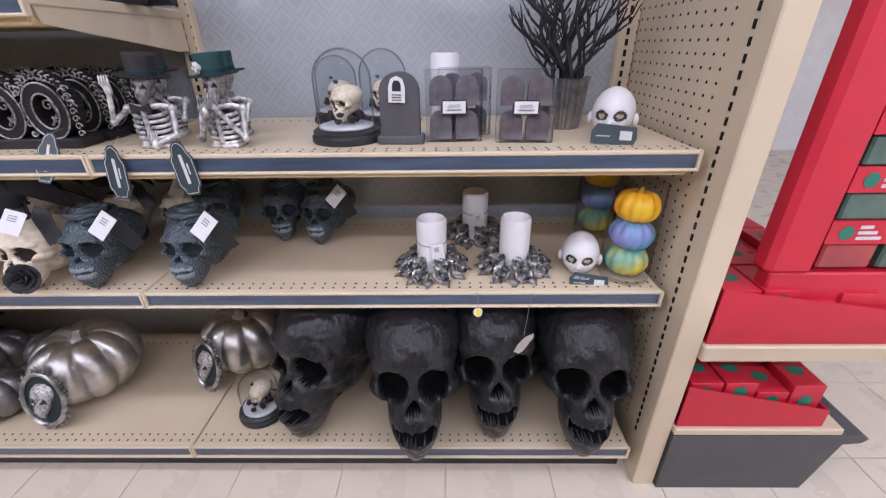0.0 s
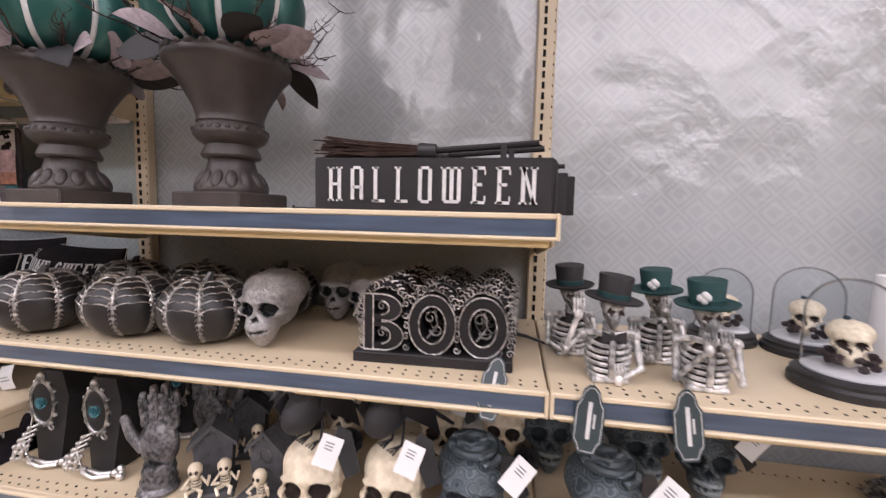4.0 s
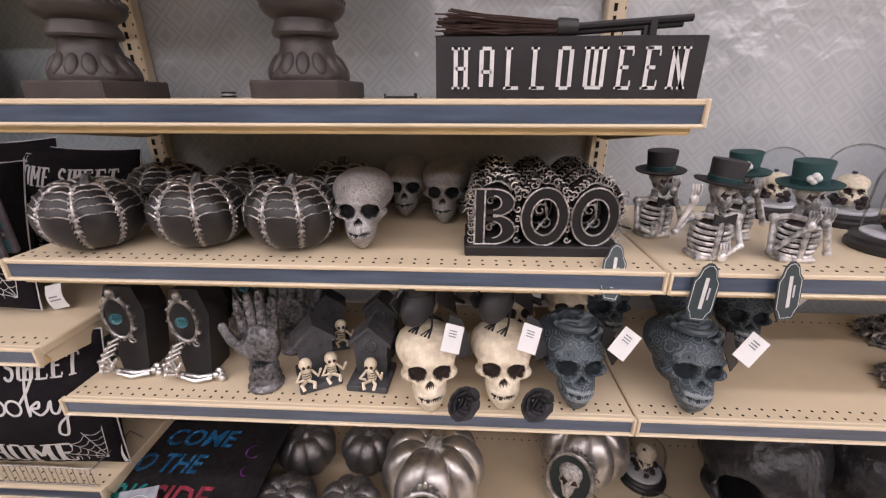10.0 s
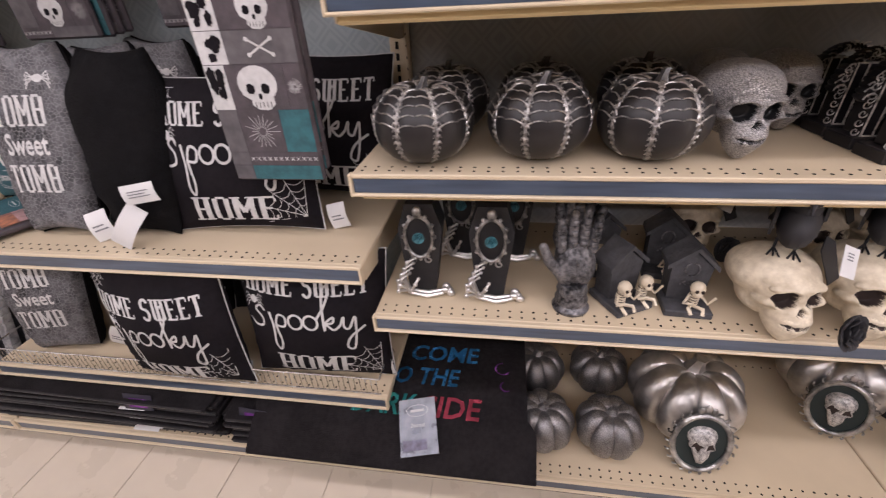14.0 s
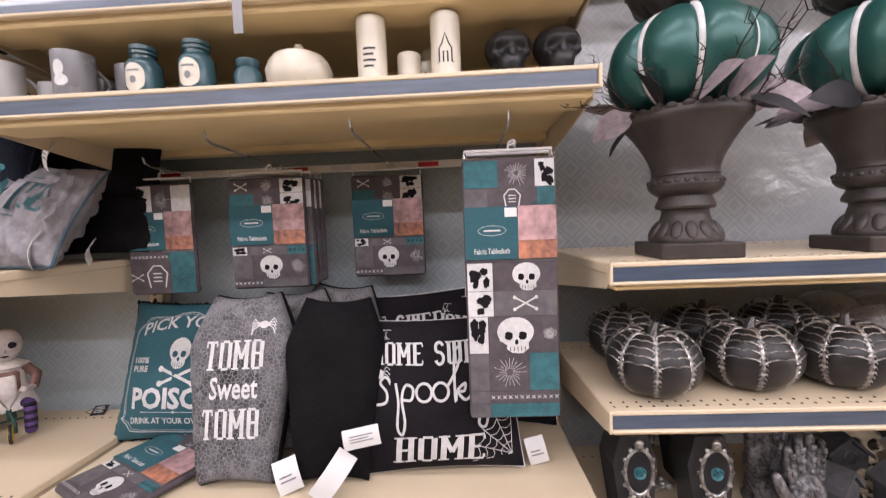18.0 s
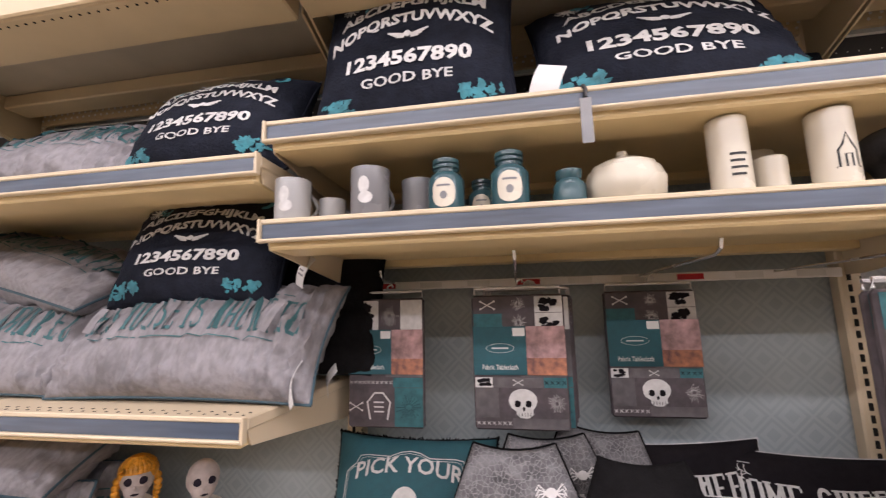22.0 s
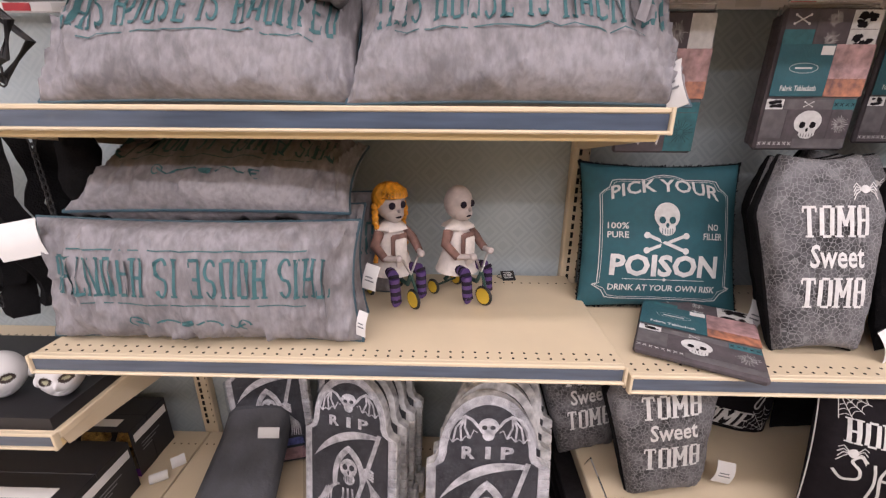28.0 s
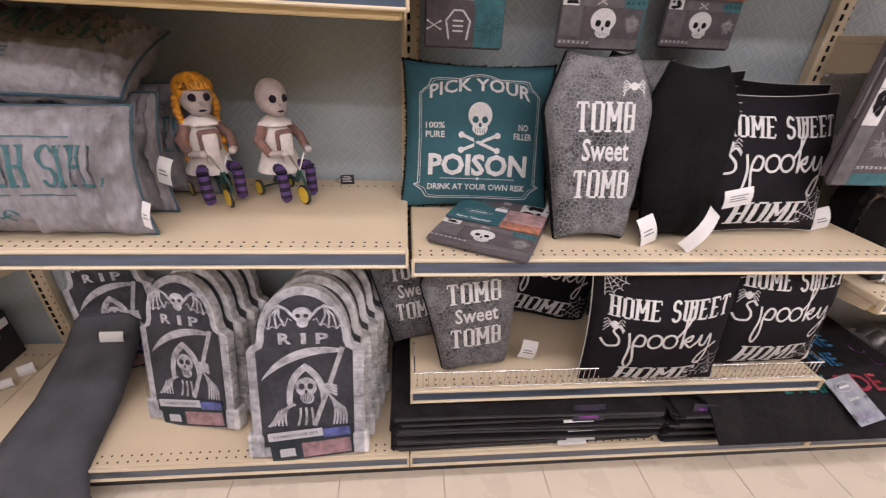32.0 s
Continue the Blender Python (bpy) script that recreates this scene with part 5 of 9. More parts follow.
# ---- pumpkins ----
def pumpkin_mesh(name, mats, r, h, ribs, depth=0.10, seg=96, rings=26, dip=0.16, mi=None, power=0.8):
    """A ribbed pumpkin resting at z 0."""
    mb = MB()
    vs, fs = [], []
    for i in range(rings + 1):
        a = -math.pi / 2 + math.pi * i / rings
        for s in range(seg):
            w = 2 * math.pi * s / seg
            groove = abs(math.cos(ribs * w / 2))
            k = 1 - depth * (1 - groove ** 0.6) * (0.35 + 0.65 * abs(math.cos(a)) ** 0.5)
            cr = abs(math.cos(a)) ** power
            z = h / 2 + h / 2 * math.sin(a)
            z -= dip * h * max(0, 1 - cr / 0.55) ** 1.4 if a > 0 else 0
            z += 0.05 * h * max(0, 1 - cr / 0.6) if a < 0 else 0
            vs.append((r * cr * k * math.cos(w), r * cr * k * math.sin(w), z - (1 - k) * h * 0.25 * math.sin(a)))
    for i in range(rings):
        for s in range(seg):
            t = (s + 1) % seg
            fs.append((i * seg + s, i * seg + t, (i + 1) * seg + t, (i + 1) * seg + s))
    mb.add(vs, fs)
    return mb.mesh(name, mats, 80)


def stem_mesh(name, material, r, h, curl=0.3):
    pts = [(0, 0, -h * 0.1), (0, 0, h * 0.3), (h * curl * 0.4, 0, h * 0.7), (h * curl, 0, h)]
    mb = MB()
    n, seg = 8, 12
    vs = []
    for i in range(n + 1):
        t = i / n
        cx = h * curl * t * t
        q = r * (1.5 - 1.1 * t + 0.9 * max(0, t - 0.75))
        for s in range(seg):
            w = 2 * math.pi * s / seg
            k = 1 + 0.18 * (s % 2)
            vs.append((cx + q * k * math.cos(w), q * k * math.sin(w), h * t - h * 0.1))
    fs = [(i * seg + s, i * seg + (s + 1) % seg, (i + 1) * seg + (s + 1) % seg, (i + 1) * seg + s) for i in range(n) for s in range(seg)]
    fs.append(tuple(n * seg + s for s in range(seg)))
    return mb.add(vs, fs).mesh(name, [material], 50)


LEATHER = mat("black_satin", (0.020, 0.018, 0.018), 0.34, var=0.25, scale=18, bump=0.05, bscale=80)
STITCH = mat("silver_ribs", (0.50, 0.475, 0.455), 0.34, 0.75, var=0.3, scale=120, dark=(0.12, 0.115, 0.11))
PR, PH = 0.094, 0.140
black_body = pumpkin_mesh("body", [LEATHER], PR, PH, 8, 0.07)
black_stem = stem_mesh("stem", mat("rubbed_stem", (0.10, 0.095, 0.09), 0.4, 0.5, var=0.6, scale=90, dark=(0.03, 0.028, 0.027)), 0.010, 0.034)


def on_pumpkin(w, a, r, h, ribs, depth, dip=0.16, power=0.8):
    groove = abs(math.cos(ribs * w / 2))
    k = 1 - depth * (1 - groove ** 0.6) * (0.35 + 0.65 * abs(math.cos(a)) ** 0.5)
    cr = abs(math.cos(a)) ** power
    z = h / 2 + h / 2 * math.sin(a)
    z -= dip * h * max(0, 1 - cr / 0.55) ** 1.4 if a > 0 else 0
    return Vector((r * cr * k * math.cos(w), r * cr * k * math.sin(w), z - (1 - k) * h * 0.25 * math.sin(a)))


def spine_mesh():
    """One knobbly spine down a groove, with rib wires curling off both sides of its upper half."""
    mb = MB()
    w0 = math.pi / 8
    c = Vector((0, 0, PH / 2))

    def lay(w, a, out=1.0):
        q = on_pumpkin(w, radians(a), PR, PH, 8, 0.07)
        return c + (q - c) * out

    n = 15
    for i in range(n):
        a = 66 - 124 * i / (n - 1)
        p, below = lay(w0, a), lay(w0, a - 3)
        mb.ball(p, (0.0046, 0.0046, 0.0038), 8, 6)
        for s in (-1, 1):
            mb.tube([p, lay(w0 + s * 0.052, a + 2.5, 1.012), below.lerp(lay(w0 + s * 0.085, a - 1, 1.004), 0.9)], 0.0027, 5, r1=0.0012)
    mb.tube([lay(w0, 80 - 142 * i / 24, 1.004) for i in range(25)], 0.0034, 6)
    for k in range(5):
        for s in (-1, 1):
            a0 = 58 - 13 * k
            pts = []
            for i in range(9):
                t = i / 8
                pts.append(lay(w0 + s * t * math.pi / 8 * 0.97, a0 + 10 * math.sin(math.pi * t * 0.62) - 3.5 * t, 1.013))
            mb.tube(pts, 0.0017, 5, r1=0.0012)
    return mb.mesh("spine", [STITCH], 60)


spine = spine_mesh()


def black_pumpkin(x, y, z, rz, k=1.0):
    t = thing("black_pumpkin", "black pumpkin with silver beaded spines and ribs", "pumpkin", "black ribbed pumpkins", pose(x, y, z, 0, 0, rz) @ Matrix.Scale(k, 4))
    part("body", black_body, None, t)
    part("stem", black_stem, None, t, "silver rubbed stem", pose(0, 0, PH * 0.84, 0, 0, rz * 3))
    for i in range(8):
        part("spine", spine, None, t, "", pose(0, 0, 0, 0, 0, 45 * i))


for x, y, rz in ((-1.096, 0.090, 3), (-0.888, 0.112, 4), (-0.698, 0.110, 8), (-1.075, 0.292, 16), (-0.874, 0.305, 5), (-0.66, 0.33, 12)):
    black_pumpkin(x, y, Z3 + 0.0005, rz, 0.985)

small_body = pumpkin_mesh("body", [PEWTERM], 0.087, 0.138, 8, 0.14)
small_stem = stem_mesh("stem", PEWTERM, 0.012, 0.026)
for x, y, rz in ((-0.82, 0.085, 0), (-0.645, 0.085, 20), (-0.825, 0.275, 40), (-0.635, 0.29, 10)):
    t = thing("pewter_pumpkin", "small pewter metal-look pumpkin on the base shelf", "pumpkin", "small pewter pumpkins", pose(x, y, zb, 0, 0, rz))
    part("body", small_body, None, t)
    part("stem", small_stem, None, t, "", pose(0, 0, 0.116))

silver_body = pumpkin_mesh("body", [SILVER], 0.145, 0.225, 9, 0.16, rings=32, seg=108)
silver_stem = stem_mesh("stem", SILVER, 0.022, 0.055, 0.25)
MEDAL = mat("medallion_ground", (0.02, 0.03, 0.03), 0.5)


def silver_pumpkin(x, y, rz, face, k=1.0):
    t = thing("silver_pumpkin", "large silver pumpkin with a framed skull medallion", "pumpkin", "silver medallion pumpkins", pose(x, y, zb, 0, 0, rz) @ Matrix.Scale(k, 4))
    part("body", silver_body, None, t)
    part("stem", silver_stem, None, t, "", pose(0, 0, 0.185, 0, 0, 0))
    md = pose(0, 0, 0, 0, 0, face) @ pose(0, -0.145, 0.098, -14, 0, 0) @ Matrix.Scale(1.28, 4)
    f = MB().lathe([(0.001, 0.0), (0.056, 0.0), (0.056, 0.006), (0.001, 0.008)], 32, M=pose(0, 0, 0, 90, 0, 0) @ Matrix.Diagonal((0.92, 1.1, 1, 1)))
    med = part("medallion", f, MEDAL, t, "dark oval skull medallion", md)
    fr = MB()
    ring = [(0.05 * math.cos(i * math.pi / 24), -0.008, 0.063 * math.sin(i * math.pi / 24)) for i in range(49)]
    fr.tube(ring, 0.0055, 8)
    for i in range(22):
        a = 2 * math.pi * i / 22
        c = (0.057 * math.cos(a), -0.006, 0.07 * math.sin(a))
        fr.tube([(c[0] + 0.006 * math.cos(j * 0.9 + a), c[1], c[2] + 0.006 * math.sin(j * 0.9 + a)) for j in range(6)], 0.0022, 5)
    for dx in (-0.011, 0, 0.011):
        fr.ball((dx, -0.007, 0.078 - abs(dx) * 0.5), (0.006, 0.004, 0.009), 8, 6)
    part("frame", fr, ROSEMETAL, med, "silver scrolled frame")
    part("skull_relief", tiny_skull, None, med, "", pose(0, -0.004, -0.042) @ Matrix.Diagonal((0.078, 0.05, 0.082, 1)))


silver_pumpkin(-0.43, 0.19, 0, -4)
silver_pumpkin(0.02, 0.31, 0, -28, 0.95)

# ---- top-hatted skeleton busts, domes, candles and boxes ----
FELT = mat("black_felt", (0.022, 0.02, 0.021), 0.7, var=0.2, scale=60)
GREENFELT = mat("green_felt", (0.012, 0.045, 0.045), 0.65, var=0.2, scale=60)


def bust_mesh(name, hat, pose_kind):
    """A skeleton from the waist up in a top hat, one piece; slots: bone, sockets, hat, flower."""
    mb = MB()
    for k in range(6):
        z = 0.018 + 0.0115 * k
        rx, ry = 0.036 + 0.006 * math.sin(k * 0.6), 0.026
        mb.tube([(rx * math.cos(radians(a)), ry * math.sin(radians(a)) - 0.002, z + 0.006 * math.sin(radians(a))) for a in range(-80, 261, 20)], 0.0042, 6)
    mb.box(-0.006, 0.006, -0.031, -0.024, 0.012, 0.085, c=0.002)
    mb.tube([(0, 0.018, 0), (0, 0.02, 0.05), (0, 0.012, 0.105)], 0.009, 8)
    mb.ball((0, 0.002, 0.045), (0.033, 0.022, 0.042), 14, 10, mi=1)
    mb.box(-0.036, 0.036, -0.028, 0.026, 0, 0.012, c=0.004)
    for s in (-1, 1):
        mb.tube([(s * 0.004, -0.02, 0.088), (s * 0.03, -0.012, 0.092), (s * 0.05, 0.0, 0.086)], 0.006, 6)
        mb.ball((s * 0.052, 0, 0.084), 0.010, 10, 8)

    def arm(s, elbow, wrist):
        mb.tube([(s * 0.052, 0, 0.084), elbow], 0.0065, 8)
        mb.ball(elbow, 0.008, 8, 6)
        mb.tube([elbow, wrist], 0.0055, 8)
        mb.ball(wrist, (0.009, 0.008, 0.011), 8, 6)
        w = Vector(wrist)
        for k in range(4):
            mb.tube([w + Vector((-0.008 + 0.005 * k, 0, 0.004)), w + Vector((-0.010 + 0.0062 * k, -0.004, 0.018)), w + Vector((-0.009 + 0.0058 * k, 0.0, 0.03))], 0.0024, 5)

    if pose_kind == 0:
        arm(-1, (-0.085, -0.012, 0.058), (-0.066, -0.022, 0.125))
        arm(1, (0.058, -0.02, 0.03), (0.012, -0.036, 0.012))
    elif pose_kind == 1:
        arm(-1, (-0.055, -0.02, 0.02), (-0.012, -0.045, 0.082))
        arm(1, (0.056, -0.02, 0.022), (0.014, -0.045, 0.088))
    else:
        arm(1, (0.05, -0.03, 0.045), (0.0, -0.05, 0.115))
        arm(-1, (-0.056, -0.02, 0.03), (-0.02, -0.036, 0.015))
    H = pose(0, -0.006, 0.096, -4, 6 if pose_kind == 0 else -4, 0)
    a = np.empty(len(tiny_skull.vertices) * 3)
    tiny_skull.vertices.foreach_get("co", a)
    vs = [Vector((p[0] * 0.066, p[1] * 0.062, p[2] * 0.066)) for p in a.reshape(-1, 3)]
    o = len(mb.m)
    mb.add(vs, [tuple(p.vertices) for p in tiny_skull.polygons], 0, H)
    for i, p in enumerate(tiny_skull.polygons):
        mb.m[o + i] = p.material_index
    HT = H @ pose(0, 0.006, 0.052, 6, 0, 0) @ Matrix.Scale(0.92, 4)
    mb.lathe([(0.0, 0), (0.058, 0.004), (0.060, 0.008), (0.034, 0.006), (0.032, 0.012), (0.036, 0.05), (0.035, 0.053), (0.0, 0.053)], 28, mi=2, M=HT)
    mb.lathe([(0.0335, 0.009), (0.0345, 0.018), (0.0335, 0.019)], 28, mi=3 if not hat else 2, M=HT)
    if hat:
        for q in ((-0.016, -0.032, 0.018), (-0.010, -0.034, 0.024), (-0.022, -0.03, 0.023), (-0.015, -0.034, 0.029)):
            mb.ball(q, 0.0075, 8, 6, mi=3, M=HT)
    else:
        for s in (-1, 1):
            mb.plate([(0, -0.003), (s * 0.022, -0.011), (s * 0.022, 0.011), (0, 0.003)], -0.036, -0.030, mi=2, M=pose(0, 0, 0.088))
    return mb.mesh(name, [BONE, SOCKET, GREENFELT if hat else FELT, PRINT if hat else GREENFELT], 50)


busts = [bust_mesh("skeleton_bust", h, k) for h, k in ((0, 0), (1, 1), (0, 2), (1, 2))]
for i, x, y, rz in ((0, 0.102, 0.085, 4), (1, 0.255, 0.082, -4), (2, 0.055, 0.21, 10), (3, 0.215, 0.20, 0)):
    place_mesh("skeleton_bust", busts[i], pose(x, y, Z3, 0, 0, rz), "silvered skeleton bust in a %s top hat" % ("green" if i % 2 else "black"), "figurine", "skeleton busts", (0.86, 0.92, 0.93))

TAGDARK = mat("dark_hang_tag", (0.03, 0.045, 0.05), 0.5, var=0.2)


def shaped_tag(x, y, z, rx, ry, rz, k=1.0, lab="dark bracket-shaped hang tag with pale printed bars"):
    t = thing("hang_tag", lab, "tag", "dark hang tags", pose(x, y, z, rx, ry, rz) @ Matrix.Scale(k, 4))
    o = [(-0.012, 0.0), (0.012, 0.0), (0.016, 0.012), (0.022, 0.02), (0.022, 0.075), (0.016, 0.084), (0.012, 0.1), (0.004, 0.108), (-0.004, 0.108), (-0.012, 0.1), (-0.016, 0.084), (-0.022, 0.075), (-0.022, 0.02), (-0.016, 0.012)]
    part("card", MB().plate(o, -0.0007, 0.0007), TAGDARK, t, smooth=0)
    q = MB()
    n = len(o)
    for i in range(n):
        a, b = Vector((o[i][0] * 0.86, -0.0012, 0.054 + (o[i][1] - 0.054) * 0.92)), Vector((o[(i + 1) % n][0] * 0.86, -0.0012, 0.054 + (o[(i + 1) % n][1] - 0.054) * 0.92))
        q.tube([a, b], 0.0006, 4)
    q.box(-0.003, 0.003, -0.0016, -0.001, 0.024, 0.082)
    q.box(0.006, 0.009, -0.0016, -0.001, 0.042, 0.064)
    part("print", q, PRINT, t, "pale printed bars and border", smooth=0)
    part("string", MB().tube([(0, 0, 0.104), (0.004, 0.01, 0.116), (0.003, 0.024, 0.122)], 0.0007, 4), INK, t)
    return t


shaped_tag(0.055, -0.012, Z3 - 0.085, -4, 4, -4)
shaped_tag(0.205, -0.012, Z3 - 0.078, -4, -6, 6)
shaped_tag(-0.098, -0.006, Z3 - 0.052, -24, 10, 0, 0.95, "black hang tag with a white price sticker by the letters")


def dome(x, y, z, r, h, label="glass dome on black wood with a small cream skull"):
    t = thing("glass_dome", label, "glass dome", "glass domes", pose(x, y, z))
    part("base", MB().lathe([(0, 0), (r * 1.22, 0), (r * 1.25, 0.004), (r * 1.25, 0.013), (r * 1.17, 0.018), (r * 1.19, 0.024), (r * 1.05, 0.030), (0, 0.030)], 36), BLACK, t, "turned black wooden base")
    prof = [(r, 0.026)] + [(r, 0.026 + (h - 0.026 - r) * k / 4) for k in range(1, 5)] + [(r * math.cos(radians(a)), h - r + r * math.sin(radians(a))) for a in range(12, 91, 13)]
    prof[-1] = (0.0, h)
    g = part("dome", MB().lathe(prof, 36), GLASS, t, "clear glass dome", smooth=80)
    g.visible_shadow = False
    part("plate", MB().lathe([(0, 0.028), (r * 0.97, 0.028), (r * 0.97, 0.033), (r * 0.9, 0.036), (0, 0.036)], 36), mat_frost, t, "pale frosted disc")
    part("skull", cream_skull, None, t, "small cream skull", pose(0.004, 0.006, 0.040, 2, 0, -30) @ Matrix.Diagonal((r * 1.42, r * 1.40, r * 1.22, 1)))
    m = MB()
    for i in range(18):
        a = i * 0.9
        d = r * (0.38 + 0.22 * ((i * 7) % 5) / 4)
        rose(m, (d * math.cos(a), d * math.sin(a) - 0.006, 0.042 + 0.006 * (i % 3)), 0.015, 0, i, 9)
    part("moss", m, mat_moss, t, "dark dried roses and moss", kind="stuff")
    part("topper_rose", rose_mesh(), None, t, "small dark blue rose on the skull", pose(-r * 0.2, -r * 0.1, 0.044 + r * 1.22, 0, 0, 15))


def rose_mesh():
    m = MB()
    rose(m, (0, 0, 0), 0.010, 0, 3, 8)
    return m.mesh("topper_rose", [mat_bluerose], 40)


mat_frost = mat("frosted_disc", (0.52, 0.51, 0.52), 0.35, var=0.1)
mat_bluerose = mat("blue_rose", (0.03, 0.05, 0.07), 0.7, var=0.3)
mat_moss = mat("dried_moss", (0.05, 0.035, 0.035), 0.9, var=0.5, scale=200)
dome(0.497, 0.135, Z3, 0.062, 0.188)
dome(0.555, 0.33, Z3, 0.06, 0.185, "glass dome with a small cream skull behind another")
dome(0.42, 0.385, Z3, 0.055, 0.17, "glass dome with a small cream skull at the back")
dome(0.155, 0.085, zb, 0.055, 0.15, "short glass dome with a small cream skull on the base shelf")
dome(0.20, 0.28, zb, 0.055, 0.15, "short glass dome with a small cream skull at the back")


def grave_candle(x, y):
    t = thing("grave_stone", "small dark grey gravestone ornament with a white ghost tag", "ornament", m=pose(x, y, Z3, 0, 0, -2))
    STONEG = mat("slate_grey", (0.075, 0.072, 0.078), 0.6, var=0.2, bump=0.1)
    part("plinth", MB().box(-0.05, 0.05, -0.022, 0.022, 0, 0.018, c=0.003), STONEG, t)
    o = [(-0.041, 0.018), (0.041, 0.018), (0.041, 0.105)] + [(0.041 * math.cos(radians(a)), 0.105 + 0.038 * math.sin(radians(a))) for a in range(15, 180, 15)] + [(-0.041, 0.105)]
    part("slab", MB().plate(o, -0.014, 0.014), STONEG, t)
    w = MB().plate([(-0.017, 0), (0.017, 0), (0.017, 0.03), (0.012, 0.045), (0, 0.051), (-0.012, 0.045), (-0.017, 0.03)], -0.0008, 0.0008)
    tg = part("ghost_tag", w, PAPER, t, "white arched paper tag", pose(-0.004, -0.018, 0.085, -3, 2, 0), smooth=0)
    b = MB().plate([(-0.009, 0.022), (0.009, 0.022), (0.009, 0.034), (0.005, 0.042), (-0.005, 0.042), (-0.009, 0.034)], -0.0016, -0.001)
    for k in range(3):
        b.box(-0.010, 0.010, -0.0016, -0.001, 0.004 + 0.005 * k, 0.006 + 0.005 * k)
    part("print", b, BLACK, tg, smooth=0)


grave_candle(0.622, 0.10)


CRINKLE = clear("crinkled_plastic", (0.90, 0.90, 0.91), 0.16, 1.3)
crease(CRINKLE, 55, 0.8)


def light_box(x, y, rz, tint):
    t = thing("light_set_box", "clear plastic box of dark tombstone lights with a white label", "box", "boxed lights", pose(x, y, Z3, -5, 0, rz))
    inner = mat("packed_" + tint, (0.125, 0.115, 0.122) if tint == "grey" else (0.125, 0.105, 0.11), 0.35, var=0.4, scale=60)
    for k, (sx, sz) in enumerate(((-0.028, 0.005), (0.028, 0.005), (-0.028, 0.074), (0.028, 0.074))):
        o = [(-0.024, 0), (0.024, 0), (0.024, 0.038)] + [(0.024 * math.cos(radians(a)), 0.038 + 0.022 * math.sin(radians(a))) for a in range(30, 180, 30)] + [(-0.024, 0.038)]
        part("tombstone_light", MB().plate(o, -0.012, 0.012), inner, t, "", pose(sx, 0, sz))
    b = part("clear_box", MB().box(-0.06, 0.06, -0.022, 0.022, 0, 0.145, c=0.002), CRINKLE, t, "crinkled clear plastic box", smooth=0)
    b.visible_shadow = False
    lb = part("label", MB().plate([(-0.025, 0.056), (0.025, 0.056), (0.025, 0.061), (0.028, 0.064), (0.028, 0.078), (0.025, 0.081), (0.025, 0.086), (-0.025, 0.086), (-0.025, 0.081), (-0.028, 0.078), (-0.028, 0.064), (-0.025, 0.061)], -0.0240, -0.0225), BLACK, t, "white label with a dark border", smooth=0)
    part("sheet", MB().box(-0.024, 0.024, -0.0247, -0.0241, 0.059, 0.083), PAPER, lb, smooth=0)
    q = MB()
    q.box(-0.016, 0.016, -0.0256, -0.0250, 0.064, 0.067)
    write(q, "LIGHTS", 0, 0.073, 0.026, 0.007, y=-0.0254)
    part("print", q, INK, lb, smooth=0)


light_box(0.735, 0.115, 2, "grey")
light_box(0.885, 0.10, -4, "red")
light_box(0.76, 0.19, 3, "grey")


def flicker_candle(mb_r, h):
    pr = [(0, 0), (mb_r, 0), (mb_r, h - 0.004), (mb_r * 0.9, h + 0.002), (mb_r * 0.78, h - 0.004), (mb_r * 0.7, h - 0.02), (0, h - 0.026)]
    return MB().lathe(pr, 32, shape=lambda a, k: 1 + 0.02 * math.sin(3 * a + 5 * k))


def rose_candle(x, y, rz, strap=True):
    t = thing("rose_candle", "white flameless candle in an antique silver rose wreath", "candle", "rose candles", pose(x, y, Z2, 0, 0, rz))
    part("candle", flicker_candle(0.037, 0.135), WAX, t, "white wax candle", pose(0, 0, 0.004))
    for ring, n, r, z in ((0.07, 9, 0.026, 0.014), (0.054, 7, 0.022, 0.034)):
        for k in range(n):
            a = 2 * math.pi * (k + 0.5 * (n == 7)) / n
            q = MB()
            q.ball((0, 0, -0.002), (r * 0.75, r * 0.75, r * 0.5), 10, 6)
            rose(q, (0, 0, 0.004), r, seed=k, n=12)
            part("rose", q, ROSEMETAL, t, "", pose(ring * math.cos(a), ring * math.sin(a), z, 0, 32 if n == 9 else 20, math.degrees(a)), smooth=60)
    for k in range(12):
        a = 2 * math.pi * (k + 0.5) / 12
        lf = MB().add([(0.0, -0.006, 0), (0.02, -0.014, 0.004), (0.042, 0, 0.0), (0.02, 0.014, 0.004), (0.0, 0.006, 0), (0.02, 0, 0.008), (0.02, 0, -0.001)],
                      [(0, 1, 5), (1, 2, 5), (2, 3, 5), (3, 4, 5), (4, 0, 5), (1, 0, 6), (2, 1, 6), (3, 2, 6), (4, 3, 6), (0, 4, 6)])
        part("leaf", lf, ROSEMETAL, t, "", pose(0.062 * math.cos(a), 0.062 * math.sin(a), 0.006, 0, 6, math.degrees(a)), smooth=0)
    if strap:
        part("cord", MB().tube([(0.0385 * math.cos(i * 0.26), 0.0385 * math.sin(i * 0.26), 0.085 + 0.004 * math.sin(i * 0.26)) for i in range(26)], 0.001, 5), INK, t)
        price_card(0.012, -0.043, 0.045, -4, -8, 0, t, 0.03, 0.045)


rose_candle(0.68, 0.115, 10)
rose_candle(0.888, 0.12, 40, False)
rose_candle(0.80, 0.315, 0)
c = thing("pillar_candle", "plain white flameless pillar candle behind the boxes", "candle", m=pose(0.715, 0.33, Z3))
part("candle", flicker_candle(0.036, 0.17), WAX, c)

HEADWHITE = mat("doll_head_white", (0.66, 0.64, 0.63), 0.45, var=0.04)


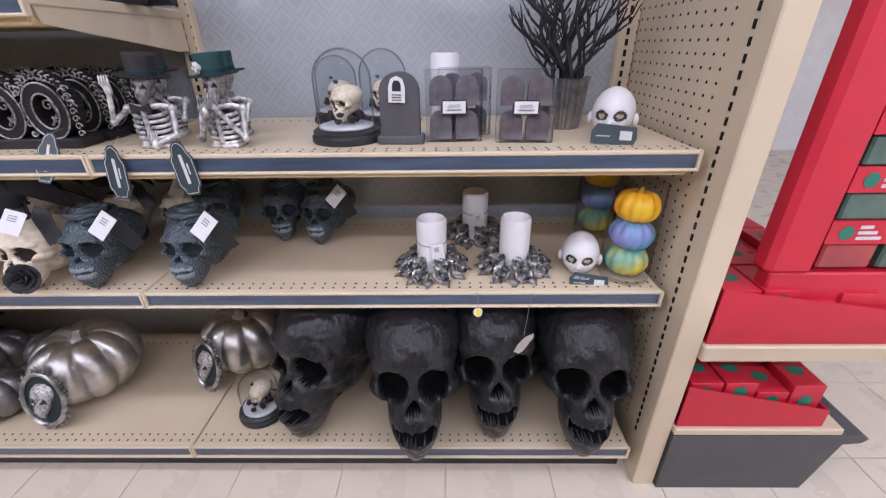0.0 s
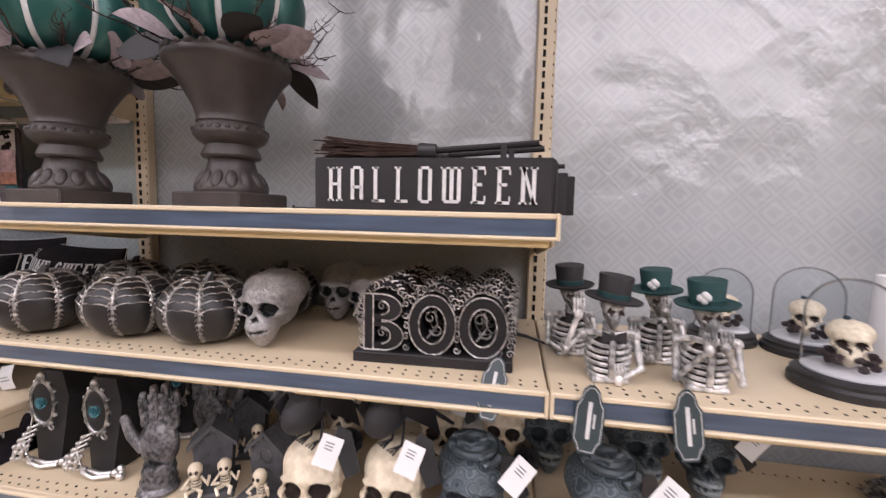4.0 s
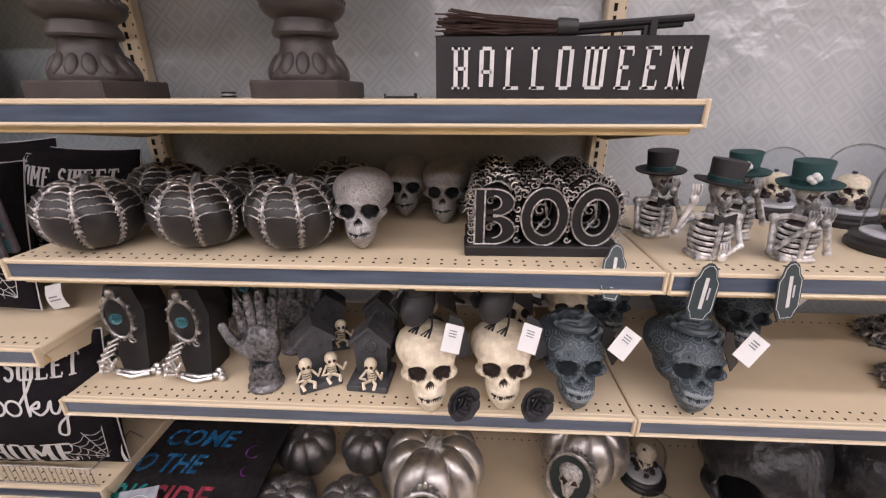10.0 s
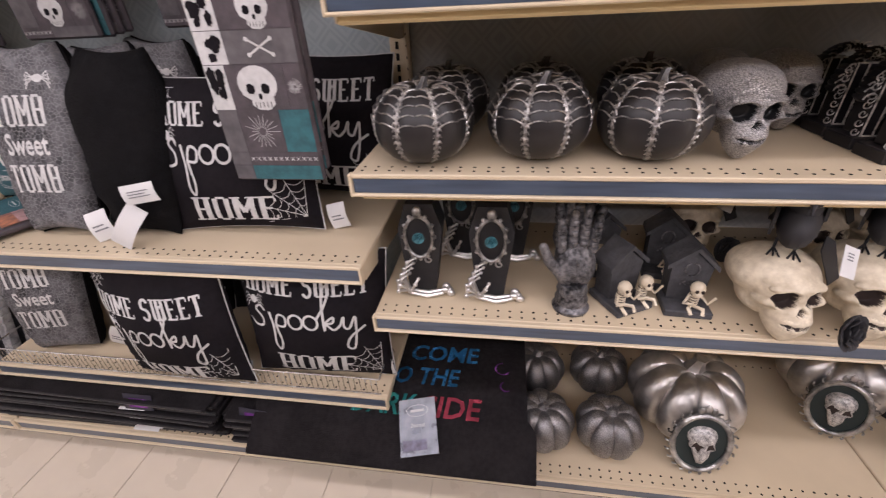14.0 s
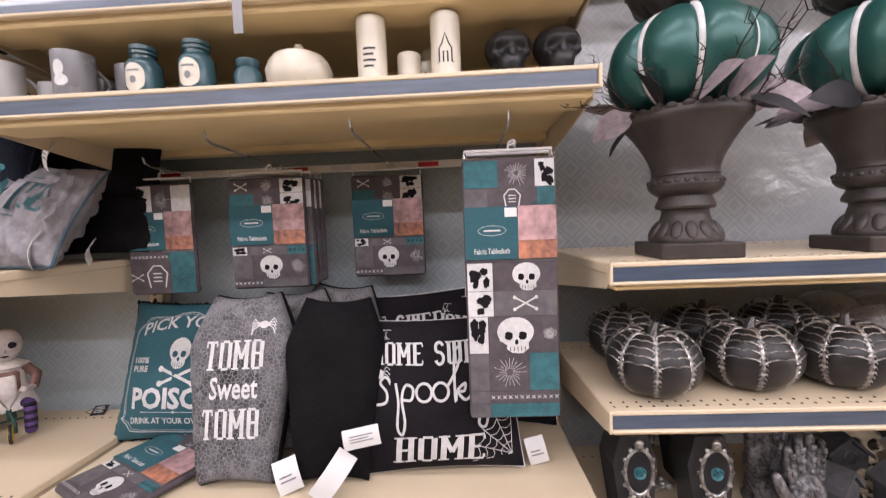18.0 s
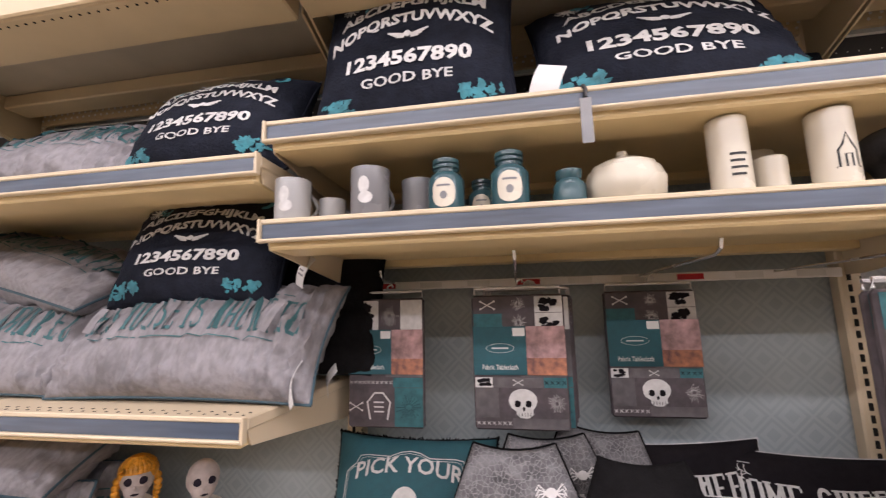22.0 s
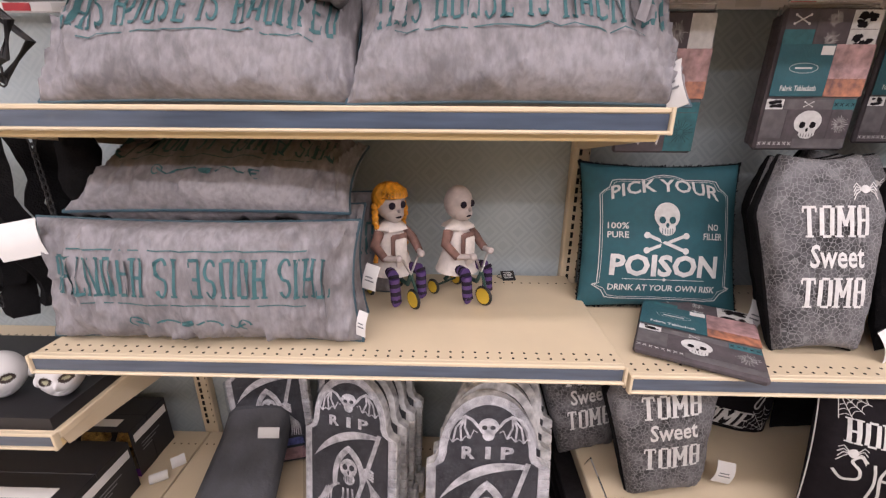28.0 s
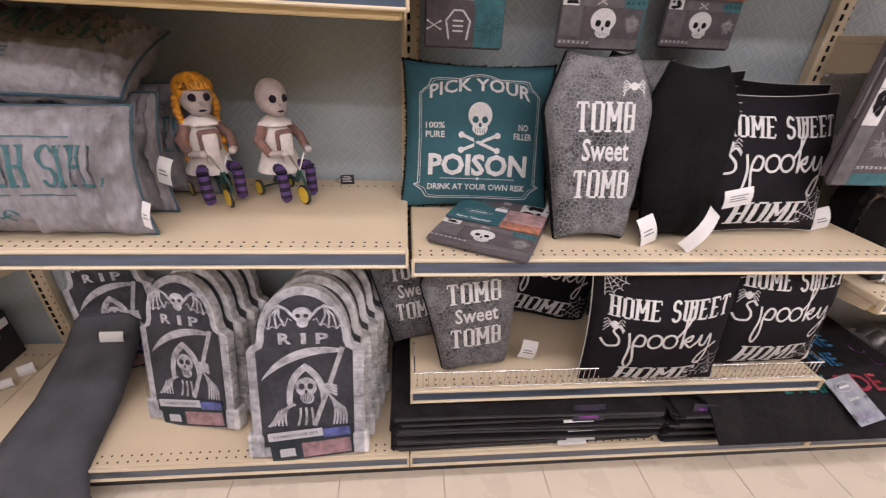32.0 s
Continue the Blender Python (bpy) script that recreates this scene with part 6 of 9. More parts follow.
def doll_head_mesh():
    """A bald white head facing -y, one piece; slot 1: dark eye rims, slot 2: pale eyes."""
    bm = bmesh.new()
    bmesh.ops.create_icosphere(bm, subdivisions=5, radius=1.0)
    kinds = {}
    for v in bm.verts:
        d = v.co.normalized()
        p = Vector((d.x * 0.048, d.y * 0.056, d.z * 0.058 + 0.066))
        if p.z < 0.064:
            k = (0.064 - p.z) / 0.056
            p.x *= 1 - 0.22 * k * k
            p.y = p.y * (1 - 0.14 * k) - 0.006 * k
        kinds[v.index] = 0
        if p.y < 0:
            for s in (-1, 1):
                q = math.hypot((p.x - s * 0.0195) / 0.0135, (p.z - 0.060 - s * 0.05 * (p.x - s * 0.0195)) / 0.0105)
                if q < 1.3:
                    p.y += 0.006 * max(0, 1.3 - q)
                    kinds[v.index] = 2 if q < 0.58 else (1 if q < 1.08 else 0)
            n = math.hypot(p.x / 0.007, (p.z - 0.041) / 0.013)
            if n < 1:
                p.y -= 0.011 * (1 - n)
            mth = math.hypot(p.x / 0.015, (p.z - 0.024) / 0.006)
            if mth < 1:
                p.y -= 0.004 * math.cos(mth * 3)
        v.co = p
    for f in bm.faces:
        f.smooth = True
        ks = [kinds[v.index] for v in f.verts]
        f.material_index = max(set(ks), key=ks.count)
    for s in (-1, 1):
        r = bmesh.ops.create_icosphere(bm, subdivisions=2, radius=1.0)
        for v in r["verts"]:
            v.co = Vector((v.co.x * 0.008 + s * 0.050, v.co.y * 0.011 + 0.004, v.co.z * 0.015 + 0.054))
            for f in v.link_faces:
                f.smooth = True
    me = bpy.data.meshes.new("doll_head")
    bm.to_mesh(me)
    bm.free()
    for m in (HEADWHITE, SOCKET, mat("pale_eye", (0.35, 0.34, 0.22), 0.3)):
        me.materials.append(m)
    lo = min(v.co.z for v in me.vertices)
    for v in me.vertices:
        v.co.z -= lo
    return me


head = doll_head_mesh()
place_mesh("doll_head", head, pose(1.08, 0.125, Z3, -7, 0, -27), "bald white doll head with dark-rimmed eyes on the shelf", "ornament", "white doll heads", (0.92, 0.92, 0.93))
place_mesh("doll_head", head, pose(1.045, 0.09, Z2, -8, 0, -20), "bald white doll head with dark-rimmed eyes on the shelf", "ornament", "white doll heads", (0.92, 0.92, 0.93))


def head_tag(x, y, z, rx, ry, rz, words):
    t = thing("hang_tag", "dark card tag with white print below a doll head", "tag", m=pose(x, y, z, rx, ry, rz))
    part("card", MB().plate([(-0.045, 0), (0.04, -0.004), (0.047, 0.012), (0.044, 0.035), (-0.035, 0.04), (-0.046, 0.025)], -0.0006, 0.0006), TAGDARK, t, smooth=0)
    q = MB().box(0.012, 0.036, -0.0013, -0.0008, 0.008, 0.026)
    if words:
        write(q, "LED Décor", -0.018, 0.027, 0.038, 0.007, y=-0.0012)
    q.box(-0.036, -0.008, -0.0013, -0.0008, 0.014, 0.016)
    part("print", q, PRINT, t, smooth=0)


head_tag(1.055, 0.03, Z2 - 0.012, -22, 4, -4, True)
head_tag(1.065, 0.062, Z3 + 0.002, -12, 2, -6, False)


def stacked_pumpkins(x, y):
    t = thing("pumpkin_tube", "clear tube of three stacked bright ombre pumpkins", "pumpkin", "pumpkin tubes", pose(x, y, Z2) @ Matrix.Scale(1.25, 4))
    cols = (("teal_yellow", (0.78, 0.58, 0.02), (0.03, 0.36, 0.36)), ("blue_violet", (0.08, 0.38, 0.55), (0.30, 0.28, 0.55)), ("orange_yellow", (0.92, 0.24, 0.005), (0.92, 0.62, 0.02)))
    for k, (nm, a, b) in enumerate(cols):
        mm = mat(nm, a, 0.4, var=0.1, scale=16, dark=b)
        part("pumpkin", pumpkin_mesh("pumpkin", [mm], 0.041, 0.062, 10, 0.12, 60, 16), None, t, nm.replace("_", " and ") + " pumpkin", pose(0, 0, 0.003 + 0.055 * k, 4 * k - 3, 3, 50 * k))
    part("stem", stem_mesh("stem", mat_yellowstem, 0.005, 0.016), None, t, "", pose(0, 0, 0.165))
    g = part("tube", MB().lathe([(0.0465, 0.0), (0.0465, 0.19), (0.0, 0.19)], 28), FILM, t, "clear plastic tube", smooth=40)
    g.visible_shadow = False


mat_yellowstem = mat("yellow_stem", (0.6, 0.45, 0.08), 0.5)
stacked_pumpkins(1.155, 0.085)
stacked_pumpkins(1.165, 0.345)


def branch_vase():
    t = thing("branch_vase", "silver fluted vase of bare black branches", "vase", m=pose(1.005, 0.275, Z3))
    FLUTE = mat("fluted_silver", (0.24, 0.235, 0.24), 0.3, 0.8, var=0.4, scale=40)
    part("vase", MB().lathe([(0.0, 0.0), (0.046, 0.0), (0.05, 0.03), (0.058, 0.115), (0.062, 0.118), (0.055, 0.112), (0.0, 0.09)], 72, shape=lambda a, k: 1 + (0.05 if int(a / (2 * math.pi) * 36 + 0.5) % 2 else -0.02)), FLUTE, t, "fluted silver pot", smooth=20)
    rnd = random.Random(4)
    for k in range(15):
        b = MB()
        a = k * 2.4 + rnd.uniform(-0.3, 0.3)
        spread = rnd.uniform(0.05, 0.17) if k > 4 else rnd.uniform(0.0, 0.05)
        top = rnd.uniform(0.24, 0.40) if k > 4 else rnd.uniform(0.42, 0.56)
        pts = []
        for i in range(9):
            u = i / 8
            pts.append((0.02 * math.cos(a) + spread * u ** 1.2 * math.cos(a) + 0.012 * math.sin(i * 1.4 + k), (0.02 * math.sin(a) + spread * u ** 1.2 * math.sin(a)) * 0.6 + 0.010 * math.cos(i * 1.7 + k), 0.1 + (top - 0.1) * u))
        b.tube(pts, 0.0055, 6, r1=0.002)
        for j in range(2, 8):
            for s in range(2):
                p = Vector(pts[j])
                da = a + rnd.uniform(-1.6, 1.6)
                l = rnd.uniform(0.03, 0.075)
                q1 = p + Vector((math.cos(da) * l * 0.6, math.sin(da) * l * 0.3, l * 0.45))
                q2 = q1 + Vector((math.cos(da + 0.4) * l * 0.35, 0.1 * l, l * 0.6))
                b.tube([p, q1, q2], 0.003, 5, r1=0.0012)
        part("branch", b, ROSE, t, "black twisted branch")


branch_vase()
tag = thing("hanging_label", "yellow and white round label on a thin cord", "tag", m=pose(0.79, -0.006, 0.545))
part("cord", MB().tube([(0, 0, 0.02), (0.001, 0.0, 0.05), (-0.004, 0.006, 0.064)], 0.0008, 4), INK, tag)
part("disc", MB().lathe([(0, 0), (0.011, 0), (0.011, 0.004), (0, 0.005)], 20, M=pose(0, 0, 0.012, 70, 0, 20)), PAPER, tag)
part("sticker", MB().lathe([(0, 0.0052), (0.008, 0.0052), (0, 0.006)], 16, M=pose(0, 0, 0.012, 70, 0, 20)), mat("yellow_print", (0.75, 0.6, 0.05), 0.5), tag)
tag = thing("hanging_label", "silver foil tag twisting on a long cord", "tag", m=pose(0.905, -0.008, 0.44))
part("cord", MB().tube([(0, 0, 0.05), (0.004, 0.001, 0.11), (0.01, 0.006, 0.168)], 0.0008, 4), INK, tag)
part("foil", MB().plate([(-0.03, -0.022), (0.0, 0.0), (0.024, 0.045), (0.022, 0.055), (0.004, 0.045), (-0.014, 0.022)], -0.001, 0.002), STEEL, tag)
tag_thing("price_card", "white paper price card on a black skull", 0.04, 0.04, pose(0.856, 0.01, 0.17, -35, 0, 0), 0.0, 3)

# ---- coffins, hands and little graveyards ----
AGED = mat("aged_bronze_black", (0.15, 0.145, 0.15), 0.42, 0.45, var=0.6, scale=140, dark=(0.015, 0.015, 0.016), bump=0.5, bscale=90)
TEALROSE = mat("teal_rose", (0.045, 0.16, 0.19), 0.5, var=0.3, scale=80)


def spiral(mb, cx, cz, r, a0, turns, y, rad=0.0025, sgn=1, mi=0):
    n = int(14 * turns) + 4
    mb.tube([(cx + r * (1 - 0.8 * i / n) * math.cos(a0 + sgn * turns * 2 * math.pi * i / n), y, cz + r * (1 - 0.8 * i / n) * math.sin(a0 + sgn * turns * 2 * math.pi * i / n)) for i in range(n + 1)], rad, 5, mi, r1=rad * 0.6)


def hand_bones(mb, side=1):
    """A skeletal hand gripping from the side, with its forearm along the foot."""
    for k in range(5):
        a = Vector((-0.018, -0.040 - 0.003 * k, 0.014 + 0.003 * k))
        b = Vector((-0.040 + 0.003 * k, -0.056 + 0.004 * k, 0.022 + 0.011 * k))
        c = Vector((-0.040 + 0.006 * k, -0.052 + 0.005 * k, 0.044 + 0.011 * k))
        d = Vector((-0.018 + 0.004 * k, -0.040 + 0.003 * k, 0.054 + 0.010 * k))
        if k == 4:
            b, c, d = Vector((-0.012, -0.062, 0.03)), Vector((-0.004, -0.066, 0.045)), Vector((0.002, -0.06, 0.055))
        for p, q, r in ((a, b, 0.0036), (b, c, 0.0032), (c, d, 0.0028)):
            mb.tube([p, p.lerp(q, 0.5), q], r, 7, r1=r * 0.8)
        for p, r in ((b, 0.0052), (c, 0.0046), (d, 0.0036)):
            mb.ball(p, r, 8, 6)
    for e in (-1, 1):
        mb.tube([(-0.016, -0.043 + 0.004 * e, 0.012), (0.016, -0.046 + 0.006 * e, 0.008), (0.046, -0.040 + 0.004 * e, 0.011)], 0.0045, 7)
    for q in ((0.050, -0.038, 0.013), (0.058, -0.033, 0.010), (0.052, -0.028, 0.016), (0.062, -0.040, 0.008), (-0.018, -0.042, 0.013)):
        mb.ball(q, (0.0085, 0.007, 0.0075), 9, 7)


def coffin_frame(x, y, rz, k=1.0):
    t = thing("coffin_box", "black coffin trinket box with teal rose frame and skeletal grip", "ornament", "coffin boxes", pose(x, y, Z2, 0, 0, rz) @ Matrix.Scale(k, 4))
    o = [(-0.026, 0), (0.026, 0), (0.042, 0.135), (0.026, 0.185), (-0.026, 0.185), (-0.042, 0.135)]
    part("coffin", MB().plate(o, -0.02, 0.045, M=pose(0, 0, 0, -4, 0, 0)), BLACK, t, smooth=15)
    f = MB()
    f.tube([(0.026 * math.cos(i * math.pi / 16), -0.026, 0.128 + 0.043 * math.sin(i * math.pi / 16)) for i in range(33)], 0.0035, 7)
    for i in range(12):
        a = i * math.pi / 6
        f.ball((0.03 * math.cos(a), -0.025, 0.128 + 0.048 * math.sin(a)), 0.004, 7, 5)
    f.ball((0, -0.026, 0.18), (0.009, 0.007, 0.011), 9, 7)
    for s in (-1, 1):
        spiral(f, s * 0.016, 0.078, 0.009, math.pi / 2, 1.1, -0.025, 0.0022, s)
    part("frame", f, ROSEMETAL, t, "antique silver scrolled oval frame")
    r = MB()
    rose(r, (0, 0, 0), 0.0145, n=12, seed=2)
    r.ball((0, 0, 0), (0.010, 0.010, 0.004), 10, 6)
    part("rose", r, TEALROSE, t, "teal rose cameo", pose(0, -0.026, 0.128, 90, 0, 0), smooth=25)
    h = MB()
    hand_bones(h)
    part("skeleton_grip", h, SILVER, t, "silver skeleton fingers", pose(-0.004, 0.004, 0) @ Matrix.Scale(0.98, 4))


for x, y, rz in ((-1.125, 0.125, 3), (-0.968, 0.118, 0), (-1.05, 0.29, 4), (-0.92, 0.29, 0)):
    coffin_frame(x, y, rz, 1.16)


def palm_hand_mesh():
    """A raised palmistry hand on a cuffed wrist, one piece."""
    mb = MB()
    mb.lathe([(0, 0), (0.033, 0.0), (0.035, 0.006), (0.029, 0.014), (0.031, 0.022), (0.027, 0.03), (0.029, 0.04), (0.025, 0.052), (0.0, 0.056)], 22)
    mb.ball((0, 0, 0.085), (0.038, 0.021, 0.045), 18, 12)
    for k, (x, l) in enumerate(((-0.026, 0.052), (-0.009, 0.066), (0.009, 0.07), (0.026, 0.06))):
        base = Vector((x, 0.002, 0.115))
        tip = base + Vector((x * 0.25, -0.004, l))
        mb.tube([base, base.lerp(tip, 0.4), base.lerp(tip, 0.75), tip], 0.0105, 10, r1=0.0075)
        for u in (0.1, 0.4, 0.7):
            p = base.lerp(tip, u)
            mb.lathe([(0.0118 - 0.002 * u, -0.0015), (0.0118 - 0.002 * u, 0.0015)], 12, M=Matrix.Translation(p))
            mb.box(p.x - 0.005, p.x + 0.005, p.y - 0.0125, p.y - 0.009, p.z + 0.005, p.z + 0.014, c=0.001)
        mb.ball(tip, (0.0078, 0.0078, 0.009), 9, 7)
    mb.tube([(-0.026, -0.004, 0.075), (-0.05, -0.008, 0.10), (-0.062, -0.01, 0.128)], 0.012, 10, r1=0.008)
    mb.ball((-0.062, -0.01, 0.128), 0.008, 8, 6)
    for a in range(0, 360, 20):
        q = radians(a)
        mb.tube([(0.010 * math.cos(q), -0.0222, 0.088 + 0.010 * math.sin(q)), (0.019 * math.cos(q), -0.0195, 0.088 + 0.019 * math.sin(q))], 0.0009, 4)
    return mb.mesh("palm_hand", [AGED], 50)


palm = palm_hand_mesh()
place_mesh("palm_hand", palm, pose(-0.795, 0.07, Z2, -4, 0, 6), "aged black and silver palmistry hand standing upright", "ornament", "palmistry hands", (1.12, 1.15, 1.2))
place_mesh("palm_hand", palm, pose(-0.785, 0.215, Z2, 0, 0, 188), "aged black and silver palmistry hand standing upright", "ornament", "palmistry hands", (1.15, 1.15, 1.2))


def graveyard(x, y, rz, two):
    t = thing("graveyard_ornament", "dark little tomb with ivory baby skeletons sitting before it", "ornament", "graveyard ornaments", pose(x, y, Z2, 0, 0, rz) @ Matrix.Scale(1.14, 4))
    part("plinth", MB().box(-0.04, 0.04, -0.04, 0.045, 0, 0.014, c=0.002), STONEDARK, t)
    o = [(-0.03, 0.014), (0.03, 0.014), (0.034, 0.085), (0.0, 0.115), (-0.034, 0.085)]
    part("tomb", MB().plate(o, 0.0, 0.04), STONEDARK, t, smooth=15)
    part("tomb_roof", MB().plate([(-0.042, 0.08), (0.0, 0.118), (0.042, 0.08), (0.042, 0.089), (0, 0.127), (-0.042, 0.089)], -0.006, 0.046), STONEDARK, t, smooth=15)
    if not two:
        q = MB().tube([(0.012 * math.cos(i * 0.5), -0.001, 0.08 + 0.014 * math.sin(i * 0.5)) for i in range(14)], 0.0015, 5)
        write(q, "RIP", 0, 0.052, 0.03, 0.012, y=-0.0015)
        part("tracery", q, AGED, t)
    for s in ((-1, 1) if two else (0.3,)):
        b = MB()
        cx = s * 0.024
        b.ball((cx, -0.026, 0.058), (0.0125, 0.0125, 0.013), 12, 9)
        b.ball((cx, -0.034, 0.050), (0.008, 0.006, 0.007), 8, 6)
        b.tube([(cx, -0.022, 0.046), (cx, -0.02, 0.018)], 0.0075, 8)
        b.tube([(cx - 0.009, -0.024, 0.042), (cx - 0.02, -0.036, 0.03), (cx - 0.006, -0.044, 0.036)], 0.0026, 5)
        b.tube([(cx + 0.009, -0.024, 0.042), (cx + 0.021, -0.032, 0.03), (cx + 0.026, -0.04, 0.05)], 0.0026, 5)
        b.tube([(cx, -0.022, 0.018), (cx - 0.012, -0.042, 0.024), (cx - 0.008, -0.05, 0.016)], 0.0034, 5)
        b.tube([(cx, -0.022, 0.018), (cx + 0.012, -0.042, 0.024), (cx + 0.010, -0.05, 0.016)], 0.0034, 5)
        for e in (-1, 1):
            b.ball((cx + e * 0.0045, -0.0372, 0.0575), (0.0032, 0.0026, 0.0036), 7, 5, 1)
        for e in range(4):
            b.lathe([(0.0088, -0.001), (0.0094, 0.0), (0.0088, 0.001)], 12, 0, Matrix.Translation((cx, -0.0215, 0.024 + 0.0055 * e)))
            b.lathe([(0.0080, -0.0008), (0.0080, 0.0008)], 10, 1, Matrix.Translation((cx, -0.0212, 0.0267 + 0.0055 * e)))
        part("baby_skeleton", b, [IVORY, SOCKET], t, "small ivory skeleton figure")


graveyard(-0.685, 0.098, 28, True)
graveyard(-0.56, 0.098, -4, False)
graveyard(-0.565, 0.23, -8, False)
graveyard(-0.70, 0.24, 20, True)

# ---- BOO letter blocks ----
LETTERBLACK = mat("letter_black", (0.016, 0.014, 0.015), 0.5, var=0.3)
SCROLL = mat("rubbed_silver_scroll", (0.44, 0.42, 0.40), 0.4, 0.5, var=0.5, scale=120, dark=(0.08, 0.075, 0.07))


def boo_meshes():
    body, trimm = MB(), MB()

    def ring(cx, rx, rz, cz, w, y0, y1):
        n = 36
        for i in range(n):
            a, b = 2 * math.pi * i / n, 2 * math.pi * (i + 1) / n
            o = [(cx + rx * math.cos(a), cz + rz * math.sin(a)), (cx + rx * math.cos(b), cz + rz * math.sin(b)), (cx + (rx - w) * math.cos(b), cz + (rz - w * 1.1) * math.sin(b)), (cx + (rx - w) * math.cos(a), cz + (rz - w * 1.1) * math.sin(a))]
            body.plate(o[::-1], y0, y1)
        for q in (0.0, w):
            trimm.tube([(cx + (rx - q) * math.cos(2 * math.pi * i / 32), y0 - 0.001, cz + (rz - q * 1.1) * math.sin(2 * math.pi * i / 32)) for i in range(33)], 0.0018, 5)

    for cx in (0.0, 0.093):
        ring(cx, 0.044, 0.056, 0.075, 0.019, -0.022, 0.022)
        spiral(trimm, cx - 0.006, 0.085, 0.013, 0, 1.2, -0.006, 0.0024)
        spiral(trimm, cx + 0.006, 0.062, 0.013, math.pi, 1.2, -0.006, 0.0024)
        trimm.tube([(cx - 0.012, -0.006, 0.045), (cx + 0.008, -0.006, 0.07), (cx + 0.002, -0.006, 0.10)], 0.0026, 5)
    ox = -0.096
    body.box(ox - 0.034, ox - 0.016, -0.022, 0.022, 0.022, 0.128, c=0.001)
    for cz, r in ((0.102, 0.026), (0.05, 0.029)):
        n = 16
        for i in range(n):
            a, b = -math.pi / 2 + math.pi * i / n, -math.pi / 2 + math.pi * (i + 1) / n
            o = [(ox + (r + 0.006) * math.cos(a) * 1.2, cz + r * math.sin(a)), (ox + (r + 0.006) * math.cos(b) * 1.2, cz + r * math.sin(b)), (ox + (r - 0.010) * math.cos(b) * 0.9, cz + (r - 0.013) * math.sin(b)), (ox + (r - 0.010) * math.cos(a) * 0.9, cz + (r - 0.013) * math.sin(a))]
            body.plate(o[::-1], -0.022, 0.022)
        body.box(ox - 0.018, ox + 0.002, -0.022, 0.022, cz + r - 0.013, cz + r)
        body.box(ox - 0.018, ox + 0.002, -0.022, 0.022, cz - r, cz - r + 0.013)
        trimm.tube([(ox + (r + 0.006) * math.cos(-1.57 + 3.14 * i / 14) * 1.2, -0.023, cz + r * math.sin(-1.57 + 3.14 * i / 14)) for i in range(15)], 0.0017, 5)
        trimm.tube([(ox + (r - 0.010) * math.cos(-1.57 + 3.14 * i / 14) * 0.9, -0.023, cz + (r - 0.013) * math.sin(-1.57 + 3.14 * i / 14)) for i in range(15)], 0.0015, 5)
        spiral(trimm, ox - 0.004, cz, 0.009, 0.5, 1.2, -0.008, 0.002)
    for q in (0.034, 0.016):
        trimm.tube([(ox - q, -0.023, 0.022), (ox - q, -0.023, 0.128)], 0.0017, 5)
    for q in (0.0215, 0.128):
        trimm.tube([(ox - 0.036, -0.023, q), (ox + 0.002, -0.023, q)], 0.0017, 5)
    rnd = random.Random(8)
    for i in range(64):
        a = math.pi * (i / 63)
        for cx, rx, rz in ((-0.09, 0.05, 0.064), (0.0, 0.047, 0.062), (0.093, 0.05, 0.062)):
            if i % 3:
                continue
            px, pz = cx + rx * math.cos(a), 0.082 + rz * math.sin(a)
            if abs(px) > 0.135 or pz > 0.11:
                spiral(trimm, px, pz, rnd.uniform(0.007, 0.012), a, 1.1, -0.016 + rnd.uniform(-0.006, 0.006), 0.0015, 1 if px > cx else -1)
                body.ball((px, 0, pz), (0.007, 0.02, 0.007), 7, 5)
    for s in (-1, 1):
        for k in range(7):
            spiral(trimm, s * 0.143 + (0 if s > 0 else 0.006), 0.028 + 0.015 * k, 0.008, 0, 1.1, -0.016, 0.0015, s)
    for k in range(5):
        for cx in (-0.05, 0.046):
            spiral(trimm, cx, 0.03 + 0.02 * k, 0.007, k, 1.1, -0.02, 0.0019, 1 if k % 2 else -1)
            body.ball((cx, 0, 0.03 + 0.02 * k), (0.008, 0.018, 0.012), 7, 5)
    return body.mesh("letter", [LETTERBLACK], 40), trimm.mesh("scrollwork", [SCROLL], 60)


boo_body, boo_trim = boo_meshes()
for k, (x, y, rz) in enumerate(((-0.207, 0.10, 1), (-0.205, 0.18, 1.5), (-0.20, 0.26, 1), (-0.197, 0.34, 2))):
    t = thing("word_sign", "black BOO letters edged with silver scrollwork on a plinth", "sign", "letter signs", pose(x, y, Z3, 0, 0, rz))
    part("plinth", MB().box(-0.148, 0.148, -0.034, 0.034, 0, 0.02, c=0.002), LETTERBLACK, t, "black plinth")
    part("letter", boo_body, None, t, "black pierced letters")
    part("scrollwork", boo_trim, None, t, "rubbed silver scrollwork")
part_tail = thing("ornament_tail", "curved dark metal hook lying behind the letters", "ornament", m=pose(-0.03, 0.25, Z3 + 0.004))
part("hook", MB().tube([(-0.05, 0.0, 0.02), (0.0, 0.0, 0.012), (0.05, -0.02, 0.002)], 0.005, 7, r1=0.002), BLACK, part_tail)

# ---- HALLOWEEN signs with brooms ----
TWIG = mat("dark_twig", (0.045, 0.03, 0.025), 0.8, var=0.4, scale=60)


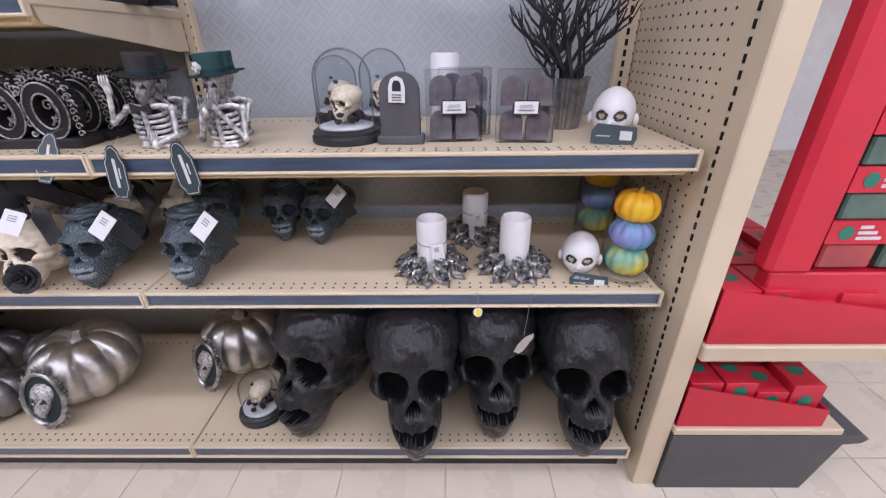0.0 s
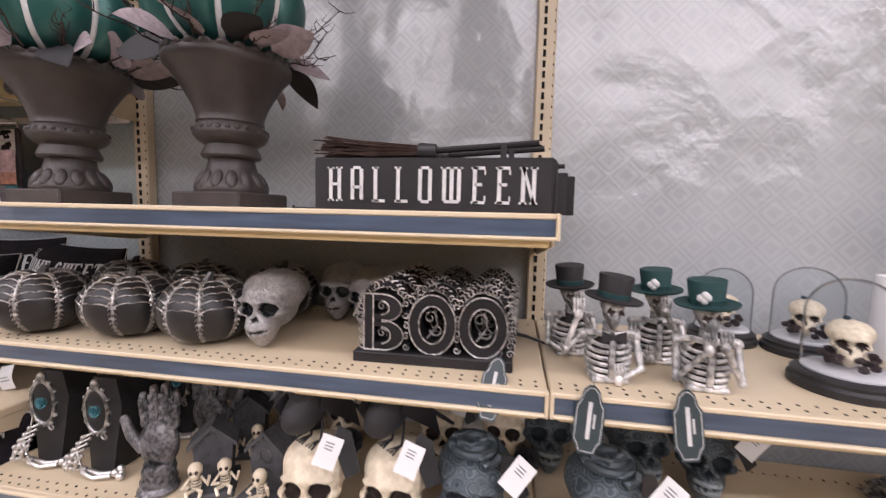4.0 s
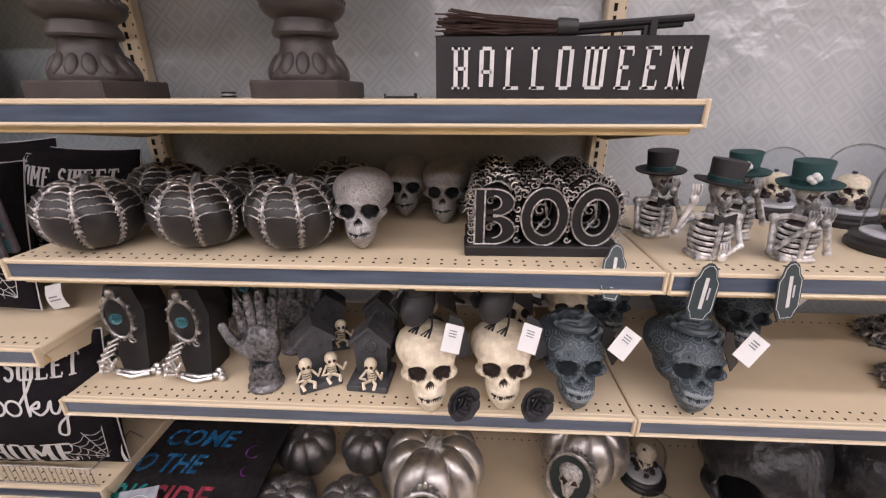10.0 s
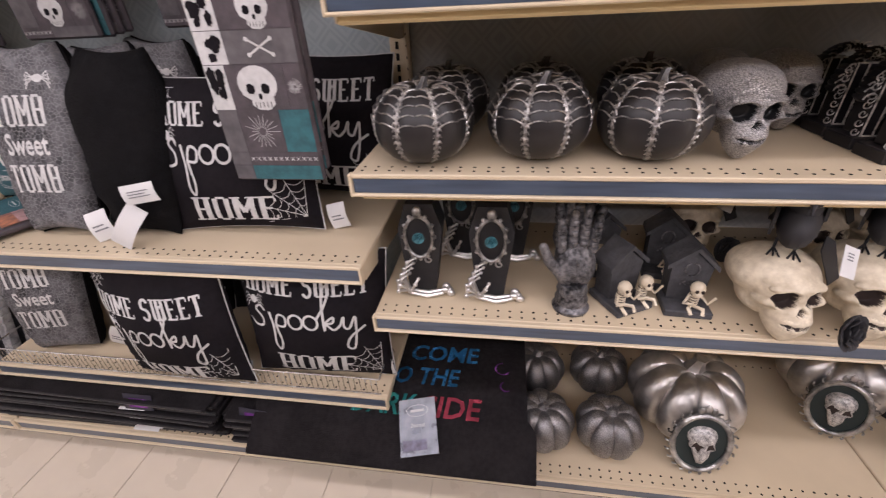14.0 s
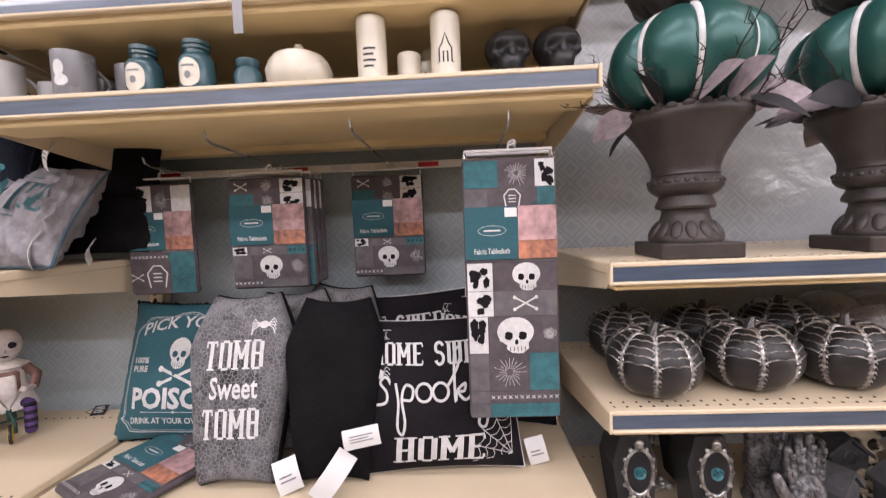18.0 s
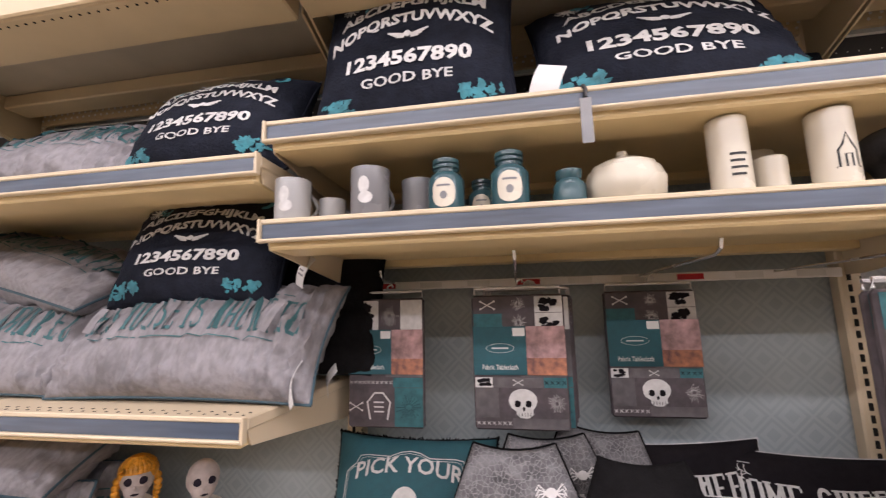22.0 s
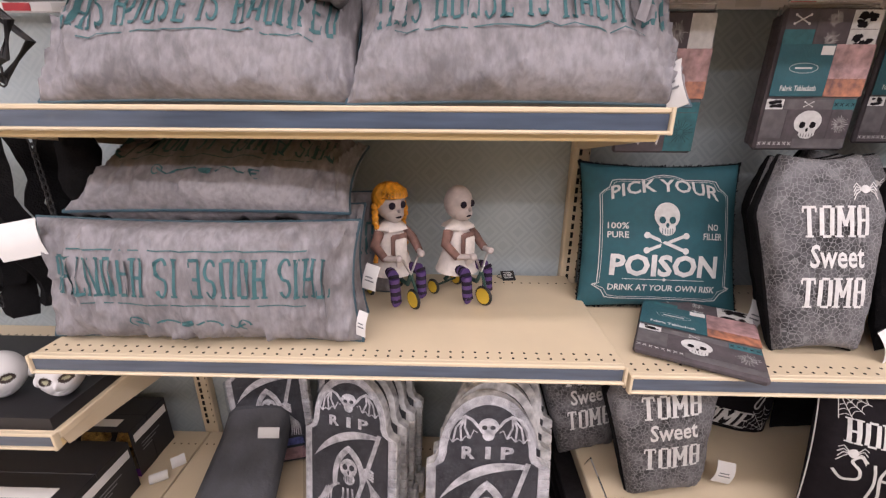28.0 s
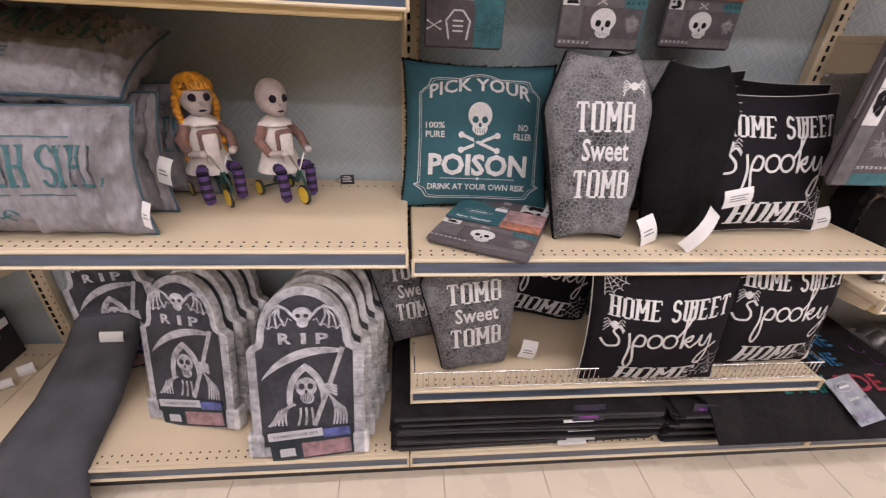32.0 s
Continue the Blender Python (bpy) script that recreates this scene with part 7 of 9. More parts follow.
def halloween(x, y, z, rz=0):
    t = thing("word_sign", "black wooden HALLOWEEN sign with a twig broom on top", "sign", "halloween signs", pose(x, y, z, 0, 0, rz))
    part("board", MB().box(-0.198, 0.198, -0.014, 0.014, 0, 0.088, c=0.0015), LETTERBLACK, t, "black wooden board")
    q = MB()
    tall(q, "HALLOWEEN", 0, 0.044, 0.36, 0.058, flat_put(-0.0155), heavy=0.16, fill=0.56)
    part("lettering", q, PRINT, t, "white lettering", smooth=0)
    rnd = random.Random(int(y * 1000))
    b = MB()
    for k in range(70):
        yy, zz = rnd.uniform(-0.013, 0.013), rnd.uniform(0.09, 0.116)
        x1 = -0.19 - rnd.uniform(-0.03, 0.012)
        b.tube([(0.0, yy * 0.6, 0.098 + (zz - 0.098) * 0.5), (-0.1, yy, zz), (x1, yy * 1.3 + rnd.uniform(-0.004, 0.004), zz + rnd.uniform(-0.006, 0.012))], 0.0012, 4)
    part("bristles", b, TWIG, t, "bundle of dark twigs", kind="stuff")
    part("binding", MB().lathe([(0.012, 0), (0.014, 0.004), (0.012, 0.03)], 14, M=pose(-0.02, 0, 0.1, 0, 90, 0)), BLACK, t)
    part("handle", MB().tube([(-0.01, 0, 0.1), (0.175, 0, 0.112)], 0.0055, 8), LETTERBLACK, t, "black broom handle")
    part("bracket", MB().box(0.115, 0.125, -0.006, 0.006, 0.088, 0.112, c=0.001), LETTERBLACK, t)


for y, dx in ((0.030, 0.0), (0.085, 0.012), (0.26, 0.05), (0.335, 0.075)):
    halloween(-0.206 + dx, y, Z4 + 0.0005)

# ---- urns with stacked pumpkins ----
DOT = mat("teal_dot", (0.022, 0.085, 0.078), 0.4, var=0.2)
LEAF = mat("mauve_leaf", (0.30, 0.245, 0.26), 0.6, var=0.3, scale=60, bump=0.3, bscale=120)
green_body = pumpkin_mesh("green_pumpkin", [GREENGLOSS], 0.150, 0.200, 8, 0.16, rings=30)
dot_body = pumpkin_mesh("black_pumpkin", [MATTEBLACK], 0.111, 0.172, 10, 0.10)
white_body = pumpkin_mesh("white_pumpkin", [mat("white_washed", (0.70, 0.65, 0.61), 0.5, var=0.25, scale=14, dark=(0.35, 0.3, 0.28))], 0.076, 0.165, 10, 0.16, power=0.72)


def leaf_mb(l, w):
    n = 8
    vs, fs = [], []
    for i in range(n + 1):
        u = i / n
        q = w * math.sin(math.pi * u ** 0.8) ** 0.8 if 0 < u < 1 else 0.001
        bend = -0.25 * l * u * u
        vs += [(l * u, -q, bend + 0.12 * q), (l * u, 0, bend - 0.05 * q), (l * u, q, bend + 0.12 * q)]
    for i in range(n):
        a = 3 * i
        fs += [(a, a + 3, a + 4, a + 1), (a + 1, a + 4, a + 5, a + 2)]
    o = len(vs)
    vs += [(x, y, z - 0.0008) for x, y, z in vs]
    fs += [tuple(i + o for i in q)[::-1] for q in fs]
    return MB().add(vs, fs)


leaf_a = leaf_mb(0.088, 0.034).mesh("leaf", [LEAF], 80)
leaf_b = leaf_mb(0.098, 0.030).mesh("leaf", [ROSE], 80)
band = MB()
band.tube([on_pumpkin(math.pi / 8, radians(80 - 150 * i / 24), 0.150, 0.200, 8, 0.16) * 1.0 + Vector((0, 0, 0.001)) for i in range(25)], 0.0085, 6)
band_mesh = band.mesh("white_band", [PRINT], 60)
dot = MB().ball((0, 0, 0), (0.013, 0.013, 0.0022), 12, 6).mesh("dot", [DOT], 60)


def topiary(x, y, rz, seed):
    t = thing("urn_topiary", "black urn with three stacked pumpkins, dark leaves and twigs", "urn", "urn topiaries", pose(x, y, Z4, 0, 0, rz))
    part("plinth", MB().box(-0.075, 0.075, -0.075, 0.075, 0, 0.030, c=0.003), MATTEBLACK, t, "square black plinth")
    prof = [(0.0, 0.030), (0.067, 0.030), (0.069, 0.037), (0.066, 0.044), (0.058, 0.056), (0.047, 0.076), (0.0425, 0.092), (0.044, 0.096), (0.053, 0.0985), (0.0555, 0.103), (0.054, 0.109), (0.049, 0.119), (0.048, 0.1235), (0.053, 0.126),
            (0.062, 0.132), (0.0685, 0.141), (0.0690, 0.148), (0.066, 0.156), (0.0605, 0.163), (0.0625, 0.166), (0.0610, 0.170), (0.0620, 0.180), (0.068, 0.198), (0.079, 0.219), (0.093, 0.242), (0.106, 0.260), (0.1125, 0.2655), (0.1155, 0.272),
            (0.1155, 0.279), (0.110, 0.288), (0.100, 0.290), (0.092, 0.284), (0.0, 0.276)]
    part("urn", MB().lathe(prof, 64), MATTEBLACK, t, "turned matte black urn", smooth=40)
    for k in range(14):
        a = 2 * math.pi * k / 14
        part("gadroon", gad, None, t, "", pose(0.057 * math.cos(a), 0.057 * math.sin(a), 0.055, 0, -30, math.degrees(a)))
    for k in range(26):
        a = 2 * math.pi * k / 26
        part("beading", bead, None, t, "", pose(0.0665 * math.cos(a), 0.0665 * math.sin(a), 0.152, 0, 0, math.degrees(a)))
        part("rim_petal", petal, None, t, "", pose(0.112 * math.cos(a), 0.112 * math.sin(a), 0.284, 0, 28, math.degrees(a)))
    g = part("green_pumpkin", green_body, None, t, "glossy green pumpkin with white bands", pose(0, 0, 0.286, 0, 0, 10))
    for k in range(8):
        part("white_band", band_mesh, None, g, "", pose(0, 0, 0, 0, 0, 45 * k))
    d = part("black_pumpkin", dot_body, None, t, "black pumpkin with teal dots", pose(0, 0, 0.472, 2, 0, 25))
    rnd = random.Random(seed)
    for k in range(22):
        w, a = k * 2.4, radians(-45 + 95 * ((k * 0.37) % 1))
        p = on_pumpkin(w, a, 0.111, 0.172, 10, 0.10)
        nrm = (p - Vector((0, 0, 0.086))).normalized()
        part("dot", dot, None, d, "", Matrix.Translation(p) @ nrm.to_track_quat("Z", "Y").to_matrix().to_4x4())
    part("white_pumpkin", white_body, None, t, "washed white pumpkin", pose(-0.012, 0, 0.634, -3, -10, 0))
    part("stem", stem_mesh("stem", MATTEBLACK, 0.009, 0.026), None, t, "", pose(-0.036, 0, 0.772, 0, -10, 0))
    for k in range(13):
        a = 2 * math.pi * k / 13 + rnd.uniform(-0.2, 0.2)
        up = rnd.uniform(-40, 55)
        pale = k % 3 != 2
        part("leaf", leaf_a if pale else leaf_b, None, t, "mauve cloth leaf" if pale else "black cloth leaf", pose(0.108 * math.cos(a), 0.108 * math.sin(a), 0.296, 0, -up * 0.7, math.degrees(a) + rnd.uniform(-35, 35)) @ pose(0, 0, 0, rnd.uniform(-75, 75), 0, 0))
    for k in range(16):
        a = 2 * math.pi * k / 16 + rnd.uniform(-0.2, 0.2)
        l = rnd.uniform(0.08, 0.17)
        lift = rnd.uniform(0.0, 1.2)
        pts = [Vector((0.112 * math.cos(a), 0.112 * math.sin(a), 0.292))]
        b = MB()
        for i in range(5):
            pts.append(pts[-1] + Vector((math.cos(a) * l / 5 * (1 - 0.5 * lift), math.sin(a) * l / 5 * (1 - 0.5 * lift), l / 5 * lift)) + Vector((rnd.uniform(-1, 1), rnd.uniform(-1, 1), rnd.uniform(-1, 1))) * 0.007)
            for s in range(2):
                q = pts[-1] + Vector((rnd.uniform(-1, 1), rnd.uniform(-1, 1), rnd.uniform(-0.4, 1))) * 0.016
                b.tube([pts[-1], q, q + Vector((math.cos(a), math.sin(a), lift)) * 0.012 + Vector((rnd.uniform(-1, 1), rnd.uniform(-1, 1), rnd.uniform(-0.6, 1))) * 0.008], 0.0011, 4, r1=0.0005)
        b.tube(pts, 0.0019, 5, r1=0.0008)
        part("twig", b, TWIG, t, "dark dried twig", kind="stuff")


gad = MB().ball((0, 0, 0), (0.007, 0.0115, 0.021), 10, 8).mesh("gadroon", [MATTEBLACK], 60)
bead = MB().ball((0, 0, 0), (0.0045, 0.006, 0.0055), 8, 6).mesh("beading", [MATTEBLACK], 60)
petal = MB().ball((0, 0, 0), (0.004, 0.011, 0.009), 8, 6).mesh("rim_petal", [MATTEBLACK], 60)
topiary(-0.633, 0.111, -3, 1)
topiary(-1.02, 0.106, -4, 2)
ck = thing("sandwich_cookie", "black and white sandwich-cookie shaped trinket on the shelf", "trinket", m=pose(-0.962, 0.425, Z4))
part("wafer", MB().lathe([(0, 0), (0.017, 0), (0.018, 0.004), (0, 0.0045)], 22), BLACK, ck)
part("filling", MB().lathe([(0, 0.0045), (0.0165, 0.0045), (0.0165, 0.0085), (0, 0.0085)], 22), PRINT, ck)
part("wafer", MB().lathe([(0, 0.0085), (0.018, 0.009), (0.017, 0.013), (0, 0.0135)], 22), BLACK, ck)
cl = thing("shelf_clip", "small black clip lying on the shelf", "clip", m=pose(-0.475, 0.12, Z4 + 0.001, 0, 0, 4))
part("bar", MB().box(-0.03, 0.03, -0.002, 0.002, 0, 0.004, c=0.001), BLACK, cl)
part("prong", MB().box(-0.03, -0.026, -0.002, 0.002, 0.004, 0.008), BLACK, cl)
part("prong", MB().box(0.024, 0.03, -0.004, 0.004, 0.004, 0.009, c=0.001), BLACK, cl)

# ---- hanging tablecloth packs ----
PLUM = mat("plum_cloth", (0.075, 0.062, 0.068), 0.85, var=0.25, scale=60, bump=0.2, bscale=400)
ASH = mat("ash_cloth", (0.105, 0.096, 0.10), 0.85, var=0.3, scale=50)
TEALCLOTH = mat("teal_cloth", (0.03, 0.11, 0.125), 0.85, var=0.3, scale=60)
RUST = mat("photo_print", (0.32, 0.13, 0.07), 0.5, var=0.7, scale=60, dark=(0.10, 0.05, 0.05))
ROSEPHOTO = mat("photo_print_rose", (0.36, 0.22, 0.22), 0.5, var=0.5, scale=50)


def skull_motif(mb, dk, cx, cz, r, y):
    put, deep = flat_put(y), flat_put(y - 0.0012)
    disc(mb, cx, cz + r * 0.15, r * 0.95, r * 0.78, put)
    disc(mb, cx + r * 0.1, cz - r * 0.58, r * 0.58, r * 0.42, flat_put(y - 0.0003), jag=0.06)
    disc(mb, cx - r * 0.05, cz - r * 0.15, r * 0.8, r * 0.4, flat_put(y - 0.0006), jag=0.08)
    for s in (-1, 1):
        disc(dk, cx + s * r * 0.36, cz - r * 0.05, r * 0.21, r * 0.23, deep, jag=0.12)
    disc(dk, cx + r * 0.04, cz - r * 0.38, r * 0.09, r * 0.14, deep)
    for k in range(-2, 3):
        stroke(dk, [(cx + r * 0.1 + k * r * 0.19, cz - r * 0.62), (cx + r * 0.1 + k * r * 0.19, cz - r * 0.86)], r * 0.035, deep)


def crosses(mb, x0, x1, z, y, n, k=0.0035):
    for j in range(n):
        xx = x0 + (x1 - x0) * (j + 0.5) / n
        for e in (-1, 1):
            stroke(mb, [(xx - k, z - e * k), (xx + k, z + e * k)], 0.0013, flat_put(y))


# rows of a folded cloth from its top: (share of the height, cells (share of the width, cloth, motif))
LONG = ((0.105, ((0.38, "teal", ""), (0.40, "plum", "burst"), (0.22, "white", "blot"))), (0.085, ((0.26, "ash", ""), (0.54, "plum", "coffin"), (0.20, "teal", ""))),
        (0.20, ((0.5, "plum", ""), (0.5, "ash", ""))), (0.11, ((0.29, "white", "blot"), (0.71, "plum", "skull"))), (0.10, ((0.29, "white", "blot"), (0.71, "ash", "bone"))),
        (0.145, ((0.22, "white", "blot"), (0.60, "plum", "skull"), (0.18, "plum", "burst"))), (0.15, ((0.22, "ash", ""), (0.45, "plum", "burst"), (0.33, "teal", ""))),
        (0.05, ((0.22, "ash", ""), (0.78, "plum", "cross"))), (0.055, ((0.22, "ash", ""), (0.78, "teal", ""))))
SHORT = ((0.13, ((0.33, "plum", "bone"), (0.36, "plum", "burst"), (0.31, "white", "blot"))), (0.15, ((0.33, "teal", ""), (0.36, "plum", "burst"), (0.31, "white", "blot"))),
         (0.34, ((0.5, "plum", ""), (0.5, "ash", ""))), (0.08, ((0.2, "white", "blot"), (0.55, "ash", "bone"), (0.25, "teal", "cross"))), (0.22, ((0.26, "ash", ""), (0.5, "plum", "skull"), (0.24, "plum", "burst"))),
         (0.08, ((0.4, "plum", "cross"), (0.6, "ash", ""))))
OTHER = ((0.26, ((0.40, "white", "blot"), (0.30, "plum", "burst"), (0.30, "white", "coffin"))), (0.36, ((0.5, "plum", ""), (0.5, "ash", ""))),
         (0.08, ((0.6, "plum", "cross"), (0.4, "teal", ""))), (0.30, ((0.2, "plum", "bone"), (0.42, "plum", "coffin"), (0.38, "teal", "burst"))))


def patchwork(t, w, z0, z1, y, seed):
    """Printed patches on the face of a folded cloth."""
    rnd = random.Random(seed)
    cloth = {"teal": TEALCLOTH, "ash": ASH, "white": PRINT, "plum": PLUM}
    plan = LONG if z1 - z0 > 0.4 else (SHORT, OTHER)[(seed // 2) % 2]
    z = z1
    for share, cells in plan:
        h = (z1 - z0) * share
        x = -w / 2
        for wide, kind, motif in cells:
            cw = w * wide
            pt = part("patch", MB().box(x + 0.0006, x + cw - 0.0006, y - 0.0006, y, z - h + 0.0006, z - 0.0006), cloth[kind], t, "printed %s cloth patch" % {"plum": "plum-grey", "ash": "ash grey"}.get(kind, kind), smooth=0)
            cx, cz, r = x + cw / 2, z - h / 2, min(cw, h) * 0.46
            q, dk = MB(), MB()
            if motif == "skull":
                skull_motif(q, dk, cx + r * rnd.uniform(-0.2, 0.2), cz, r * 1.12, y - 0.0011)
            elif motif == "burst":
                for a2 in range(0, 360, 18):
                    rr = r * rnd.uniform(0.55, 1)
                    stroke(q, [(cx + 0.2 * r * math.cos(radians(a2)), cz + 0.2 * r * math.sin(radians(a2))), (cx + rr * math.cos(radians(a2)), cz + rr * math.sin(radians(a2)))], 0.0008, flat_put(y - 0.0011))
            elif motif == "cross":
                crosses(q, x, x + cw, cz, y - 0.0011, max(3, int(cw / 0.011)))
            elif motif == "bone":
                for e in (-1, 1):
                    a, b = (cx - r * 0.9, cz - e * r * 0.5), (cx + r * 0.9, cz + e * r * 0.5)
                    stroke(q, [a, b], r * 0.14, flat_put(y - 0.0011))
                    for p in (a, b):
                        disc(q, p[0], p[1], r * 0.16, r * 0.16, flat_put(y - 0.0012), n=8)
            elif motif == "coffin":
                stroke(q, [(cx - r * 0.6, cz - r * 0.8), (cx - r * 0.8, cz + r * 0.3), (cx - r * 0.3, cz + r * 0.9), (cx + r * 0.3, cz + r * 0.9), (cx + r * 0.8, cz + r * 0.3), (cx + r * 0.6, cz - r * 0.8)], r * 0.12, flat_put(y - 0.0011))
                for k in range(3):
                    stroke(q, [(cx - r * 0.35, cz + r * (0.3 - 0.3 * k)), (cx + r * 0.35, cz + r * (0.3 - 0.3 * k))], r * 0.1, flat_put(y - 0.0011))
            elif motif == "blot":
                for k in range(9):
                    disc(dk, x + cw * rnd.uniform(0.25, 0.75), z - h * rnd.uniform(0.2, 0.8), cw * rnd.uniform(0.08, 0.22), h * rnd.uniform(0.08, 0.2), flat_put(y - 0.0010 - 0.0001 * k), jag=0.22, n=22, seed=seed + k)
            if q.f:
                part("motif", q, PRINT if kind != "teal" else CANVAS, pt, "white printed motif" if kind != "teal" else "dark printed motif", smooth=0, kind="stuff")
            if dk.f:
                part("dark_motif", dk, CANVAS, pt, "dark printed motif", smooth=0, kind="stuff")
            x += cw
        z -= h


def tablecloth(x, y, ztop, w, h, seed, card=True, thick=0.018, rz=0, lab="patchwork skull tablecloth folded on a clear hanger", m=None):
    t = thing("tablecloth_pack", lab, "tablecloth", "tablecloth packs", m or pose(x, y, ztop - h, 0, 0, rz))
    part("cloth", MB().box(-w / 2, w / 2, -thick / 2, thick / 2, 0, h, c=0.006), PLUM, t, "folded plum-grey cloth")
    patchwork(t, w * 0.97, 0.004, h - 0.004, -thick / 2 - 0.0004, seed)
    if m is None:
        hg = MB().tube([(-w * 0.47, 0, h + 0.002), (-w * 0.47, 0, h + 0.016), (w * 0.47, 0, h + 0.016), (w * 0.47, 0, h + 0.002)], 0.0032, 6)
        hg.tube([(0, 0, h + 0.016), (0.002, 0, h + 0.03), (0.012, 0, h + 0.036), (0.016, 0, h + 0.028)], 0.0028, 6)
        part("hanger", hg, clearplastic, t, "clear plastic hanger")
    if card:
        zc = h * 0.58 if h < 0.4 else h * 0.72
        ch = 0.105
        yy = -thick / 2 - 0.004
        c = part("card", MB().box(-w * 0.49, w * 0.08, yy - 0.0008, yy, zc - ch / 2, zc + ch / 2), TEAL, t, "dark green paper card", smooth=0)
        part("photo", MB().box(w * 0.082, w * 0.49, yy - 0.0008, yy, zc - ch * 0.15, zc + ch / 2), ROSEPHOTO, t, "printed photo panel", smooth=0)
        part("photo", MB().box(w * 0.082, w * 0.49, yy - 0.0008, yy, zc - ch / 2, zc - ch * 0.15 - 0.0002), RUST, t, "printed photo panel", smooth=0)
        q = MB()
        write(q, "Fabric Tablecloth", -w * 0.205, zc - ch * 0.34, w * 0.38, 0.011, y=yy - 0.0014)
        put = flat_put(yy - 0.0014)
        stroke(q, arc_pts(-w * 0.2, zc + ch * 0.05, w * 0.15, 0, 360, 20, 0.010), 0.0008, put)
        q.box(-w * 0.29, -w * 0.11, yy - 0.0016, yy - 0.001, zc + ch * 0.035, zc + ch * 0.065)
        part("print", q, PRINT, c, "white print and oval mark", smooth=0)
        part("price_sticker", MB().box(-w * 0.06, w * 0.07, yy - 0.0015, yy - 0.0009, zc + ch * 0.30, zc + ch * 0.47), PAPER, c, "white price sticker", smooth=0)
    return t


clearplastic = mat("clear_hanger", (0.62, 0.60, 0.60), 0.15, var=0.05, coat=0.5)
tablecloth(-2.312, 0.345, 1.440, 0.19, 0.305, 3)
tablecloth(-1.993, 0.312, 1.440, 0.205, 0.293, 5)
for k in range(3):
    tablecloth(-1.975 + 0.006 * k, 0.336 + 0.022 * k, 1.438, 0.20, 0.291 - 0.004 * k, 15 + k, card=False, rz=-3, lab="patchwork tablecloth pack hanging behind another")
tablecloth(-1.687, 0.400, 1.445, 0.203, 0.287, 9)
tablecloth(-1.385, 0.070, 1.425, 0.185, 0.53, 11, lab="long patchwork skull tablecloth hanging from a front hook")
tablecloth(-1.382, 0.096, 1.423, 0.18, 0.515, 12, card=False, lab="long patchwork tablecloth hanging behind another")
tablecloth(0, 0, 0, 0.24, 0.28, 21, m=pose(-2.30, 0.02, C2 + 0.014, -88, 0, -28), lab="patchwork tablecloth pack lying flat on the shelf")

# white face and red patches stand in for the bright store behind a gap
GAPWHITE = mat("gap_white", (0.80, 0.78, 0.78), 0.4, var=0.05)
rail = thing("gap_rail", "white peg rail with red patches, for the bright store showing through a gap", "rail", m=pose(-1.83, YB - 0.045, 1.478))
part("rail", MB().box(-0.585, 0.585, -0.006, 0.006, -0.011, 0.011, c=0.002), GAPWHITE, rail)
for k in range(9):
    part("sticker", MB().box(-0.55 + k * 0.13, -0.55 + k * 0.13 + 0.06, -0.0072, -0.0062, -0.007, 0.007), RED if k % 3 == 0 else PAPER, rail, smooth=0)
for x, yf in ((-2.312, 0.30), (-1.993, 0.06), (-1.687, 0.03), (-1.385, 0.03)):
    t = thing("peg_hook", "chrome peg hook projecting from the rail", "hook", "peg hooks", pose(x, YB - 0.05, 1.484))
    part("wire", MB().tube([(0, 0, 0), (0, yf - YB + 0.07, 0.0), (0, yf - YB + 0.05, 0.008), (0, yf - YB + 0.045, 0.022)], 0.0028, 7), STEEL, t)
# same stand-in for the gap in the two left-hand bays
for x0, x1 in ((-3.62, -2.47), (-4.84, -3.69)):
    t = thing("gap_rail", "pale peg rail with red patches, for the bright store showing through a gap", "rail", m=pose((x0 + x1) / 2, YB - 0.042, 1.470))
    w = (x1 - x0) / 2
    part("rail", MB().box(-w, w, -0.006, 0.006, -0.012, 0.012, c=0.002), GAPWHITE, t)
    for k in range(9):
        part("sticker", MB().box(-w + 0.03 + k * 0.125, -w + 0.1 + k * 0.125, -0.0072, -0.0062, -0.009, 0.009), RED if k % 2 else PAPER, t, smooth=0)

# ---- crockery ----
def wrap_oval(mb, cx, cz, rx, rz, put, power=0.5, n=16):
    """An oval print wrapped round a curved face, in upright strips."""
    vs = []
    for i in range(n + 1):
        u = math.cos(math.pi * i / n)
        e = rz * max(0.02, (1 - u * u) ** power)
        vs += [put(cx + rx * u, cz - e), put(cx + rx * u, cz + e)]
    mb.add(vs, [(2 * i, 2 * i + 1, 2 * i + 3, 2 * i + 2) for i in range(n)])


def mug(x, y, material, r=0.033, h=0.088, handle=60, deco=False, lab="plain pale grey ceramic mug on the shelf"):
    t = thing("mug", lab, "mug", "mugs", pose(x, y, C4))
    part("cup", MB().lathe([(0, 0), (r * 0.92, 0), (r, 0.004), (r * 1.02, h), (r * 0.94, h), (r * 0.9, 0.008), (0, 0.006)], 32), material, t)
    a = radians(handle)
    part("handle", MB().tube([(math.cos(a) * (r + 0.022 * math.sin(math.pi * i / 8)), math.sin(a) * (r + 0.022 * math.sin(math.pi * i / 8)), h * (0.2 + 0.6 * i / 8)) for i in range(9)], 0.004, 8), material, t)
    if deco:
        q = MB()
        put = lambda px, pz: (r * 1.025 * math.sin(px / r), -r * 1.025 * math.cos(px / r), pz)
        wrap_oval(q, 0, h * 0.62, 0.010, 0.016, put)
        wrap_oval(q, 0.003, h * 0.38, 0.013, 0.011, put)
        part("motif", q, PRINT, t, "small white printed motif", smooth=0)


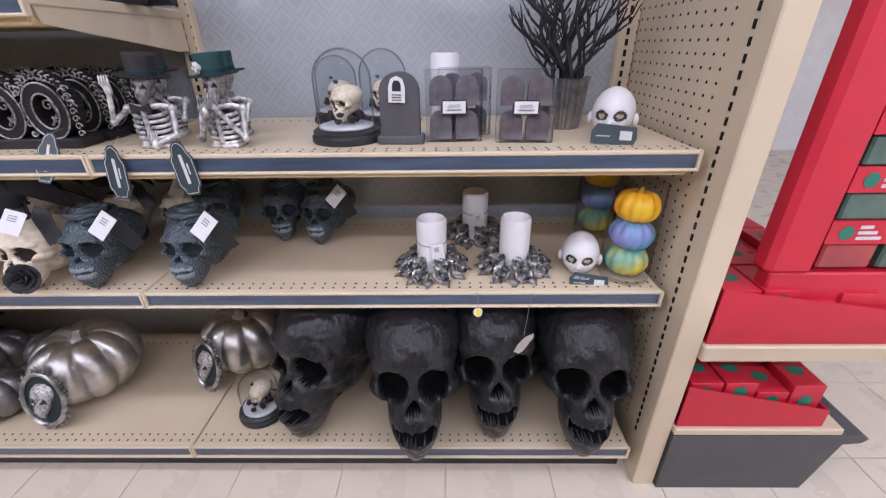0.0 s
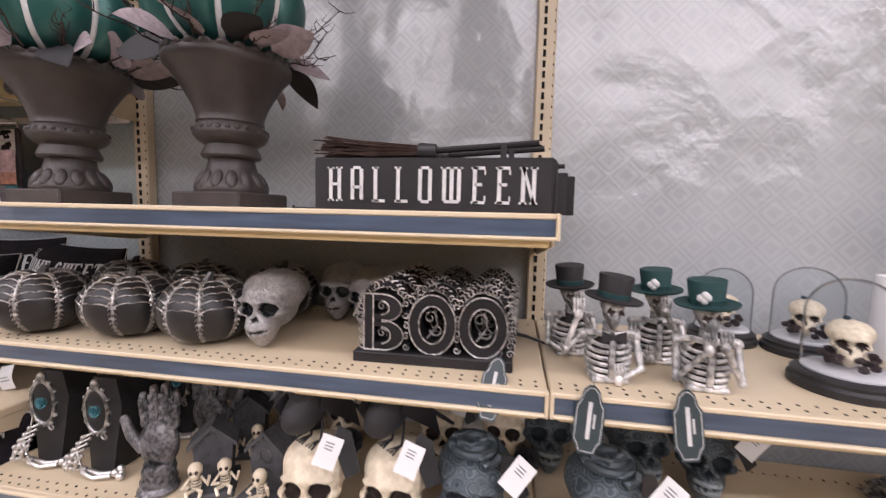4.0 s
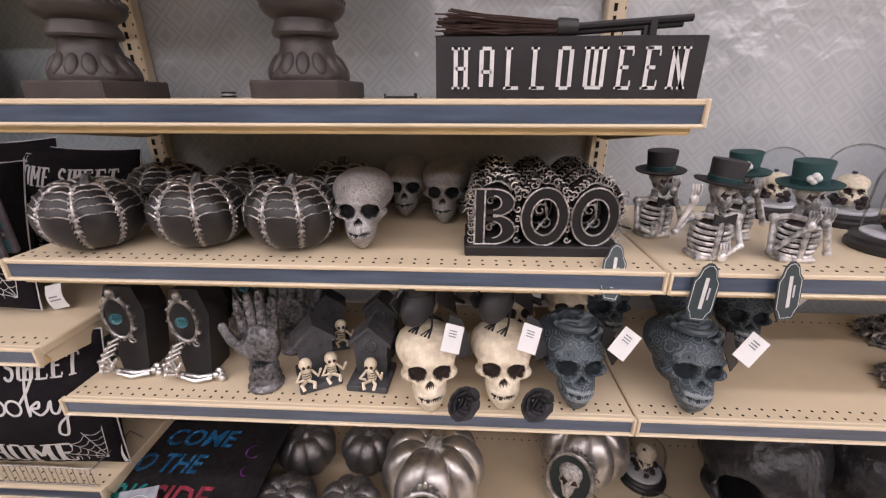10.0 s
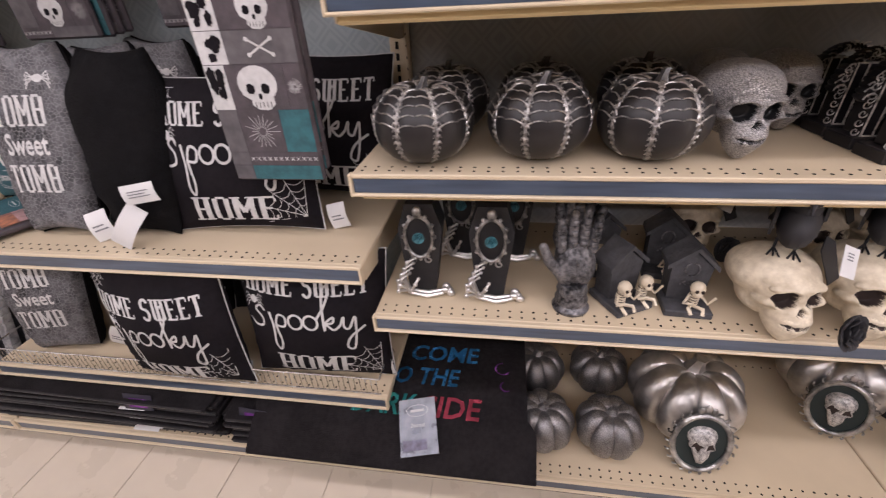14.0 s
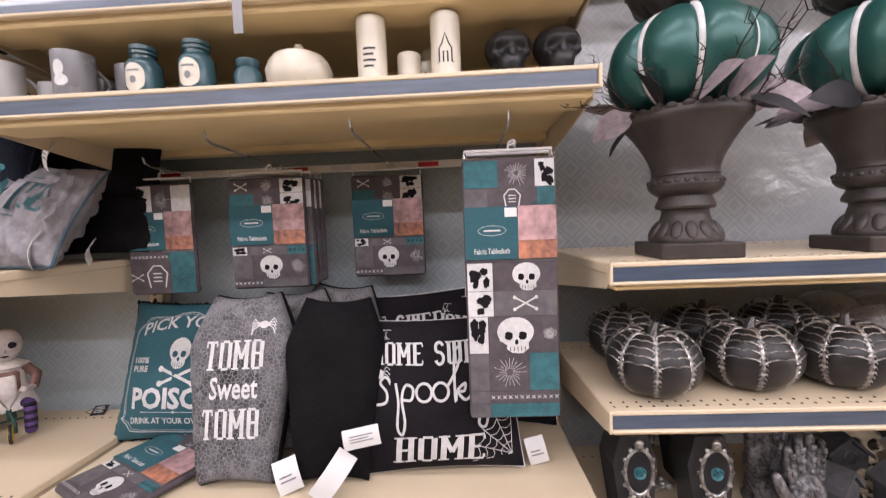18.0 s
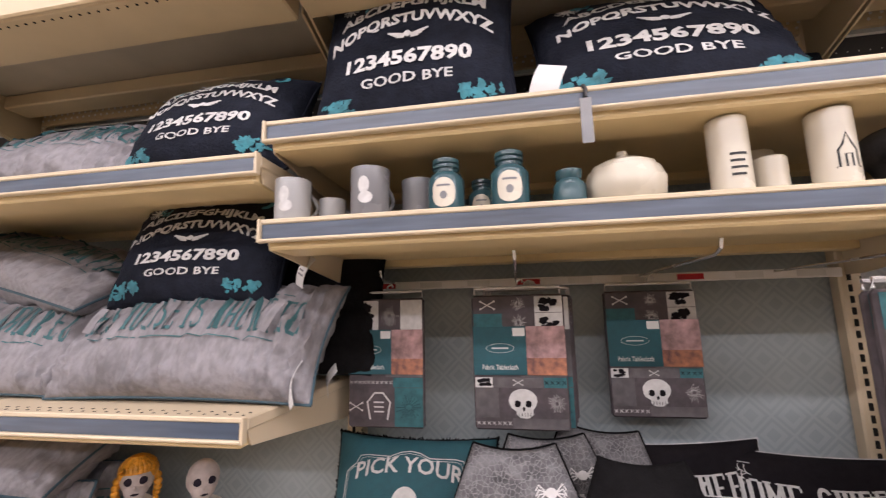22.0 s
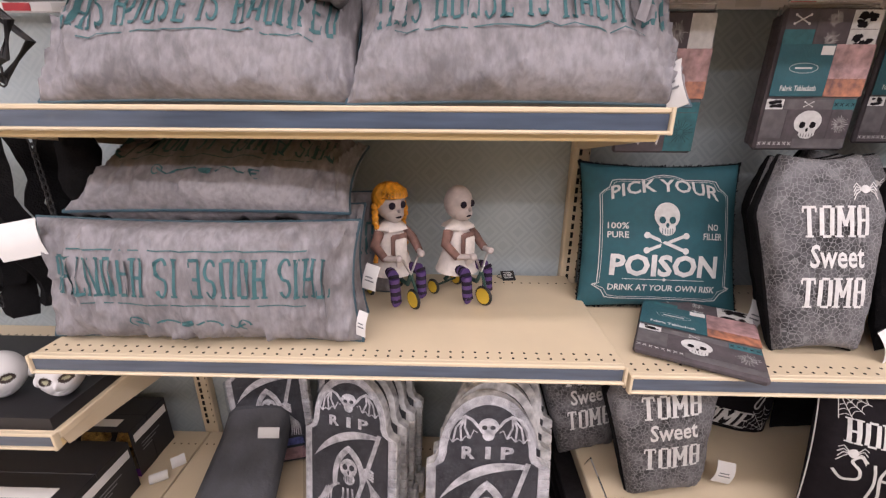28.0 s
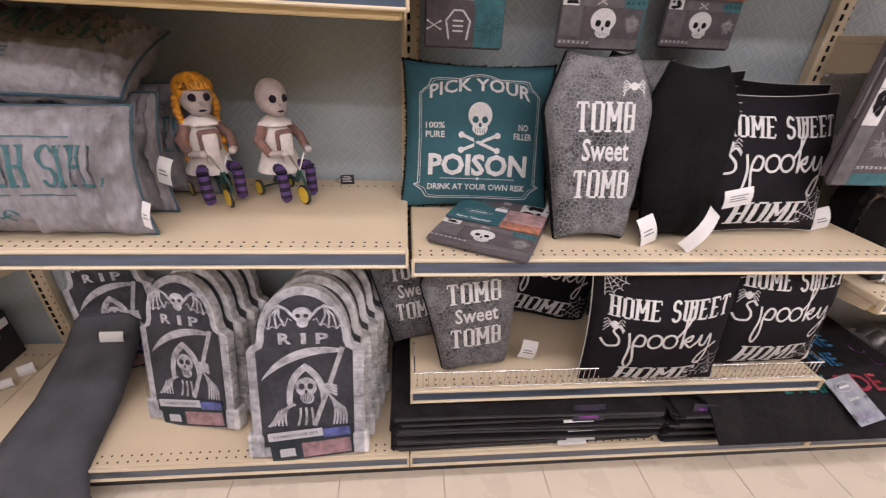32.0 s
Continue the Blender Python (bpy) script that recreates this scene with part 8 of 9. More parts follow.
mug(-2.408, 0.06, LIGHTCER, deco=True)
mug(-2.35, 0.11, LIGHTCER, 0.026, 0.06)
mug(-2.25, 0.055, GREYCER, 0.035, 0.095, deco=True, lab="grey ceramic mug with a white motif")
mug(-2.17, 0.11, GREYCER, 0.033, 0.085, lab="plain grey ceramic mug on the shelf")
mug(-2.29, 0.16, GREYCER, 0.03, 0.08, lab="grey ceramic mug at the back")


def jar(x, y, k=1.0, lab="teal ceramic apothecary jar with a cream label"):
    t = thing("label_jar", lab, "jar", "teal jars", pose(x, y, C4) @ Matrix.Scale(k, 4))
    part("jar", MB().lathe([(0, 0), (0.034, 0), (0.037, 0.006), (0.037, 0.074), (0.03, 0.086), (0.024, 0.09), (0.024, 0.096), (0.028, 0.098), (0.028, 0.104), (0.025, 0.106), (0.028, 0.108), (0.028, 0.116), (0.022, 0.12), (0, 0.12)], 32), TEALCER, t)
    q = MB()
    put = lambda px, pz: (0.0376 * math.sin(px / 0.0376), -0.0376 * math.cos(px / 0.0376), pz)
    wrap_oval(q, 0, 0.042, 0.024, 0.03, put, 0.35)
    lb = part("label", q, CREAM, t, "cream oval label", smooth=0)
    b = MB()
    put2 = lambda px, pz: (0.0384 * math.sin(px / 0.0384), -0.0384 * math.cos(px / 0.0384), pz)
    stroke(b, [(-0.014 + 0.004 * i, 0.056) for i in range(8)], 0.004, put2)
    wrap_oval(b, 0, 0.036, 0.007, 0.008, put2)
    part("print", b, INK, lb, smooth=0)


jar(-2.108, 0.06, 0.88)
jar(-1.995, 0.055, 0.90)
jar(-2.05, 0.14, 0.74, "teal ceramic apothecary jar behind another")
t = thing("lidded_pot", "cream ribbed ceramic pot with a knobbed lid", "pot", m=pose(-1.80, 0.085, C4))
part("pot", MB().lathe([(0, 0), (0.05, 0), (0.064, 0.02), (0.066, 0.045), (0.058, 0.066), (0.05, 0.07), (0, 0.07)], 48, shape=lambda a, k: 1 + 0.012 * math.cos(12 * a)), CREAM, t)
part("lid", MB().lathe([(0.054, 0.068), (0.052, 0.074), (0.034, 0.083), (0.012, 0.087), (0, 0.087)], 32), CREAM, t)
part("knob", MB().lathe([(0.006, 0.086), (0.006, 0.09), (0.010, 0.096), (0.008, 0.102), (0, 0.103)], 20), CREAM, t)
t = thing("label_jar", "dark small bottle-shaped jar with a lid", "jar", m=pose(-1.895, 0.06, C4))
part("jar", MB().lathe([(0, 0), (0.026, 0), (0.028, 0.01), (0.027, 0.04), (0.02, 0.05), (0.022, 0.056), (0.022, 0.066), (0, 0.068)], 28), TEALCER, t)
for x, y, r, h, deco in ((-1.645, 0.06, 0.029, 0.132, True), (-1.50, 0.06, 0.029, 0.13, True), (-1.575, 0.085, 0.024, 0.07, False), (-1.545, 0.15, 0.025, 0.075, True), (-1.53, 0.2, 0.029, 0.12, False)):
    t = thing("pillar_candle", "cream %s pillar candle%s" % ("tall" if h > 0.1 else "short", " with black print" if deco else " in a glass"), "candle", "cream candles", pose(x, y, C4))
    part("candle", MB().lathe([(0, 0), (r, 0), (r, h - 0.003), (r * 0.9, h), (r * 0.8, h - 0.004), (0, h - 0.008)], 32), CREAM, t)
    if deco:
        q = MB()
        put = lambda px, pz: ((r + 0.0006) * math.sin(px / r), -(r + 0.0006) * math.cos(px / r), pz)
        if x < -1.6:
            for k in range(4):
                stroke(q, [(-0.012 + 0.004 * i, h * 0.5 - 0.011 * k) for i in range(7 - k % 2)], 0.004, put)
        else:
            stroke(q, [(-0.012, h * 0.25), (-0.012, h * 0.45), (-0.006, h * 0.52), (0, h * 0.66), (0.006, h * 0.52), (0.012, h * 0.45), (0.012, h * 0.25)], 0.003, put)
            stroke(q, [(-0.004, h * 0.25), (-0.004, h * 0.4), (0.004, h * 0.4), (0.004, h * 0.25)], 0.003, put)
            stroke(q, [(-0.016, h * 0.25), (0.016, h * 0.25)], 0.003, put)
        part("print", q, BLACK, t, smooth=0)
for x in (-1.372, -1.272):
    place_mesh("skull_mug", black_tiny, pose(x, 0.10, C4, -6, 0, 0), "matt black skull-shaped mug", "mug", "skull mugs", (0.135, 0.12, 0.118))
ch = thing("tag_chain", "plastic price tag clip hanging from the shelf edge", "tag", m=pose(-1.872, -0.012, C5 - 0.10))
part("strip", MB().box(-0.009, 0.009, -0.001, 0.001, 0, 0.075, c=0.0005), GREYCER, ch)
part("clip", MB().tube([(0, 0, 0.075), (0.002, 0.004, 0.092), (0, 0.012, 0.102)], 0.0035, 6), BLACK, ch)

# ---- door mats ----
MATBLACK = mat("mat_rubber", (0.017, 0.015, 0.016), 0.85, var=0.3, scale=90, bump=0.4, bscale=350)
HOLO = [mat("holo_" + n, c, 0.25, 0.6, var=0.4, scale=30) for n, c in (("blue", (0.05, 0.25, 0.55)), ("cyan", (0.06, 0.42, 0.42)), ("red", (0.62, 0.10, 0.16)), ("violet", (0.34, 0.10, 0.50)))]
rnd = random.Random(5)
for x0, x1, n in ((-2.485, -1.72, 15), (-1.69, -0.93, 13)):
    for k in range(n):
        z = zb + 0.0095 * k
        t = thing("door_mat", "black coir door mat in a stack on the base shelf", "door mat", "stacked door mats", pose((x0 + x1) / 2 + rnd.uniform(-0.012, 0.012), 0.18 + rnd.uniform(-0.012, 0.012), z, 0, 0, rnd.uniform(-1.2, 1.2)))
        part("mat", MB().box(-(x1 - x0) / 2, (x1 - x0) / 2, -0.205, 0.205, 0.0006, 0.0092, c=0.003), MATBLACK, t)
        part("edge", MB().tube([(-(x1 - x0) / 2 + 0.01, -0.205, 0.005), ((x1 - x0) / 2 - 0.01, -0.205, 0.005)], 0.0035, 6), BLACK, t)


def slope_mat():
    """The top mat, sagging over the front edge of its stack."""
    t = thing("door_mat", "black door mat with iridescent COME TO THE DARK SIDE lettering", "door mat", "stacked door mats", pose(-1.24, 0.0, 0.0))

    def z_at(y):
        return 0.285 + 0.02 * (y - 0.1) if y > 0.1 else 0.285 - 0.16 * (0.1 - y) - 1.0 * max(0, -0.02 - y) ** 1.2

    n, vs, fs = 16, [], []
    for i in range(n + 1):
        y = -0.10 + 0.48 * i / n
        for x in (-0.37, 0.375):
            vs += [(x + (0.02 if y < 0 else 0), y, z_at(y)), (x + (0.02 if y < 0 else 0), y, z_at(y) - 0.008)]
    for i in range(n):
        a = 4 * i
        fs += [(a, a + 2, a + 6, a + 4), (a + 1, a + 5, a + 7, a + 3), (a, a + 4, a + 5, a + 1), (a + 2, a + 3, a + 7, a + 6)]
    fs += [(0, 1, 3, 2), (4 * n, 4 * n + 2, 4 * n + 3, 4 * n + 1)]
    part("mat", MB().add(vs, fs), MATBLACK, t, smooth=40)
    put = lambda x, z: (x, z, z_at(z) + 0.0012)
    for wd, x, y, w, h, k in (("COME", 0.14, 0.21, 0.20, 0.06, 0), ("TO THE", 0.08, 0.125, 0.22, 0.06, 0), ("DARK", 0.00, 0.035, 0.17, 0.06, 1), ("SIDE", 0.18, 0.035, 0.15, 0.06, 2)):
        q = MB()
        write(q, wd, x, y, w, h, put=put, slant=0.1)
        part("lettering", q, HOLO[k], t, "iridescent lettering", smooth=0)
    q = MB()
    stroke(q, arc_pts(0.31, 0.17, 0.02, 90, 330), 0.004, put)
    stroke(q, arc_pts(0.32, 0.11, 0.015, 120, 300), 0.004, put)
    part("ornament", q, HOLO[3], t, smooth=0)


slope_mat()
for x, y, z, rx, ry, rz in ((-1.125, -0.085, 0.246, -66, -6, 10),):
    t = thing("hang_tag", "silver foil card tag on the door mat", "tag", m=pose(x, y, z, rx, ry, rz))
    part("card", MB().box(-0.047, 0.047, -0.0008, 0.0008, 0, 0.135), mat("tag_foil", (0.22, 0.23, 0.25), 0.28, 0.4, var=0.4, scale=25, dark=(0.08, 0.085, 0.11)), t, smooth=0)
    q = MB()
    stroke(q, arc_pts(0, 0.105, 0.028, 0, 360, 20, 0.014), 0.001, flat_put(-0.0013))
    q.box(-0.018, 0.018, -0.0016, -0.001, 0.102, 0.108)
    write(q, "Doormat", 0, 0.07, 0.036, 0.010, y=-0.0014)
    part("print", q, PRINT, t, smooth=0)
    part("photo", MB().box(-0.04, 0.02, -0.0016, -0.001, 0.012, 0.036), mat("tag_photo", (0.16, 0.15, 0.22), 0.4, var=0.6, scale=60), t, "dull violet picture", smooth=0)
for k in range(6):
    tag_thing("mat_tag", "white and violet paper tag hanging from a door mat", 0.085, 0.016, pose(-1.955 + rnd.uniform(-0.02, 0.02), -0.034, zb + 0.012 + 0.019 * k, -70, rnd.uniform(-2, 2), 0), 0.0, 0)
t = thing("hang_tag", "dark card tag with a violet picture on the mats", "tag", m=pose(-1.945, -0.032, 0.235, -16, 0, 0))
part("card", MB().box(-0.045, 0.045, -0.0006, 0.0006, 0, 0.05), mat("tag_night", (0.03, 0.03, 0.045), 0.35), t, smooth=0)
part("photo", MB().box(-0.028, 0.028, -0.0014, -0.0008, 0.008, 0.036), HOLO[3], t, smooth=0)
t = thing("hang_tag", "dark card tag with a violet picture on the mats", "tag", m=pose(-1.60, -0.032, 0.225, -16, 8, 0))
part("card", MB().box(-0.04, 0.04, -0.0006, 0.0006, 0, 0.045), mat("tag_night_b", (0.03, 0.03, 0.045), 0.35), t, smooth=0)
part("photo", MB().box(-0.024, 0.024, -0.0014, -0.0008, 0.008, 0.032), HOLO[3], t, smooth=0)

# ---- foam tombstones ----
def stone_outline(w, h, k=1.0):
    a = w / 2
    arch = [(a * 0.80 * k * math.cos(radians(q)), h * 0.70 + (h * 0.295 * k + h * 0.0) * math.sin(radians(q))) for q in range(10, 180, 10)]
    return [(-a * k, h * (1 - k) * 0.4), (a * k, h * (1 - k) * 0.4), (a * k, h * 0.64), (a * 0.86 * k, h * 0.66), (a * 0.80 * k, h * 0.70)] + arch + [(-a * 0.80 * k, h * 0.70), (-a * 0.86 * k, h * 0.66), (-a * k, h * 0.64)]


def tombstone(m, full=True, w=0.27, h=0.47, lab="grey foam RIP tombstone with a carved hooded reaper"):
    t = thing("tombstone", lab, "tombstone", "foam tombstones", m)
    part("slab", MB().plate(stone_outline(w, h), -0.014, 0.016), STONE, t, smooth=20)
    part("panel", MB().plate(stone_outline(w, h, 0.84), -0.0165, -0.013), STONEDARK, t, "dark recessed face", smooth=0)
    pl = MB().box(-w * 0.56, -w * 0.40, -0.018, 0.02, 0, h * 0.14, c=0.004)
    part("foot", pl, STONE, t)
    part("foot", MB().box(w * 0.40, w * 0.56, -0.018, 0.02, 0, h * 0.14, c=0.004), STONE, t)
    for k in range(9):
        part("brick", MB().box(w * 0.42, w * 0.52, -0.0165, 0.012, h * (0.15 + 0.055 * k), h * (0.198 + 0.055 * k), c=0.002), STONE, t)
    if not full:
        return t
    y = -0.0185
    put = flat_put(y)
    q = MB()
    for ch, x in (("R", -0.16), ("I", 0.0), ("P", 0.16)):
        write(q, ch, w * x, h * 0.715, w * (0.11 if ch != "I" else 0.045), h * 0.062, y=y)
    cx, cz = 0.0, h * 0.845
    disc(q, cx, cz, w * 0.085, h * 0.042, put)
    disc(q, cx, cz - h * 0.042, w * 0.05, h * 0.028, put)
    for e in (-1, 1):
        P = lambda px, pz: (e * w * px, h * pz)
        stroke(q, [P(0.08, 0.84), P(0.13, 0.875), P(0.19, 0.895), P(0.27, 0.875), P(0.325, 0.83), P(0.345, 0.775)], 0.007, put)
        for tip in ((0.29, 0.765), (0.22, 0.772), (0.15, 0.785)):
            stroke(q, [P(0.19, 0.89), P(0.5 * (0.19 + tip[0]) + 0.025, 0.84), P(*tip)], 0.005, put)
        for a, b in (((0.345, 0.775), (0.29, 0.765)), ((0.29, 0.765), (0.22, 0.772)), ((0.22, 0.772), (0.15, 0.785)), ((0.15, 0.785), (0.09, 0.815))):
            stroke(q, [P(*a), P((a[0] + b[0]) / 2, max(a[1], b[1]) + 0.012), P(*b)], 0.003, put)

    def bend(p0, p1, p2, n=16):
        return [(w * ((1 - u) ** 2 * p0[0] + 2 * u * (1 - u) * p1[0] + u * u * p2[0]), h * ((1 - u) ** 2 * p0[1] + 2 * u * (1 - u) * p1[1] + u * u * p2[1])) for u in (i / n for i in range(n + 1))]

    def between(one, two):
        vs = []
        for a, b in zip(one, two):
            vs += [put(*a), put(*b)]
        q.add(vs, [(2 * i, 2 * i + 1, 2 * i + 3, 2 * i + 2) for i in range(len(one) - 1)])

    between(bend((0.33, 0.655), (-0.16, 0.715), (-0.39, 0.475)), bend((0.33, 0.635), (-0.10, 0.635), (-0.39, 0.475)))
    stroke(q, [(w * 0.335, h * 0.665), (w * 0.20, h * 0.43), (w * 0.06, h * 0.195)], 0.012, put)
    between(bend((-0.175, 0.33), (-0.20, 0.50), (0.0, 0.575)), bend((-0.125, 0.33), (-0.135, 0.46), (0.0, 0.53)))
    between(bend((0.175, 0.35), (0.20, 0.50), (0.0, 0.575)), bend((0.125, 0.35), (0.135, 0.46), (0.0, 0.53)))
    disc(q, 0.0, h * 0.435, w * 0.095, h * 0.058, put)
    disc(q, 0.002, h * 0.368, w * 0.062, h * 0.036, put)
    for k in range(6):
        between(bend((-0.10 - 0.03 * k, 0.335 - 0.006 * k), (-0.24 - 0.02 * k, 0.345 - 0.030 * k), (-0.20 - 0.035 * k, 0.20)), bend((-0.10 - 0.03 * k, 0.322 - 0.006 * k), (-0.21 - 0.02 * k, 0.320 - 0.030 * k), (-0.185 - 0.035 * k, 0.20)))
    for k in range(5):
        between(bend((0.20 + 0.02 * k, 0.40 - 0.02 * k), (0.30 + 0.02 * k, 0.33), (0.24 + 0.03 * k, 0.20)), bend((0.19 + 0.02 * k, 0.385 - 0.02 * k), (0.27 + 0.02 * k, 0.32), (0.225 + 0.03 * k, 0.20)))
    for k in range(3):
        stroke(q, bend((-0.06 + 0.05 * k, 0.31), (-0.05 + 0.05 * k, 0.26), (-0.09 + 0.07 * k, 0.20), 6), 0.006, put)
    for k in range(4):
        stroke(q, [(w * 0.165, h * (0.445 - 0.017 * k)), (w * 0.215, h * (0.452 - 0.017 * k)), (w * 0.275, h * (0.432 - 0.017 * k))], 0.0062, put)
    part("carving", q, CARVED, t, "pale carved reaper, scythe and winged skull", smooth=0)
    d = MB()
    pd = flat_put(y - 0.001)
    for s in (-1, 1):
        disc(d, s * w * 0.038, h * 0.44, w * 0.028, h * 0.018, pd)
        disc(d, s * w * 0.034, cz - h * 0.004, w * 0.022, h * 0.011, pd)
    disc(d, 0, h * 0.408, w * 0.011, h * 0.012, pd)
    for k in range(-2, 3):
        stroke(d, [(k * w * 0.02, h * 0.385), (k * w * 0.02, h * 0.350)], 0.0018, pd)
    part("carving_shadow", d, STONEDARK, t, "dark eye hollows", smooth=0)
    c = part("label_card", MB().box(-w * 0.34, w * 0.42, -0.0215, -0.0205, -0.004, h * 0.175), TAGDARK, t, "dark retail label", pose(0, 0, 0, 0, -6, 0), smooth=0)
    wq = MB().box(-w * 0.34, w * 0.16, -0.0224, -0.0217, h * 0.128, h * 0.178)
    wq.box(-w * 0.26, -w * 0.12, -0.0224, -0.0217, h * 0.02, h * 0.07)
    part("label_strip", wq, PAPER, c, "white label strip", smooth=0)
    tq = MB()
    write(tq, "TOMBSTONE SET", -w * 0.09, h * 0.152, w * 0.42, 0.009, y=-0.0228)
    part("print", tq, INK, c, smooth=0)
    part("photo", MB().box(w * 0.165, w * 0.41, -0.0224, -0.0217, h * 0.115, h * 0.168), mat("label_violet", (0.10, 0.12, 0.32), 0.4, var=0.6, scale=70), c, "violet-blue picture", smooth=0)
    part("photo", MB().box(-w * 0.05, w * 0.40, -0.0224, -0.0217, 0.002, h * 0.095), ROSEPHOTO, c, "small photo of the set", smooth=0)
    f = part("film_wrap", MB().plate(stone_outline(w * 1.03, h * 1.01), -0.0235, -0.0232), FILM, t, "clear shrink film", smooth=0)
    f.visible_shadow = False
    return t


for k in range(5):
    m = pose(-2.712 + 0.012 * k, -0.012 + 0.05 * k, zb + 0.004, -13, 1 + k, 1 + 2 * k)
    tombstone(m, k == 0, 0.285, 0.495, lab="grey foam RIP tombstone with a carved hooded reaper" if k == 0 else "grey foam tombstone stacked behind another")
for k in range(4):
    m = pose(-3.062 + 0.014 * k, 0.105 + 0.05 * k, zb + 0.004, -14, -3 + k, -14 + 3 * k)
    tombstone(m, k == 0, 0.265, 0.455, lab="grey foam RIP tombstone with a carved hooded reaper" if k == 0 else "grey foam tombstone stacked behind another")
tombstone(pose(-3.36, 0.35, zb + 0.004, -8, -4, 4), True, 0.25, 0.46)
tombstone(pose(-3.10, 0.385, zb + 0.004, -6, 2, 0), True, 0.26, 0.47)


def drape():
    t = thing("velvet_runner", "long charcoal velvet cushion sliding off the base shelf", "pillow", m=pose(-3.40, 0, 0))
    path = [(0.38, 0.33), (0.30, 0.26), (0.15, 0.185), (0.02, 0.155), (-0.045, 0.145), (-0.085, 0.10), (-0.10, 0.045), (-0.105, 0.012)]
    n, vs, fs = len(path), [], []
    for i, (y, z) in enumerate(path):
        u = i / (n - 1)
        wl, wr = -0.10 - 0.06 * u, 0.085 + 0.075 * u
        for j in range(9):
            s = j / 8
            e = (1 - (2 * s - 1) ** 4) ** 0.5
            x = wl + (wr - wl) * s
            wob = 0.006 * noise.noise(Vector((x * 18, y * 14, 3)))
            vs.append((x, y - 0.012 * e * (u > 0.55), z + 0.024 * e + wob))
    for i in range(n - 1):
        for j in range(8):
            a = i * 9 + j
            fs.append((a, a + 9, a + 10, a + 1))
    o = len(vs)
    vs += [(x, y + 0.012, z - 0.02) for x, y, z in vs]
    fs += [tuple(q + o for q in f)[::-1] for f in fs]
    for i in range(n - 1):
        for j in (0, 8):
            a, b = i * 9 + j, (i + 1) * 9 + j
            fs.append((a, a + o, b + o, b) if j == 0 else (a, b, b + o, a + o))
    part("cover", MB().add(vs, fs), mat("charcoal_velvet", (0.05, 0.052, 0.06), 0.7, var=0.4, scale=12, bump=0.3, bscale=60), t, smooth=80)


drape()
tag_thing("care_tag", "white paper tag standing on the charcoal cushion", 0.06, 0.035, pose(-3.34, 0.265, 0.295, -10, 8, 10), 0.004, 0)

# ---- dolls on tricycles ----
SKIN = mat("doll_grey_skin", (0.46, 0.40, 0.385), 0.55, var=0.15, scale=60)
HAIR = mat("orange_hair", (0.66, 0.28, 0.02), 0.4, var=0.4, scale=90, bump=0.4, bscale=160)
DRESS = mat("white_apron", (0.66, 0.60, 0.56), 0.75, var=0.15, scale=60)
BROWN = mat("brown_sleeve", (0.20, 0.11, 0.09), 0.75, var=0.3, scale=60)
PURPLE = mat("purple_stripe", (0.075, 0.035, 0.14), 0.75)
DARKSTRIPE = mat("dark_stripe", (0.025, 0.02, 0.03), 0.75)
TRIGREEN = mat("green_enamel", (0.02, 0.055, 0.045), 0.35)
TRIYELLOW = mat("yellow_wheel", (0.62, 0.42, 0.04), 0.45)


